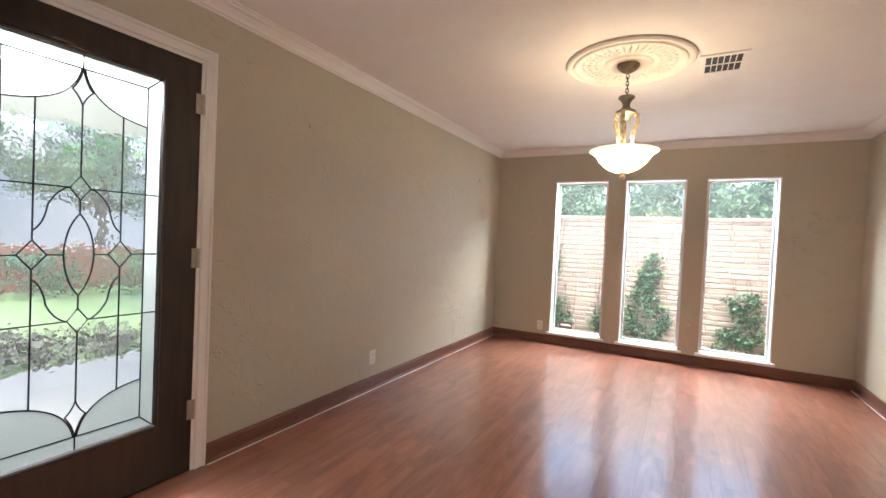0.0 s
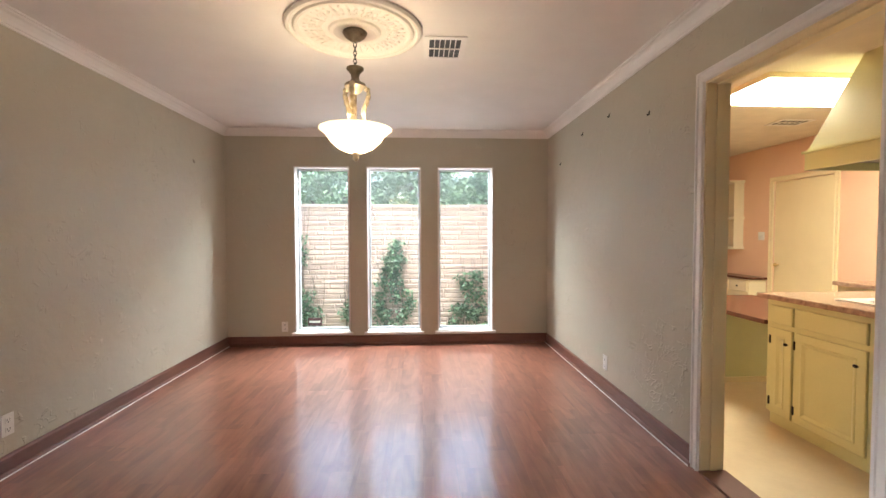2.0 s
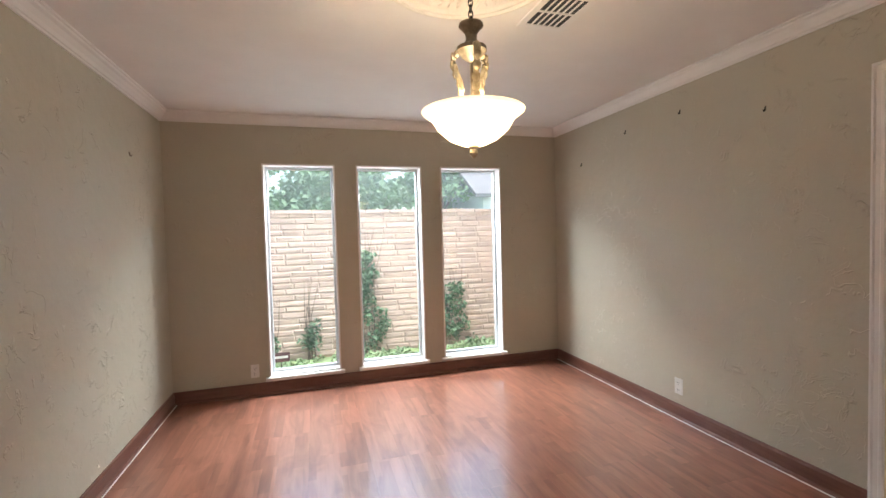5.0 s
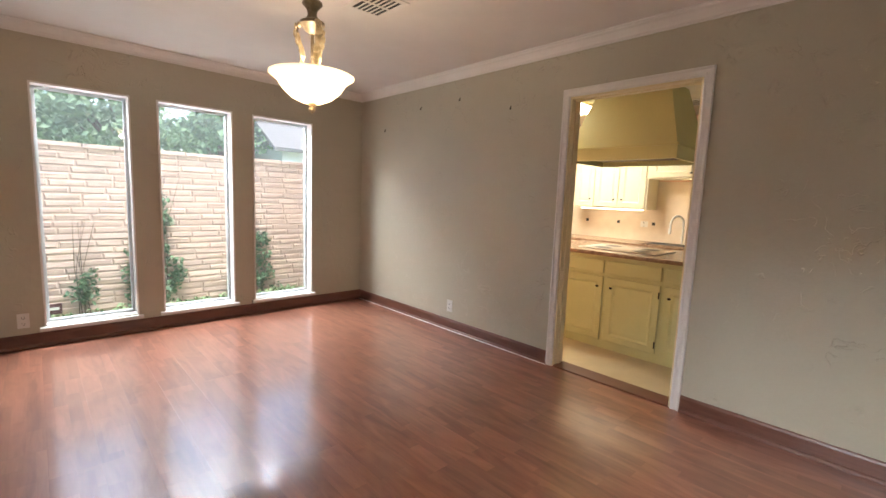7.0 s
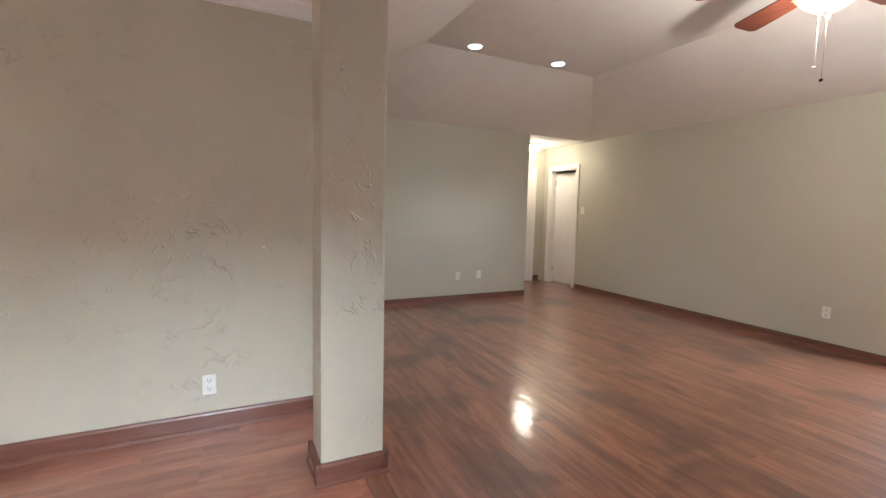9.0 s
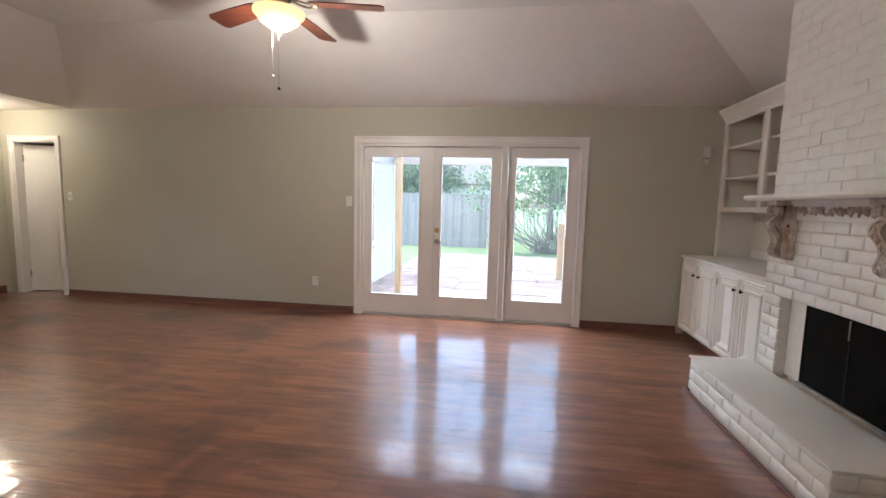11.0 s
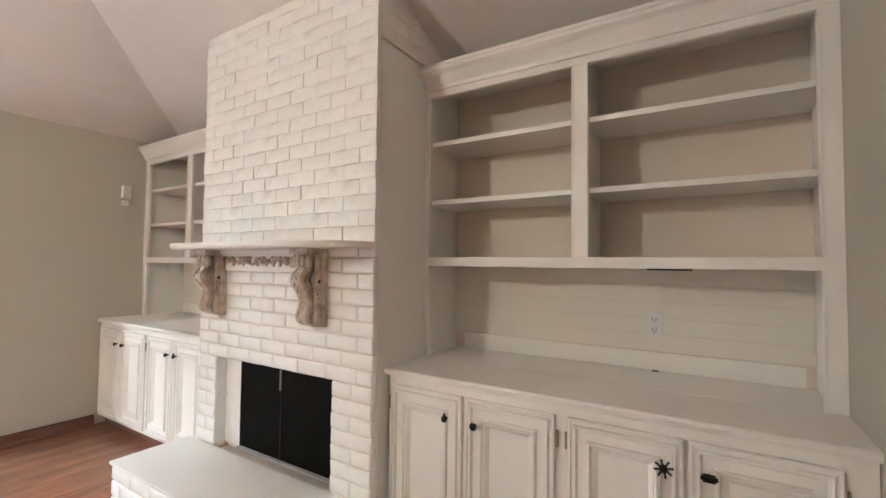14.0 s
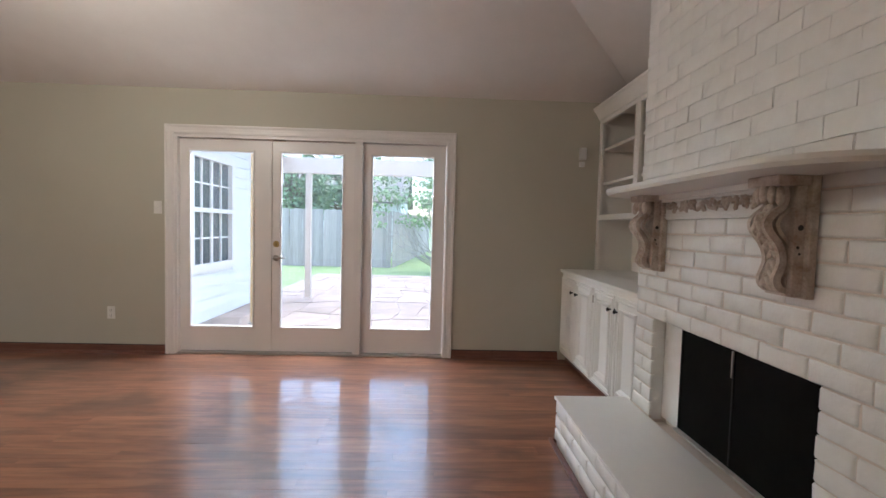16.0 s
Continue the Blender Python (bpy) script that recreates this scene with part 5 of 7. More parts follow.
BOWL = bpy.data.materials.new("lit_alabaster_glass")
BOWL.use_nodes = True
bp = BOWL.node_tree.nodes["Principled BSDF"]
bp.inputs["Base Color"].default_value = (0.9, 0.78, 0.58, 1)
bp.inputs["Emission Color"].default_value = (1.0, 0.80, 0.50, 1)
bp.inputs["Emission Strength"].default_value = BOWL_GLOW
bp.inputs["Roughness"].default_value = 0.25
lampglass(BOWL, (0.95, 0.85, 0.68))
bm = bmesh.new()
lathe(bm, [(0.014, 1.735), (0.05, 1.738), (0.10, 1.760), (0.145, 1.800), (0.168, 1.838), (0.192, 1.858), (0.208, 1.868), (0.209, 1.873), (0.204, 1.875), (0.188, 1.866), (0.160, 1.842), (0.138, 1.806), (0.095, 1.768), (0.05, 1.746), (0.014, 1.744)], (PX, PY, 0), 48)
smooth(part("bowl", bm, BOWL, lamp, "lit alabaster glass bowl"), 60)
bm = bmesh.new()
lathe(bm, [(0.0, 1.738), (0.020, 1.736), (0.022, 1.728), (0.010, 1.724), (0.016, 1.714), (0.018, 1.704), (0.012, 1.694), (0.005, 1.688), (0.0, 1.682)], (PX, PY, 0), 20)
smooth(part("finial", bm, IVORY, lamp))


def ceiling_vent(x0, x1, y0, y1, z, n):
    v = thing("ceiling_vent", ((x0 + x1) / 2, (y0 + y1) / 2, z), "white metal ceiling vent with dark open slats", "vent")
    m = 0.034
    part("backing", B((x0 + m, x1 - m, y0 + m, y1 - m, z - 0.003, z - 0.001)), SLOT, v)
    bm = B((x0, x1, y0, y0 + m, z - 0.008, z), (x0, x1, y1 - m, y1, z - 0.008, z), (x0, x0 + m, y0 + m, y1 - m, z - 0.008, z), (x1 - m, x1, y0 + m, y1 - m, z - 0.008, z))
    part("frame", bm, TRIM, v)
    step = (x1 - x0 - 2 * m) / n
    part("divider", B((x0 + m, x1 - m, (y0 + y1) / 2 - 0.005, (y0 + y1) / 2 + 0.005, z - 0.009, z - 0.003)), TRIM, v)
    for k in range(1, n):
        part("slat", B((x0 + m + k * step - 0.0025, x0 + m + k * step + 0.0025, y0 + m, y1 - m, z - 0.010, z - 0.003)), TRIM, v)


ceiling_vent(-1.45, -1.19, -2.37, -2.04, CH, 6)

# ---- ceiling fan ----
FANX, FANY = -1.315, -8.06
FANWOOD = surf("dark_cherry_blade", (0.16, 0.045, 0.025), (0.09, 0.025, 0.015), 0.3, scale=5, fine=60, bump=0.03, stretch=(1, 6, 1))
fan = thing("ceiling_fan", (FANX, FANY, 2.44), "cherry-bladed ceiling fan with a lit amber glass bowl, at rest", "ceiling fan")
for nm, pr, mt in (("canopy", [(0.0, 2.949), (0.07, 2.949), (0.072, 2.93), (0.05, 2.895), (0.016, 2.88), (0.0, 2.88)], BLACKIRON), ("rod", [(0.0, 2.89), (0.013, 2.89), (0.013, 2.78), (0.0, 2.78)], BLACKIRON),
                   ("motor_housing", [(0.0, 2.80), (0.04, 2.798), (0.085, 2.78), (0.105, 2.745), (0.105, 2.715), (0.09, 2.69), (0.06, 2.68), (0.0, 2.68)], surf("fan_bronze", (0.16, 0.08, 0.05), None, 0.35, metal=0.6)),
                   ("switch_housing", [(0.0, 2.68), (0.058, 2.678), (0.062, 2.64), (0.05, 2.625), (0.0, 2.625)], IVORY)):
    bm = bmesh.new()
    lathe(bm, pr, (FANX, FANY, 0), 32)
    smooth(part(nm, bm, mt, fan))
bm = bmesh.new()
lathe(bm, [(0.0, 2.628), (0.055, 2.628), (0.115, 2.616), (0.158, 2.606), (0.164, 2.600), (0.158, 2.597), (0.0, 2.597)], (FANX, FANY, 0), 40)
smooth(part("bowl_fitter", bm, IVORY, fan, "antique ivory pan above the glass bowl"))
AMBER = bpy.data.materials.new("lit_amber_glass")
AMBER.use_nodes = True
bp = AMBER.node_tree.nodes["Principled BSDF"]
bp.inputs["Base Color"].default_value = (0.85, 0.6, 0.35, 1)
bp.inputs["Emission Color"].default_value = (1.0, 0.66, 0.30, 1)
bp.inputs["Emission Strength"].default_value = BOWL_GLOW * 1.2
lampglass(AMBER, (0.95, 0.74, 0.48))
bm = bmesh.new()
lathe(bm, [(0.012, 2.485), (0.06, 2.495), (0.12, 2.535), (0.165, 2.585), (0.168, 2.60), (0.160, 2.60), (0.115, 2.545), (0.06, 2.505), (0.012, 2.495)], (FANX, FANY, 0), 40)
smooth(part("bowl", bm, AMBER, fan, "lit amber glass bowl"), 60)
bm = bmesh.new()
lathe(bm, [(0.0, 2.49), (0.022, 2.488), (0.020, 2.47), (0.010, 2.455), (0.0, 2.448)], (FANX, FANY, 0), 16)
smooth(part("finial", bm, NICKEL, fan))
for k in range(5):
    q = radians(72 * k + FAN_TURN)
    rot = Matrix.Translation((FANX, FANY, 2.665)) @ Matrix.Rotation(q, 4, "Z")
    bm = bmesh.new()
    out = [(0.20, -0.058), (0.24, -0.066), (0.50, -0.078), (0.67, -0.082), (0.70, -0.055), (0.70, 0.055), (0.67, 0.082), (0.50, 0.078), (0.24, 0.066), (0.20, 0.058)]
    lo = [bm.verts.new((x, y, -0.004 + y * 0.20)) for x, y in out]
    hi = [bm.verts.new((x, y, 0.004 + y * 0.20)) for x, y in out]
    for i in range(len(out)):
        bm.faces.new((lo[i], lo[(i + 1) % len(out)], hi[(i + 1) % len(out)], hi[i]))
    bm.faces.new(lo[::-1])
    bm.faces.new(hi)
    bmesh.ops.transform(bm, verts=bm.verts, matrix=rot)
    bl = part("blade", bm, FANWOOD, fan)
    bm = bmesh.new()
    for s in (-0.03, 0.03):
        tube(bm, [(0.075, s * 0.6, 0.02), (0.13, s, 0.0), (0.18, s * 1.2, -0.012), (0.25, s * 0.5, -0.012)], 0.007, 6)
    bmesh.ops.transform(bm, verts=bm.verts, matrix=rot)
    part("blade_iron", bm, IVORY, bl, "antique ivory blade bracket")
for dx, zz in ((-0.02, 2.09), (0.022, 2.17)):
    bm = bmesh.new()
    tube(bm, [(FANX + dx, FANY + 0.05, 2.62), (FANX + dx, FANY + 0.05, zz)], 0.0016, 5)
    ch = part("pull_chain", bm, ANTIQUE, fan)
    bm = bmesh.new()
    bmesh.ops.create_icosphere(bm, subdivisions=2, radius=0.011, matrix=Matrix.Translation((FANX + dx, FANY + 0.05, zz)))
    part("pull_knob", bm, BLACKIRON if dx < 0 else PLATE, ch)

# ---- recessed lights and the hall lamp ----
LENS = glow("lit_downlight_lens", (0.95, 0.98, 1.0), 6)
for y in (-7.18, -8.25):
    d = thing("downlight", (1.27, y, FLAT), "lit recessed ceiling downlight with a white trim ring", "downlight", "recessed downlights")
    bm = bmesh.new()
    lathe(bm, [(0.082, 0), (0.082, -0.006), (0.068, -0.008), (0.062, -0.002), (0.062, 0.0)], (1.27, y, FLAT - 0.0005), 32)
    part("trim_ring", bm, TRIM, d)
    bm = bmesh.new()
    lathe(bm, [(0.0, 0), (0.062, 0), (0.062, -0.004), (0.0, -0.004)], (1.27, y, FLAT - 0.001), 28)
    part("lens", bm, LENS, d)
hl = thing("hall_lamp", (3.42, -9.6, 2.36), "lit flush-mounted glass ceiling lamp in the hallway", "lamp")
bm = bmesh.new()
lathe(bm, [(0.0, 2.4395), (0.13, 2.4395), (0.135, 2.425), (0.128, 2.41), (0.0, 2.41)], (3.42, -9.6, 0), 28)
part("base", bm, NICKEL, hl)
bm = bmesh.new()
lathe(bm, [(0.122, 2.41), (0.125, 2.38), (0.10, 2.345), (0.05, 2.328), (0.0, 2.325)], (3.42, -9.6, 0), 28)
smooth(part("glass", bm, glow("lit_frosted_glass", (1.0, 0.86, 0.64), 8), hl, "lit frosted glass"), 60)
# hallway doors
casing(SY, "y", 2.97, 3.62, 2.04, 1, 0.066, TRIM)
setting("door_jamb", B((2.97, 2.985, SY - 0.14, SY + 0.003, 0, 2.04), (3.605, 3.62, SY - 0.14, SY + 0.003, 0, 2.04), (2.985, 3.605, SY - 0.14, SY + 0.003, 2.025, 2.04)), TRIM, "white painted hallway door jamb", "door jamb")
hd = thing("hall_door", (3.60, SY - 0.14, 0.01), "white flush interior door standing ajar in the hallway", "door")
bm = B((0, 0.61, -0.035, 0.0, 0.012, 2.0), bevel=0.002)
bmesh.ops.transform(bm, verts=bm.verts, matrix=Matrix.Translation((3.602, SY - 0.10, 0)) @ Matrix.Rotation(radians(180 + 14), 4, "Z") @ Matrix.Diagonal((1, -1, 1, 1)))
bmesh.ops.reverse_faces(bm, faces=bm.faces)
part("leaf", bm, TRIM, hd)
for z in (1.82, 0.25):
    part("hinge", B((3.594, 3.602, SY - 0.10, SY - 0.085, z - 0.045, z + 0.045)), NICKEL, hd)
setting("wall_back_room", B((2.4, 2.5, -12.4, SY - 0.14, 0, 2.5), (4.0, 4.1, -12.4, SY - 0.14, 0, 2.5), (2.4, 4.1, -12.5, -12.4, 0, 2.5), (2.4, 4.1, -12.5, SY - 0.14, 2.5, 2.6)), WALL2, "unlit room behind the hallway door", "wall")
casing(3.80, "x", -9.90, -9.15, 2.04, -1, 0.07, TRIM)
d = thing("hall_end_door", (3.79, -9.52, 0.01), "white closed interior door at the hallway end", "door")
part("leaf", B((3.788, 3.799, -9.90, -9.15, 0.01, 2.035)), TRIM, d)
bm = bmesh.new()
bmesh.ops.create_icosphere(bm, subdivisions=2, radius=0.028, matrix=Matrix.Translation((3.745, -9.22, 0.95)))
part("knob", bm, BRASS, d, "brass door knob")

# ---- kitchen, one step down ----
KZ = -0.155
setting("wall_kitchen_east", wall_mesh("x", 3.25, 3.37, -5.46, 1.75, KZ, 2.44, [(-0.25, 0.60, KZ + 0.001, 1.95)]), PEACH, "peach painted kitchen wall", "wall")
setting("wall_kitchen_north", B((1.0, 3.37, 1.75, 1.87, KZ, 2.44), (0.9, 1.0, 0.16, 1.87, KZ, 2.44)), PEACH, "peach painted wall of the breakfast corner", "wall")
setting("wall_kitchen_inside", wall_mesh("x", 0.121, 0.128, -5.46, 0.0, KZ, 2.44, [(-3.655, -2.797, KZ + 0.001, 2.04)]), PEACH, "peach painted inner face of the kitchen wall", "wall")
setting("wall_behind_pantry", B((3.37, 3.42, -0.4, 0.75, KZ, 2.44)), PEACH, "plain wall behind the pantry door", "wall")
casing(3.25, "x", -0.25, 0.60, 1.95, -1, 0.065, CREAM, floor=KZ)
pd = thing("pantry_door", (3.27, 0.17, KZ), "cream flush kitchen door, closed, with a brass knob", "door")
part("leaf", B((3.262, 3.30, -0.245, 0.595, KZ + 0.01, 1.945), bevel=0.002), CREAM, pd)
bm = bmesh.new()
bmesh.ops.create_icosphere(bm, subdivisions=2, radius=0.026, matrix=Matrix.Translation((3.215, 0.52, 0.85)))
tube(bm, [(3.262, 0.52, 0.85), (3.22, 0.52, 0.85)], 0.010, 8)
smooth(part("knob", bm, BRASS, pd, "brass door knob"))
outlet((3.25, 0.80, 1.23), "x", -1, "light_switch", 0.11, 0.115, "white plastic light switch plate on the peach wall", "light switch")

KSTEP = [(0, 0), (0, 0.012), (0.004, 0.016), (0.055, 0.016), (0.060, 0.020), (0.066, 0.020), (0.085, 0.010)]


def kdoor(o, u, n, w, h, parent, mat, kn=None, name="door", steps=KSTEP):
    bm = bmesh.new()
    rings(bm, o, u, (0, 0, 1), n, w, h, steps)
    d = part(name, bm, mat, parent)
    if kn:
        bm = bmesh.new()
        bmesh.ops.create_icosphere(bm, subdivisions=2, radius=0.014, matrix=Matrix.Translation(kn) @ Matrix.Diagonal((0.8, 1.2, 0.8, 1)))
        smooth(part("knob", bm, BLACKIRON, d, "black cabinet knob"))
    return d


isl = thing("kitchen_island", (1.6, -3.0, KZ), "pale yellow kitchen island with panelled doors and drawers", "kitchen island")
part("body", B((1.15, 2.05, -4.2, -1.85, KZ + 0.09, 0.778)), KITCAB, isl)
part("plinth", B((1.165, 2.03, -4.18, -1.87, KZ, KZ + 0.09)), KITCAB, isl)
FLATSTEP = [(0, 0), (0, 0.012), (0.006, 0.017)]
for a, b, ky in ((-2.08, -1.89, -2.045), (-2.595, -2.10, -2.545), (-3.135, -2.635, -2.685), (-3.60, -3.17, -3.22), (-4.10, -3.64, -3.69)):
    d = kdoor((1.149, b, -0.065), (0, -1, 0), (-1, 0, 0), b - a, 0.635, isl, KITCAB, (1.118, ky, 0.47))
    for hz in (0.02, 0.48):
        hy = b - 0.012 if ky < (a + b) / 2 else a + 0.002
        part("hinge", B((1.125, 1.136, hy, hy + 0.010, hz - 0.03, hz + 0.03)), BLACKIRON, d, "black hinge")
    kdoor((1.149, b, 0.605), (0, -1, 0), (-1, 0, 0), b - a, 0.13, isl, KITCAB, None, "drawer", FLATSTEP)
top = tagged(obj("island_countertop", B((1.095, 2.12, -4.25, -1.80, 0.7785, 0.815), bevel=0.008), STONETOP), "brown speckled stone countertop of the kitchen island", "countertop")
cook = thing("cooktop", (1.6, -2.6, 0.815), "flat white glass cooktop set in the island countertop", "cooktop")
part("glass_top", B((1.32, 1.86, -3.0, -2.2, 0.8155, 0.824), bevel=0.003), surf("white_glass", (0.78, 0.74, 0.66), None, 0.1, bump=0.0), cook)
for x, y in ((1.48, -2.4), (1.48, -2.8), (1.72, -2.4), (1.72, -2.8)):
    bm = bmesh.new()
    lathe(bm, [(0.07, 0.8245), (0.085, 0.8245), (0.085, 0.8255), (0.07, 0.8255)], (x, y, 0), 24)
    part("burner_ring", bm, SLOT, cook)

hood = thing("range_hood", (1.65, -2.57, 1.70), "pale yellow tapered range hood over the island, hung from the ceiling", "range hood")
part("lip", B((1.25, 1.28, -3.12, -2.02, 1.71, 1.83), (2.02, 2.05, -3.12, -2.02, 1.71, 1.83), (1.28, 2.02, -3.12, -3.09, 1.71, 1.83), (1.28, 2.02, -2.05, -2.02, 1.71, 1.83)), KITCAB, hood)
part("lip_moulding", B((1.235, 2.065, -3.135, -2.005, 1.826, 1.846), bevel=0.006), KITCAB, hood)
bm = bmesh.new()
lo = [bm.verts.new(p) for p in ((1.26, -3.11, 1.846), (2.04, -3.11, 1.846), (2.04, -2.03, 1.846), (1.26, -2.03, 1.846))]
hi = [bm.verts.new(p) for p in ((1.42, -2.95, 2.4395), (1.90, -2.95, 2.4395), (1.90, -2.26, 2.4395), (1.42, -2.26, 2.4395))]
for k in range(4):
    bm.faces.new((lo[k], lo[(k + 1) % 4], hi[(k + 1) % 4], hi[k]))
bm.faces.new(hi)
bm.faces.new(lo[::-1])
part("canopy", bm, KITCAB, hood)
part("filter", B((1.30, 2.0, -3.07, -2.07, 1.76, 1.775)), surf("grease_filter_metal", (0.25, 0.24, 0.20), None, 0.5, metal=0.8, bump=0.3), hood, "dull metal filter")

desk = thing("kitchen_desk", (1.7, -1.2, KZ), "low desk with a polished red wooden top at the island's end", "desk")
part("desktop", B((1.17, 2.12, -1.79, -0.46, 0.565, 0.60), bevel=0.006), DESKWOOD, desk)
part("end_panel", B((1.40, 2.08, -1.02, -0.97, KZ, 0.564)), KITCAB, desk)
part("panel_shoe", B((1.39, 2.09, -1.035, -1.02, KZ, KZ + 0.05)), CREAM, desk)

hutch = thing("corner_desk", (3.1, 1.2, KZ), "white corner desk unit with a dark red wooden top", "desk")
part("body", B((3.0, 3.248, 0.70, 1.748, KZ, 0.635)), UPPERCAB, hutch)
part("desktop", B((2.97, 3.248, 0.67, 1.748, 0.636, 0.665), bevel=0.004), DESKWOOD, hutch)
for a in (0.72, 1.08, 1.44):
    kdoor((2.999, a + 0.33, 0.46), (0, -1, 0), (-1, 0, 0), 0.33, 0.15, hutch, UPPERCAB, (2.972, a + 0.165, 0.535), "drawer", FLATSTEP)
sh = thing("corner_shelf", (3.1, 1.4, 1.05), "cream open wall shelf with curved end bracket", "shelf")
for z in (1.05, 1.49, 2.02):
    part("shelf", B((2.98, 3.248, 1.12, 1.748, z - 0.012, z + 0.02), bevel=0.003), UPPERCAB, sh)
part("side", B((3.10, 3.248, 1.14, 1.16, 1.07, 2.008)), UPPERCAB, sh)
part("back", B((3.235, 3.248, 1.16, 1.748, 1.07, 2.008)), UPPERCAB, sh)

fc = thing("sink_cabinet", (2.95, -2.2, KZ), "cream base cabinets along the kitchen back wall", "cabinet")
part("body", B((2.66, 3.248, -4.2, -0.9, KZ + 0.09, 0.752)), UPPERCAB, fc)
part("plinth", B((2.70, 3.248, -4.2, -0.9, KZ, KZ + 0.09)), UPPERCAB, fc)
for k in range(6):
    kdoor((2.659, -0.93 - k * 0.54, -0.04), (0, -1, 0), (-1, 0, 0), 0.50, 0.74, fc, UPPERCAB, (2.635, -0.99 - k * 0.54, 0.60))
tagged(obj("sink_countertop", B((2.62, 3.248, -4.2, -0.88, 0.7525, 0.79), bevel=0.006), STONETOP), "brown stone countertop along the kitchen back wall", "countertop")
bs = tagged(obj("tile_backsplash", B((3.238, 3.2495, -4.2, -0.9, 0.7905, 1.60)), BACKSPLASH), "cream tile backsplash with small dark accent tiles", "backsplash")
for k in range(6):
    part("accent_tile", B((3.234, 3.2385, -1.27 - k * 0.487, -1.23 - k * 0.487, 1.01, 1.05)), SLOT, bs)
outlet((3.238, -2.10, 1.02), "x", -1, w=0.10, h=0.08)
up = thing("wall_cabinet", (3.08, -1.7, 1.22), "cream panelled wall cabinet with a lit strip under it", "cabinet", "kitchen wall cabinets")
part("body", B((2.90, 3.248, -2.24, -1.2, 1.22, 2.30)), UPPERCAB, up)
for a, b, ky in ((-1.50, -1.215, -1.45), (-1.85, -1.515, -1.80), (-2.215, -1.865, -1.91)):
    kdoor((2.899, b, 1.235), (0, -1, 0), (-1, 0, 0), b - a, 1.05, up, UPPERCAB, (2.876, ky, 1.345))
part("light_strip", B((2.94, 3.04, -2.15, -1.30, 1.206, 1.2195)), glow("lit_strip", (1.0, 0.86, 0.6), 2.5), up, "lit fluorescent strip")
up2 = thing("wall_cabinet", (3.08, -2.9, 1.62), "short cream wall cabinet above the kitchen sink", "cabinet", "kitchen wall cabinets")
part("body", B((2.90, 3.248, -3.8, -2.242, 1.62, 2.30)), UPPERCAB, up2)
for a, b, ky in ((-2.80, -2.26, -2.74), (-3.35, -2.815, -2.87)):
    kdoor((2.899, b, 1.635), (0, -1, 0), (-1, 0, 0), b - a, 0.65, up2, UPPERCAB, (2.876, ky, 1.69))
fau = thing("kitchen_faucet", (3.1, -2.64, 0.79), "tall cream gooseneck kitchen faucet behind the sink", "faucet")
bm = bmesh.new()
tube(bm, [(3.12, -2.64, 0.791), (3.12, -2.64, 1.05)] + [(3.12 - 0.09 + 0.09 * math.cos(a), -2.64 + 0.06 * (1 - math.cos(a)) * 0.8, 1.05 + 0.11 * math.sin(a)) for a in [math.pi * i / 8 for i in range(9)]] + [(2.94, -2.545, 0.98)], 0.013, 10)
smooth(part("spout", bm, PLATE, fau))
bm = bmesh.new()
tube(bm, [(2.94, -2.545, 1.0), (2.935, -2.542, 0.93)], 0.018, 10)
part("spray_head", bm, PLATE, fau)
sink = thing("kitchen_sink", (2.9, -2.64, 0.79), "drop-in kitchen sink with a dark rim", "sink")
part("rim", B((2.70, 3.08, -3.0, -2.28, 0.7905, 0.80), bevel=0.003), STONETOP, sink)
part("basin", B((2.73, 3.05, -2.97, -2.31, 0.798, 0.802)), SLOT, sink)
lp = thing("ceiling_light_panel", (1.7, -1.55, 2.41), "lit rectangular fluorescent ceiling light panel in the kitchen", "ceiling light")
part("frame", B((1.06, 2.34, -1.92, -1.90, 2.405, 2.4395), (1.06, 2.34, -1.20, -1.18, 2.405, 2.4395), (1.06, 1.08, -1.90, -1.20, 2.405, 2.4395), (2.32, 2.34, -1.90, -1.20, 2.405, 2.4395)), CREAM, lp)
part("diffuser", B((1.081, 2.319, -1.899, -1.201, 2.412, 2.43)), glow("lit_diffuser", (1.0, 0.93, 0.78), 3), lp, "lit white diffuser")
ceiling_vent(2.25, 2.60, -0.68, -0.42, 2.44, 5)
ceiling_vent(2.35, 2.68, -3.05, -2.72, 2.44, 5)

# ---- outside ----
GRASS = surf("lawn", (0.22, 0.30, 0.13), (0.15, 0.21, 0.08), 0.9, scale=2.5, fine=60, bump=0.8)
LEAFA = surf("leaf_green", (0.20, 0.30, 0.14), (0.12, 0.20, 0.08), 0.55, scale=2.0, fine=15, bump=0.0)
LEAFB = surf("pale_leaf_green", (0.24, 0.33, 0.17), (0.15, 0.23, 0.10), 0.55, scale=1.5, fine=15, bump=0.0)
IVYM = surf("ivy_green", (0.13, 0.22, 0.11), (0.06, 0.12, 0.055), 0.45, scale=6.0, fine=30, bump=0.0)
BARK = surf("bark", (0.20, 0.15, 0.11), (0.10, 0.075, 0.055), 0.9, scale=12, bump=0.8, stretch=(1, 1, 0.3))
SIDING = surf("white_siding", (0.78, 0.78, 0.76), (0.72, 0.72, 0.70), 0.5, scale=2, bump=0.05)
PINE = surf("new_pine", (0.58, 0.42, 0.24), (0.46, 0.31, 0.16), 0.6, scale=7, fine=60, bump=0.15, stretch=(4, 4, 0.4))
FENCE = surf("weathered_fence_board", (0.50, 0.44, 0.41), (0.39, 0.34, 0.31), 0.85, scale=5, fine=60, bump=0.4, stretch=(6, 6, 0.5), rand=0.14)
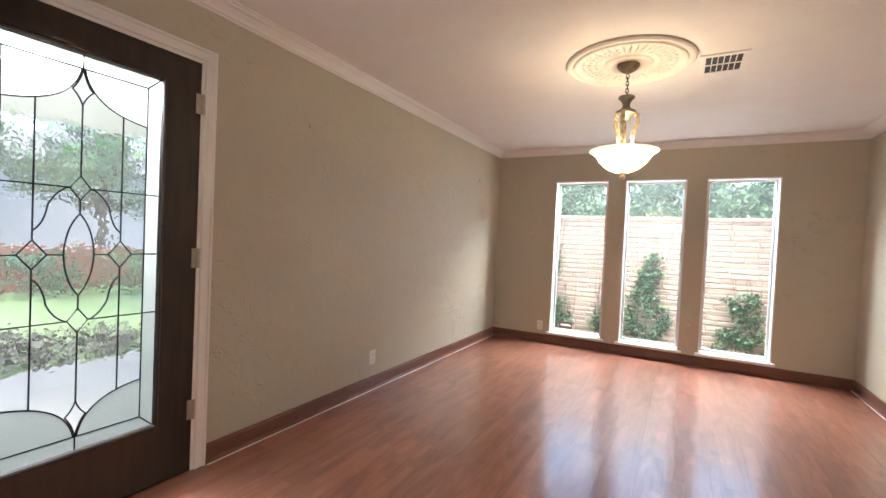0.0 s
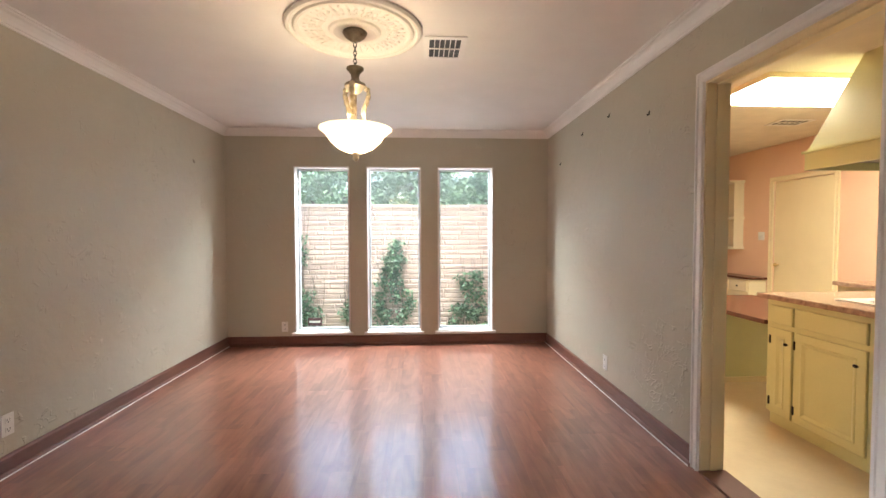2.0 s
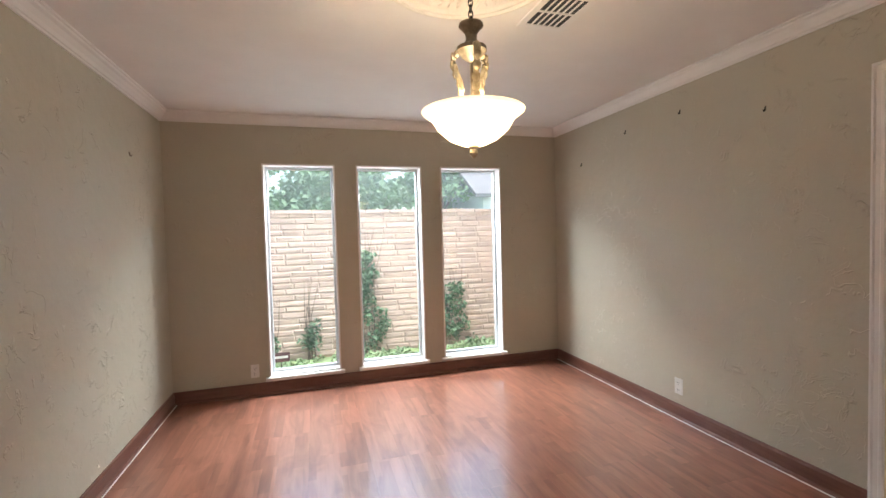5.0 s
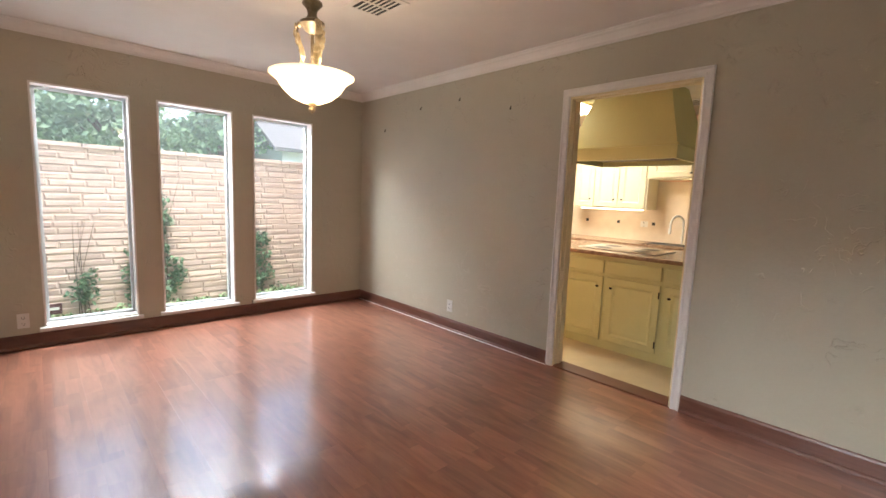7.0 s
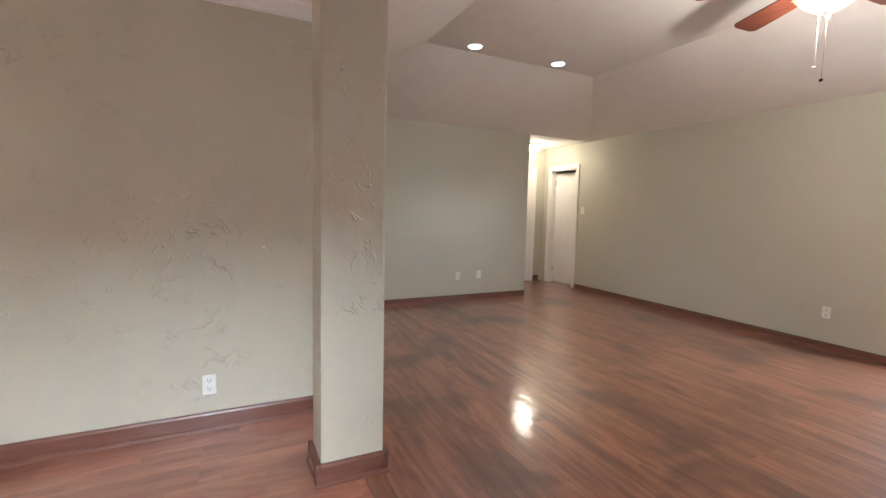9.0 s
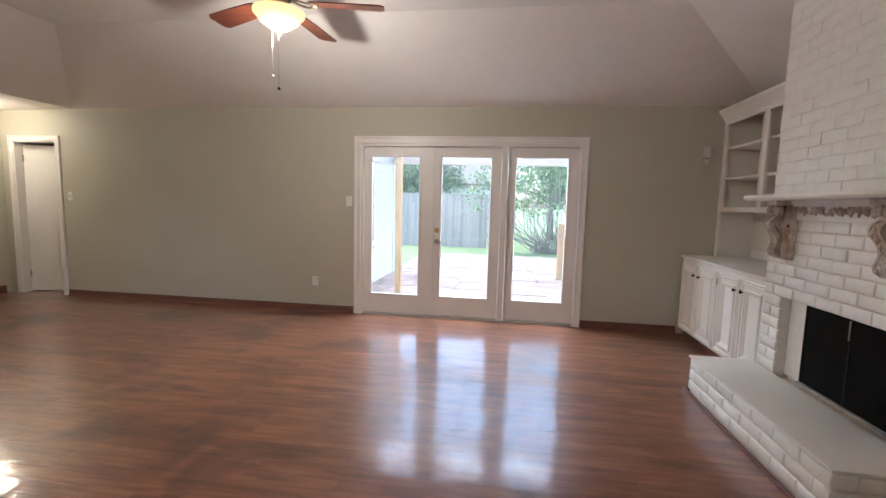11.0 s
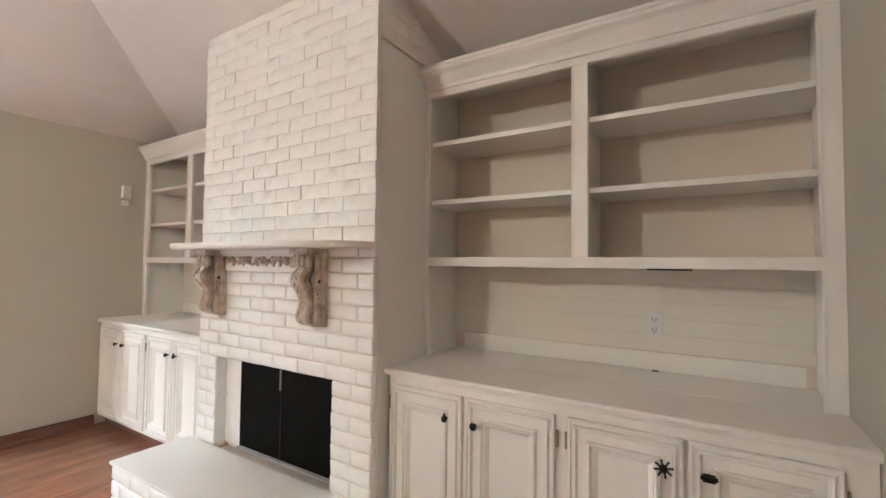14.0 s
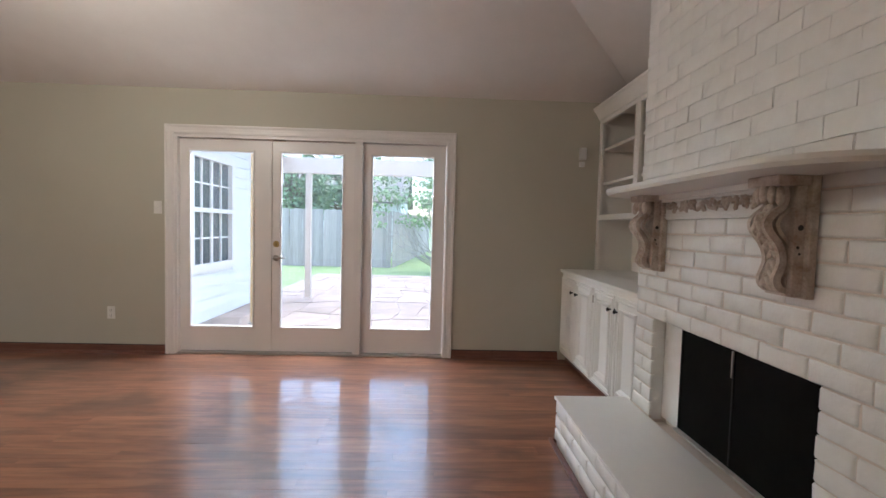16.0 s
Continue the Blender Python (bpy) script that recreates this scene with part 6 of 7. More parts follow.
FLAG = surf("flagstone", (0.36, 0.28, 0.24), (0.25, 0.195, 0.165), 0.8, scale=4, fine=40, bump=0.5, rand=0.16)
STONEB = surf("tan_garden_brick", (0.52, 0.39, 0.32), (0.43, 0.32, 0.27), 0.85, scale=7, fine=60, bump=0.5, rand=0.11)
SHINGLE = surf("grey_roof_shingle", (0.22, 0.20, 0.18), (0.15, 0.135, 0.12), 0.9, scale=6, bump=0.5, stretch=(1, 1, 4))
CONC = surf("pale_concrete", (0.34, 0.32, 0.30), (0.27, 0.25, 0.235), 0.85, scale=3, bump=0.3)

bm = bmesh.new()
vs = [bm.verts.new(p) for p in ((-400, -400, -0.17), (400, -400, -0.17), (400, 400, -0.17), (-400, 400, -0.17))]
bm.faces.new(vs)
setting("ground", bm, GRASS, "green lawn reaching to the horizon", "ground")
rp = random.Random(12)


def leaves(bm, centre, radii, count, size, rnd, flat=None):
    """Small folded leaves scattered in clumps through an ellipsoid."""
    c = Vector(centre)
    for _ in range(count):
        d = Vector((rnd.gauss(0, 1), rnd.gauss(0, 1), rnd.gauss(0, 1))).normalized() * rnd.random() ** 0.45
        p = c + Vector((d.x * radii[0], d.y * radii[1], d.z * radii[2]))
        s = size * rnd.uniform(0.6, 1.4)
        e = Euler((rnd.uniform(-1.1, 1.1), rnd.uniform(-1.1, 1.1), rnd.uniform(0, 6.3))).to_matrix()
        pts = [p + e @ Vector(q) * s for q in ((-0.5, 0, 0), (0, -0.34, 0.08), (0.6, 0, -0.05), (0, 0.34, 0.08))]
        v = [bm.verts.new(q) for q in pts]
        bm.faces.new((v[0], v[1], v[2]))
        bm.faces.new((v[0], v[2], v[3]))


def tree(x, y, high, spread, seed, mat, clumps=26, per=110, leaf=0.16, bare=False, base=-0.17):
    r = random.Random(seed)
    t = thing("tree", (x, y, base), "leafy green tree beyond the garden", "tree", "garden trees")
    bm = bmesh.new()
    tube(bm, [(x, y, base), (x + 0.05, y, base + high * 0.25), (x - 0.05, y + 0.05, base + high * 0.5), (x, y, base + high * 0.8)], 0.035 * high, 8, taper=0.3)
    part("trunk", bm, BARK, t)
    bm, lb = bmesh.new(), bmesh.new()
    for k in range(clumps):
        a, rr, h = r.uniform(0, 6.28), spread * r.random() ** 0.5, base + high * r.uniform(0.36, 1.0)
        rr *= 1.15 - 0.5 * (h - base) / high
        c = (x + rr * math.cos(a), y + rr * math.sin(a), h)
        tube(lb, [(x, y, base + high * r.uniform(0.25, 0.6)), ((x + c[0]) / 2, (y + c[1]) / 2, h * 0.8 + 0.1), c], 0.012 * high, 5, taper=0.3)
        leaves(bm, c, (spread * 0.34, spread * 0.34, high * 0.10), per, leaf, r)
    part("limbs", lb, BARK, t)
    cr = part("crown", bm, mat, t)
    return t


# garden wall beyond the dining windows
GY = 1.62
gw = tagged(obj("garden_wall", B((-9.0, 6.5, GY + 0.009, GY + 0.22, -0.17, 1.66)), surf("garden_mortar", (0.50, 0.385, 0.32), None, 0.9, scale=9, bump=0.6)), "tan stacked brick garden wall with climbing ivy", "wall", kind="structure")
GP = 0.0735


def gbrick(length, seed):
    r = random.Random(seed)
    bm = bmesh.new()
    box(bm, -length / 2 + 0.004, length / 2 - 0.004, -0.002, 0.06, -GP / 2 + 0.005, GP / 2 - 0.004)
    bmesh.ops.bevel(bm, geom=[e for e in bm.edges if max(v.co.y for v in e.verts) < 0.0], offset=0.012, segments=1, affect="EDGES")
    for v in bm.verts:
        if v.co.y < 0.03:
            v.co += Vector((r.uniform(-0.006, 0.006), r.uniform(-0.006, 0.004), r.uniform(-0.005, 0.005)))
    me = bpy.data.meshes.new("brick")
    bm.to_mesh(me)
    bm.free()
    me.materials.append(STONEB)
    return me


GB = {l: [gbrick(l, int(l * 1000) + k) for k in range(4)] for l in (0.24, 0.31, 0.38)}
rest = bmesh.new()
for j in range(25):
    z = -0.15 + (j + 0.5) * GP
    x = -8.9 + rp.uniform(0, 0.2)
    while x < 6.3:
        l = rp.choice((0.24, 0.31, 0.31, 0.38))
        me = rp.choice(GB[l])
        mid = x + l / 2
        if -3.75 < mid < 0.05 and z > -0.1:
            ob = new("brick", me)
            ob.parent = gw
            ob.location = (mid, GY, z)
        else:
            for poly in me.polygons:
                rest.faces.new([rest.verts.new(me.vertices[i].co + Vector((mid, GY, z))) for i in poly.vertices])
        x += l
rs = part("bricks_beyond", rest, STONEB, gw)
rs["kind"] = "stuff"
x = -8.9
while x < 6.3:
    l = rp.uniform(0.3, 0.45)
    bm = B((x + 0.004, x + l - 0.004, GY - 0.03, GY + 0.25, 1.662 + rp.uniform(0, 0.006), 1.712 + rp.uniform(-0.006, 0.006)), bevel=0.01)
    part("capstone", bm, STONEB, gw)
    x += l


def ivy(x, w, h, count, seed):
    r = random.Random(seed)
    p = thing("ivy", (x, GY - 0.05, -0.17), "dark green ivy climbing the tan garden wall", "ivy", "wall ivy")
    bm, st = bmesh.new(), bmesh.new()
    for k in range(int(count / 40)):
        hh = r.random() ** 0.9
        wide = w * (1 - 0.55 * hh) if h < 0.9 else w * (0.75 + 0.35 * math.sin(hh * 5))
        c = (x + r.uniform(-wide, wide), GY - 0.07, -0.13 + h * hh)
        leaves(bm, c, (0.11, 0.06, 0.10), 40, 0.052, r)
    for k in range(5):
        xs = x + r.uniform(-w, w) * 0.6
        tube(st, [(xs, GY - 0.02, -0.17), (xs + r.uniform(-0.1, 0.1), GY - 0.02, h * 0.5), (xs + r.uniform(-0.15, 0.15), GY - 0.015, h * 1.15)], 0.006, 5, taper=0.4)
    part("stems", st, BARK, p)
    part("foliage", bm, IVYM, p)


ivy(-1.87, 0.25, 1.25, 1700, 1)
ivy(-0.72, 0.34, 0.78, 1000, 2)
ivy(-3.12, 0.22, 0.55, 480, 3)
ivy(-2.55, 0.10, 0.75, 220, 4)
ivy(-3.25, 0.08, 1.55, 260, 5)
ivy(0.35, 0.28, 0.6, 700, 6)
bm = bmesh.new()
for k in range(260):
    leaves(bm, (rp.uniform(-4.6, 1.6), rp.uniform(0.35, GY - 0.1), -0.13), (0.13, 0.12, 0.05), 26, 0.05, rp)
tagged(obj("ground_cover", bm, LEAFB), "low green ground cover plants below the windows", "ground cover", kind="stuff")
sg = thing("yard_sign", (-2.86, 0.75, -0.17), "small dark yard sign standing in the ground cover", "sign")
part("stake", B((-2.865, -2.855, 0.745, 0.755, -0.17, 0.1)), BLACKIRON, sg)
part("board", B((-2.95, -2.77, 0.73, 0.742, 0.07, 0.17), bevel=0.004), surf("dark_red_sign", (0.10, 0.03, 0.035), None, 0.5), sg)
part("lettering_bar", B((-2.93, -2.79, 0.727, 0.7295, 0.11, 0.135)), PLATE, sg)
for x, y, h, s, sd, mt in ((-6.8, 9.0, 3.7, 1.9, 1, LEAFB), (-3.9, 10.0, 3.8, 2.0, 2, LEAFB), (-1.2, 9.0, 3.7, 1.9, 3, LEAFB), (1.4, 9.5, 3.8, 1.9, 4, LEAFA), (-9.8, 11, 4.2, 2.4, 5, LEAFB), (-5.5, 14, 4.6, 2.6, 6, LEAFB), (-1.5, 14, 4.6, 2.6, 7, LEAFA)):
    tree(x, y, h, s, sd, mt, 34, 120, 0.17)
pole = thing("utility_pole", (-6.6, 16.5, -0.17), "pale grey utility pole beyond the garden wall", "pole")
bm = bmesh.new()
tube(bm, [(-6.6, 16.5, -0.17), (-6.6, 16.5, 8.5)], 0.11, 10)
part("shaft", bm, CONC, pole)
part("crossarm", B((-7.4, -5.8, 16.43, 16.57, 7.8, 7.95)), BARK, pole)


def house(x0, x1, y0, y1, eave, ridge, label, wins=(), wallmat=SIDING, axis="x"):
    h = thing("house", ((x0 + x1) / 2, (y0 + y1) / 2, -0.17), label, "house")
    part("walls", B((x0, x1, y0, y1, -0.17, eave)), wallmat, h)
    bm = bmesh.new()
    o = 0.35
    if axis == "x":
        ym = (y0 + y1) / 2
        prof = [(y0 - o, eave - 0.1), (ym, ridge), (y1 + o, eave - 0.1), (y1 + o, eave), (ym, ridge + 0.12), (y0 - o, eave)]
        A = [bm.verts.new((x0 - o, a, z)) for a, z in prof]
        C = [bm.verts.new((x1 + o, a, z)) for a, z in prof]
    else:
        xm = (x0 + x1) / 2
        prof = [(x0 - o, eave - 0.1), (xm, ridge), (x1 + o, eave - 0.1), (x1 + o, eave), (xm, ridge + 0.12), (x0 - o, eave)]
        A = [bm.verts.new((a, y0 - o, z)) for a, z in prof]
        C = [bm.verts.new((a, y1 + o, z)) for a, z in prof]
    for i in range(6):
        bm.faces.new((A[i], A[(i + 1) % 6], C[(i + 1) % 6], C[i]))
    bm.faces.new((A[0], A[1], A[4], A[5]))
    bm.faces.new((A[1], A[2], A[3], A[4]))
    bm.faces.new((C[0], C[5], C[4], C[1]))
    bm.faces.new((C[1], C[4], C[3], C[2]))
    bmesh.ops.recalc_face_normals(bm, faces=bm.faces)
    part("roof", bm, SHINGLE, h)
    bm = bmesh.new()
    if axis == "x":
        for xx in (x0, x1 - 0.05):
            v = [bm.verts.new(p) for p in ((xx, y0, eave), (xx, y1, eave), (xx, (y0 + y1) / 2, ridge), (xx + 0.05, y0, eave), (xx + 0.05, y1, eave), (xx + 0.05, (y0 + y1) / 2, ridge))]
            bm.faces.new(v[:3])
            bm.faces.new(v[3:])
    else:
        for yy in (y0, y1 - 0.05):
            v = [bm.verts.new(p) for p in ((x0, yy, eave), (x1, yy, eave), ((x0 + x1) / 2, yy, ridge), (x0, yy + 0.05, eave), (x1, yy + 0.05, eave), ((x0 + x1) / 2, yy + 0.05, ridge))]
            bm.faces.new(v[:3])
            bm.faces.new(v[3:])
    part("gable", bm, wallmat, h)
    for w in wins:
        part("window", B(w), DARKGLASS, h)
    return h


house(2.2, 10.0, 7.5, 13.5, 2.45, 4.3, "white house with a grey shingle roof beyond the garden wall", [(2.17, 2.2, 9.5, 10.5, 0.9, 2.0)])

# patio side
TANPAINT = surf("pinkish_tan_beam_paint", (0.68, 0.58, 0.50), (0.62, 0.52, 0.44), 0.6, scale=4, bump=0.1)
wing = thing("house_wing", (0.0, -12.3, -0.17), "white lap-sided house wing with a divided window beside the patio", "house")
part("wall", wall_mesh("x", -0.47, -0.35, -14.3, SY - 0.14, -0.17, 2.75, [(-12.86, -11.72, 0.62, 2.12)]), SIDING, wing)
for k in range(18):
    z = -0.14 + k * 0.16
    for a, b in ((-14.3, -12.92), (-12.92, -11.66), (-11.66, SY - 0.141)):
        if a == -12.92 and 0.46 < z < 2.10:
            continue
        bm = bmesh.new()
        profile_run(bm, [(0.0, z), (0.022, z), (0.006, z + 0.165), (0.0, z + 0.165)], (-0.47, a), (-0.47, b), (-1, 0))
        part("siding_board", bm, SIDING, wing)
part("corner_board", B((-0.51, -0.47, -14.36, -14.24, -0.17, 2.75)), SIDING, wing)
wn1 = part("window", wall_mesh("x", -0.515, -0.42, -12.92, -11.66, 0.56, 2.18, [(-12.82, -11.76, 0.66, 1.36), (-12.82, -11.76, 1.42, 2.08)]), TRIM, wing)
part("pane", B((-0.45, -0.445, -12.83, -11.75, 0.65, 2.09)), surf("reflecting_window_glass", (0.10, 0.11, 0.11), (0.05, 0.055, 0.06), 0.05, bump=0.0, scale=2), wn1)
for k in range(1, 4):
    y = -12.82 + k * 1.06 / 4
    part("muntin", B((-0.475, -0.45, y - 0.012 * (2 if k == 2 else 1), y + 0.012 * (2 if k == 2 else 1), 0.66, 2.08)), TRIM, wn1)
for z in (1.01, 1.75):
    part("muntin", B((-0.472, -0.452, -12.82, -11.76, z - 0.011, z + 0.011)), TRIM, wn1)
part("soffit", B((-0.9, 0.2, -14.7, SY - 0.14, 2.75, 2.85)), SIDING, wing)
for k, (x, y, h, w, mt, lb) in enumerate(((-1.19, -11.98, 2.46, 0.09, PINE, "new pine patio post beside the glazed doors"), (-1.30, -14.15, 2.16, 0.10, TANPAINT, "tan painted pergola post at the patio"), (-4.02, -14.2, 1.02, 0.14, PINE, "short pale wooden post on the patio"))):
    p = thing("patio_post", (x, y, -0.165), lb, "post", "patio posts")
    part("shaft", B((x - w / 2, x + w / 2, y - w / 2, y + w / 2, -0.13, h), bevel=0.004), mt, p)
    part("foot", B((x - w / 2 - 0.02, x + w / 2 + 0.02, y - w / 2 - 0.02, y + w / 2 + 0.02, -0.14, -0.10), bevel=0.004), CONC if k != 1 else mt, p)
pg = thing("pergola", (-4.2, -13.2, 2.1), "white painted wooden pergola over the patio", "pergola")
part("beam", B((-9.0, -0.55, -14.22, -14.08, 2.16, 2.44), bevel=0.006), TANPAINT, pg)
for k in range(14):
    x = -8.8 + k * 0.6
    part("rafter", B((x, x + 0.045, -14.75, -11.4, 2.44, 2.60), bevel=0.003), SIDING, pg)
part("ledger", B((-9.0, -0.55, -11.5, -11.40, 2.30, 2.44)), SIDING, pg)
part("pergola_post", B((-8.9, -8.8, -14.2, -14.1, -0.14, 2.16)), SIDING, pg)
patio = setting("patio", B((-9.5, -0.47, -18.2, SY - 0.14, -0.17, -0.128)), surf("patio_grout", (0.45, 0.40, 0.36), None, 0.9), "pale irregular flagstone patio", "patio")
nx, ny = 18, 16
grid = {}
for i in range(nx + 1):
    for j in range(ny + 1):
        grid[i, j] = Vector((-9.4 + i * 8.9 / nx + (rp.uniform(-0.13, 0.13) if 0 < i < nx else 0), -18.1 + j * 7.75 / ny + (rp.uniform(-0.13, 0.13) if 0 < j < ny else 0), 0))
for i in range(nx):
    for j in range(ny):
        q = [grid[i, j], grid[i + 1, j], grid[i + 1, j + 1], grid[i, j + 1]]
        c = sum(q, Vector()) / 4
        q = [c + (p - c) * (1 - 0.011 / max(0.1, (p - c).length)) for p in q]
        bm = bmesh.new()
        h = -0.118 + rp.uniform(-0.004, 0.004)
        lo = [bm.verts.new((p.x, p.y, -0.145)) for p in q]
        hi = [bm.verts.new((p.x, p.y, h)) for p in q]
        for k in range(4):
            bm.faces.new((lo[k], lo[(k + 1) % 4], hi[(k + 1) % 4], hi[k]))
        bm.faces.new(hi)
        part("flagstone", bm, FLAG, patio)
fence = thing("fence", (-2, -20.8, -0.17), "weathered grey vertical board fence behind the lawn", "fence")
rf = random.Random(21)
bmf = [bmesh.new() for _ in range(3)]
fm = []
for k, bm in enumerate(bmf):
    box(bm, -0.069, 0.069, -0.01, 0.01, 0.0, 1.90 + 0.012 * k)
    me = bpy.data.meshes.new("fence_board")
    bm.to_mesh(me)
    bm.free()
    me.materials.append(FENCE)
    fm.append(me)
for k in range(120):
    ob = new("fence_board", rf.choice(fm))
    ob.parent = fence
    ob.matrix_parent_inverse = Matrix.Translation(fence.location).inverted()
    run = 3.8 - k * 0.142
    if run > -2.3:
        stand = Matrix.Translation((run, -20.8 + rf.uniform(-0.004, 0.004), -0.17))
    else:
        run = -2.3 - run
        stand = Matrix.Translation((-2.3 - 0.11 * run, -20.8 - 0.994 * run, -0.17)) @ Matrix.Rotation(radians(83.7), 4, "Z")
    ob.matrix_basis = stand @ Matrix.Rotation(rf.uniform(-0.008, 0.008), 4, "Y")
for z in (0.2, 0.85, 1.5):
    part("rail", B((-2.3, 3.87, -20.88, -20.81, z, z + 0.09)), FENCE, fence)
for x, y, h, s, sd, mt in ((-5.0, -26, 5.0, 1.9, 11, LEAFB), (-6.5, -23.5, 5.0, 2.2, 12, LEAFB), (0.6, -27.5, 5.0, 1.8, 13, LEAFA), (2.6, -25, 5.0, 2.0, 14, LEAFB), (-9.5, -24, 5.5, 2.4, 15, LEAFA)):
    tree(x, y, h, s, sd, mt, 34, 120, 0.17)
shrub = thing("shrub", (-4.3, -19.7, -0.17), "large sprawling green shrub with bare lower branches", "shrub")
bm, st = bmesh.new(), bmesh.new()
for k in range(110):
    a, rr = rp.uniform(0, 6.28), 2.6 * rp.random() ** 0.5
    c = (-4.3 + rr * math.cos(a), -19.6 + 0.4 * rr * math.sin(a), 0.9 + 2.9 * rp.random() ** 0.8 + 0.12 * abs(rr * math.cos(a)))
    leaves(bm, c, (0.6, 0.4, 0.20), 46, 0.10, rp)
    if k < 60:
        tube(st, [(-4.3 + rp.uniform(-0.5, 0.5), -19.6, -0.17), (-4.3 + 0.6 * rr * math.cos(a) + rp.uniform(-0.3, 0.3), -19.3 + rp.uniform(-0.2, 0.3), 0.3 + rp.random() * 0.7), c], 0.02, 5, taper=0.25)
part("branches", st, surf("grey_dry_branch", (0.42, 0.38, 0.33), None, 0.9), shrub)
part("foliage", bm, surf("fresh_shrub_leaf", (0.25, 0.38, 0.15), (0.15, 0.25, 0.09), 0.5, scale=1.5, fine=15, bump=0.0), shrub)
house(-2.0, 6.5, -36, -29, 2.5, 4.6, "far neighbouring house with a grey shingle roof", (), SIDING)

# front of the house
setting("porch", B((-6.25, -3.82, -5.28, -1.5, -0.17, -0.03)), CONC, "pale concrete front porch", "porch")
setting("porch_ceiling", B((-6.2, -3.82, -5.28, -1.0, 2.85, 2.93), (-6.35, -6.2, -5.28, -1.0, 2.12, 2.93)), SIDING, "white painted porch ceiling with a fascia", "ceiling")
setting("driveway", B((-24, -13.5, -12, 14, -0.17, -0.155)), CONC, "pale concrete driveway across the lawn", "driveway")
hed = thing("hedge", (-6.8, -3.6, -0.17), "low brownish clipped hedge along the porch edge", "hedge")
bm = bmesh.new()
for k in range(120):
    leaves(bm, (-6.8 + rp.uniform(-0.4, 0.4), rp.uniform(-8, 2.5), rp.uniform(-0.1, 0.12)), (0.22, 0.22, 0.12), 45, 0.06, rp)
part("foliage", bm, surf("dry_hedge_leaf", (0.17, 0.15, 0.12), (0.09, 0.08, 0.06), 0.6, scale=5, fine=20, bump=0.0), hed)
for sd, (x, y) in enumerate(((-11.5, -4.2), (-11.8, -2.2), (-11.6, -0.2), (-11.7, 1.8), (-11.6, -6.2))):
    b = thing("bush", (x, y, -0.17), "rounded grey-green bush across the front lawn", "bush", "front bushes")
    bm = bmesh.new()
    r = random.Random(60 + sd)
    for k in range(26):
        leaves(bm, (x + r.uniform(-0.5, 0.5), y + r.uniform(-0.9, 0.9), r.uniform(-0.05, 0.65)), (0.3, 0.4, 0.2), 45, 0.08, r)
    part("foliage", bm, IVYM if sd % 2 else LEAFA, b)
house(-26, -19.5, -8, 9, 3.1, 4.4, "low neighbouring house with a red brick base", [(-19.5, -19.45, -4, -2.6, 0.9, 1.9)], surf("pale_grey_render", (0.55, 0.55, 0.56), None, 0.8), "y")
tagged(obj("brick_planter", B((-13.1, -12.8, -9, 8, -0.17, 0.72), bevel=0.01), surf("red_brick", (0.42, 0.16, 0.10), (0.30, 0.11, 0.07), 0.85, scale=12, bump=0.6)), "low red brick planter wall by the driveway", "planter wall")
for x, y, h, s, sd in ((-15.5, 0.5, 5.0, 2.0, 31), (-16.5, -3.0, 5.4, 2.2, 32), (-15.5, 4.0, 5.0, 2.0, 33), (-17, -6.5, 5.2, 2.2, 34)):
    tree(x, y, h, s, sd, LEAFB, 30, 110, 0.18)

tree(-10.4, 0.9, 8.6, 3.1, 35, surf("sunlit_leaf_green", (0.17, 0.32, 0.10), (0.10, 0.20, 0.06), 0.5, scale=1.5, fine=15, bump=0.0), 60, 150, 0.19)

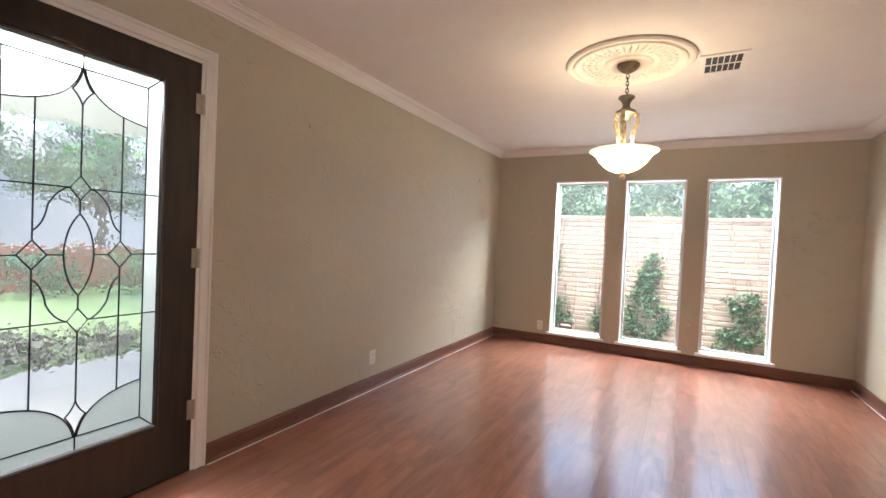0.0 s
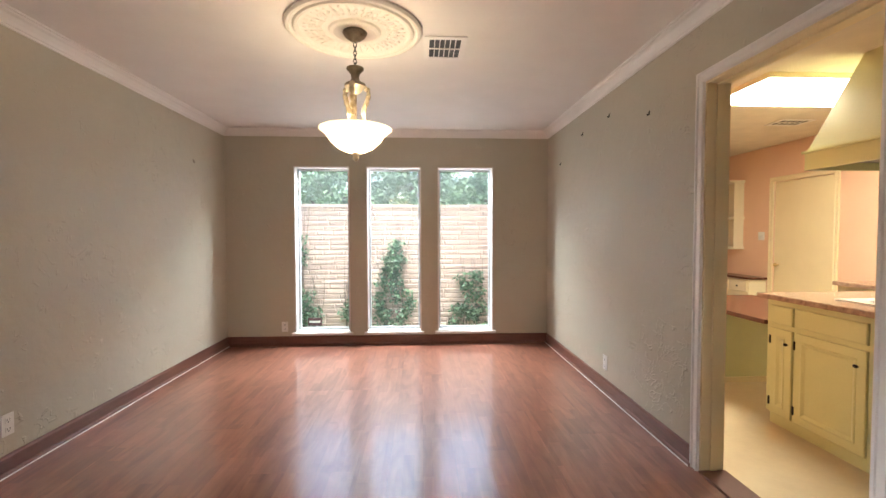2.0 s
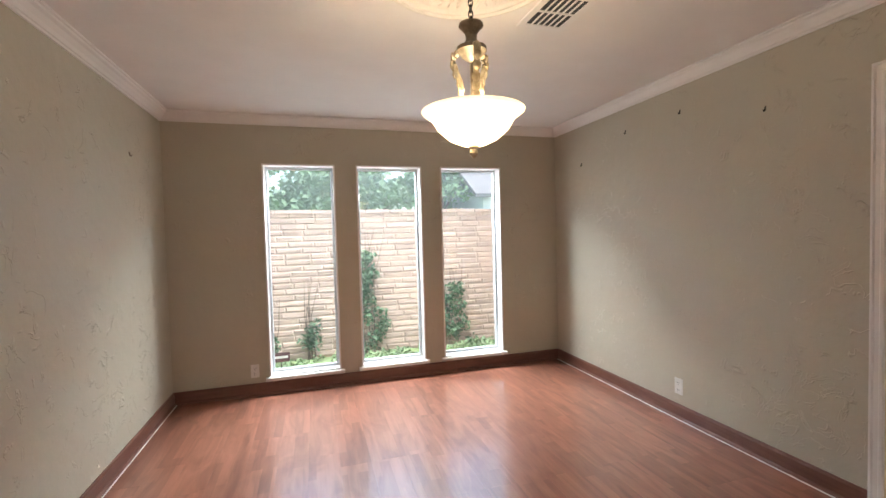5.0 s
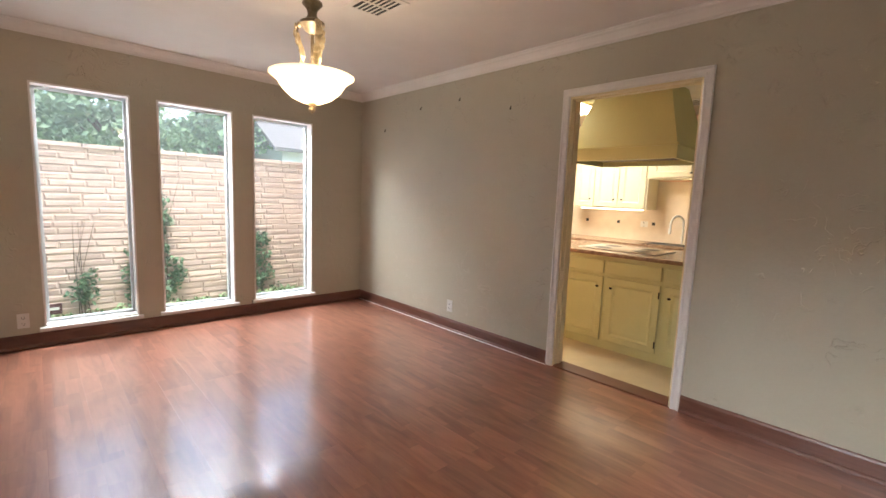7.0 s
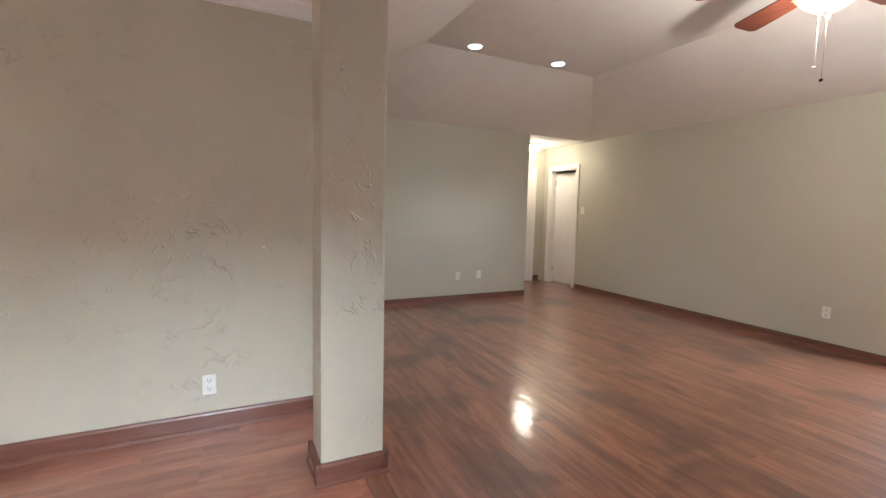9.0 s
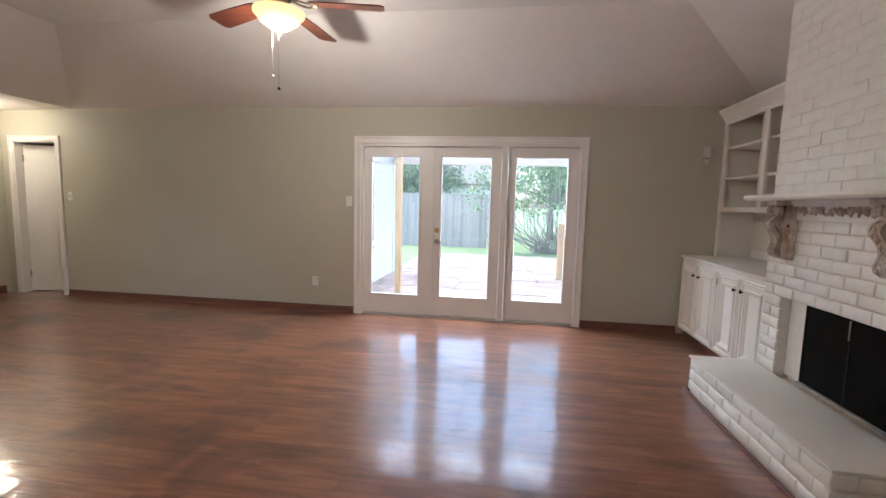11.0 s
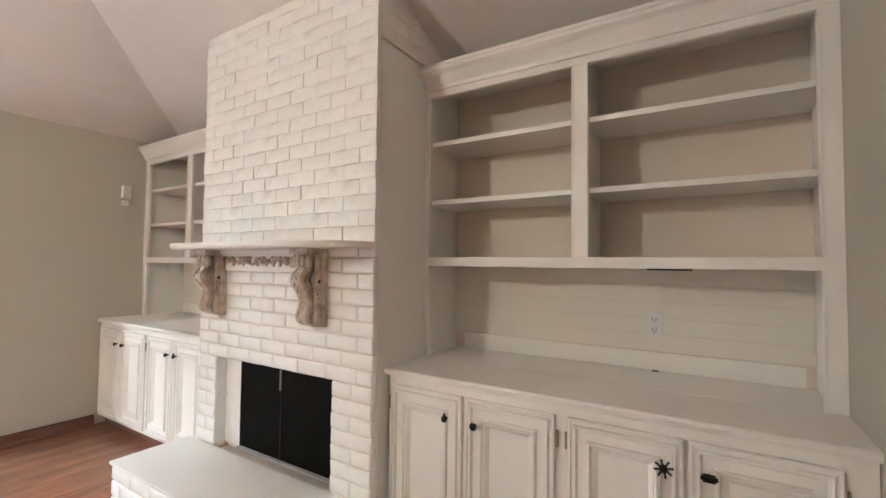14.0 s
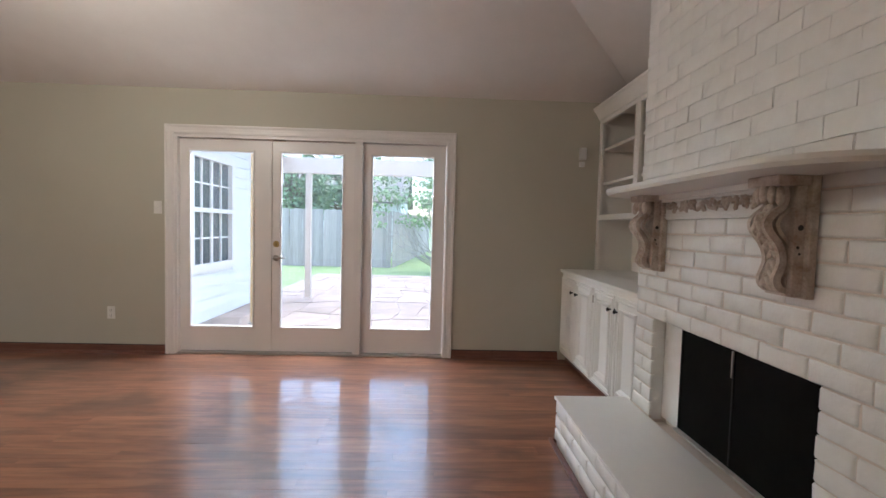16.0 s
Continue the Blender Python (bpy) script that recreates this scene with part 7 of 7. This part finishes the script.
# ---- floors, board by board ----
def plank_floor(name, x0, x1, y0, y1, along, width, length, mat, label, seed, gap=0.0002):
    """Staggered boards, each an object on a shared mesh, over a dark underlay."""
    base = setting(name, B((x0, x1, y0, y1, -0.05, -0.012)), UNDER, label, "floor")
    r = random.Random(seed)
    meshes = {}
    width = (y1 - y0 if along == "x" else x1 - x0) / max(1, round((y1 - y0 if along == "x" else x1 - x0) / width))

    def board(l):
        key = round(l, 2)
        if key not in meshes:
            bm = bmesh.new()
            if along == "x":
                box(bm, -key / 2 + gap, key / 2 - gap, -width / 2 + gap, width / 2 - gap, -0.012, 0.0)
            else:
                box(bm, -width / 2 + gap, width / 2 - gap, -key / 2 + gap, key / 2 - gap, -0.012, 0.0)
            me = bpy.data.meshes.new("plank")
            bm.to_mesh(me)
            bm.free()
            me.materials.append(mat)
            meshes[key] = me
        return meshes[key], key

    u0, u1, v0, v1 = (x0, x1, y0, y1) if along == "x" else (y0, y1, x0, x1)
    rows = max(1, round((v1 - v0) / width))
    step = (v1 - v0) / rows
    for j in range(rows):
        v = v0 + (j + 0.5) * step
        u = u0
        first = round(r.choice((0.3, 0.45, 0.6, 0.75, 0.9, 1.0)) * length, 2)
        while u < u1 - 0.01:
            l = min(first if u == u0 else length, u1 - u)
            if u1 - u - l < 0.12:
                l = u1 - u
            me, key = board(l)
            ob = new("plank", me)
            ob.parent = base
            mid = u + l / 2
            ob.location = (mid, v, 0) if along == "x" else (v, mid, 0)
            u += l
    return base


plank_floor("floor_dining", -3.66, 0.0, -5.50, 0.0, "y", 0.183, 1.22, LAM, "glossy cherry-coloured laminate plank floor", 4, 0.0002)
plank_floor("floor_living", WX, EX, SY, -5.50, "x", 0.083, 1.45, OAK, "glossy worn red-brown hardwood strip floor", 8, 0.0004)
setting("floor_hall", B((EX, 3.92, SY - 0.14, -8.70, -0.05, 0.0)), OAK, "red-brown hardwood floor of the hallway", "floor")
setting("floor_back_room", B((2.4, 4.1, -12.5, SY - 0.14, -0.05, -0.002)), KITFLOOR, "pale floor behind the hallway door", "floor")
setting("floor_kitchen", B((0.13, 3.3, -5.585, 1.8, -0.2, -0.155)), KITFLOOR, "cream sheet kitchen floor", "floor")
setting("floor_seam", B((-3.66, -0.0, -5.515, -5.485, -0.012, 0.004), bevel=0.0015), BASEWOOD, "thin wooden transition strip between two floors", "trim")
setting("floor_threshold_base", B((-3.82, -3.66, -5.09, -4.09, -0.05, 0.008)), DOORWOOD, "dark wooden sill under the front door", "threshold")
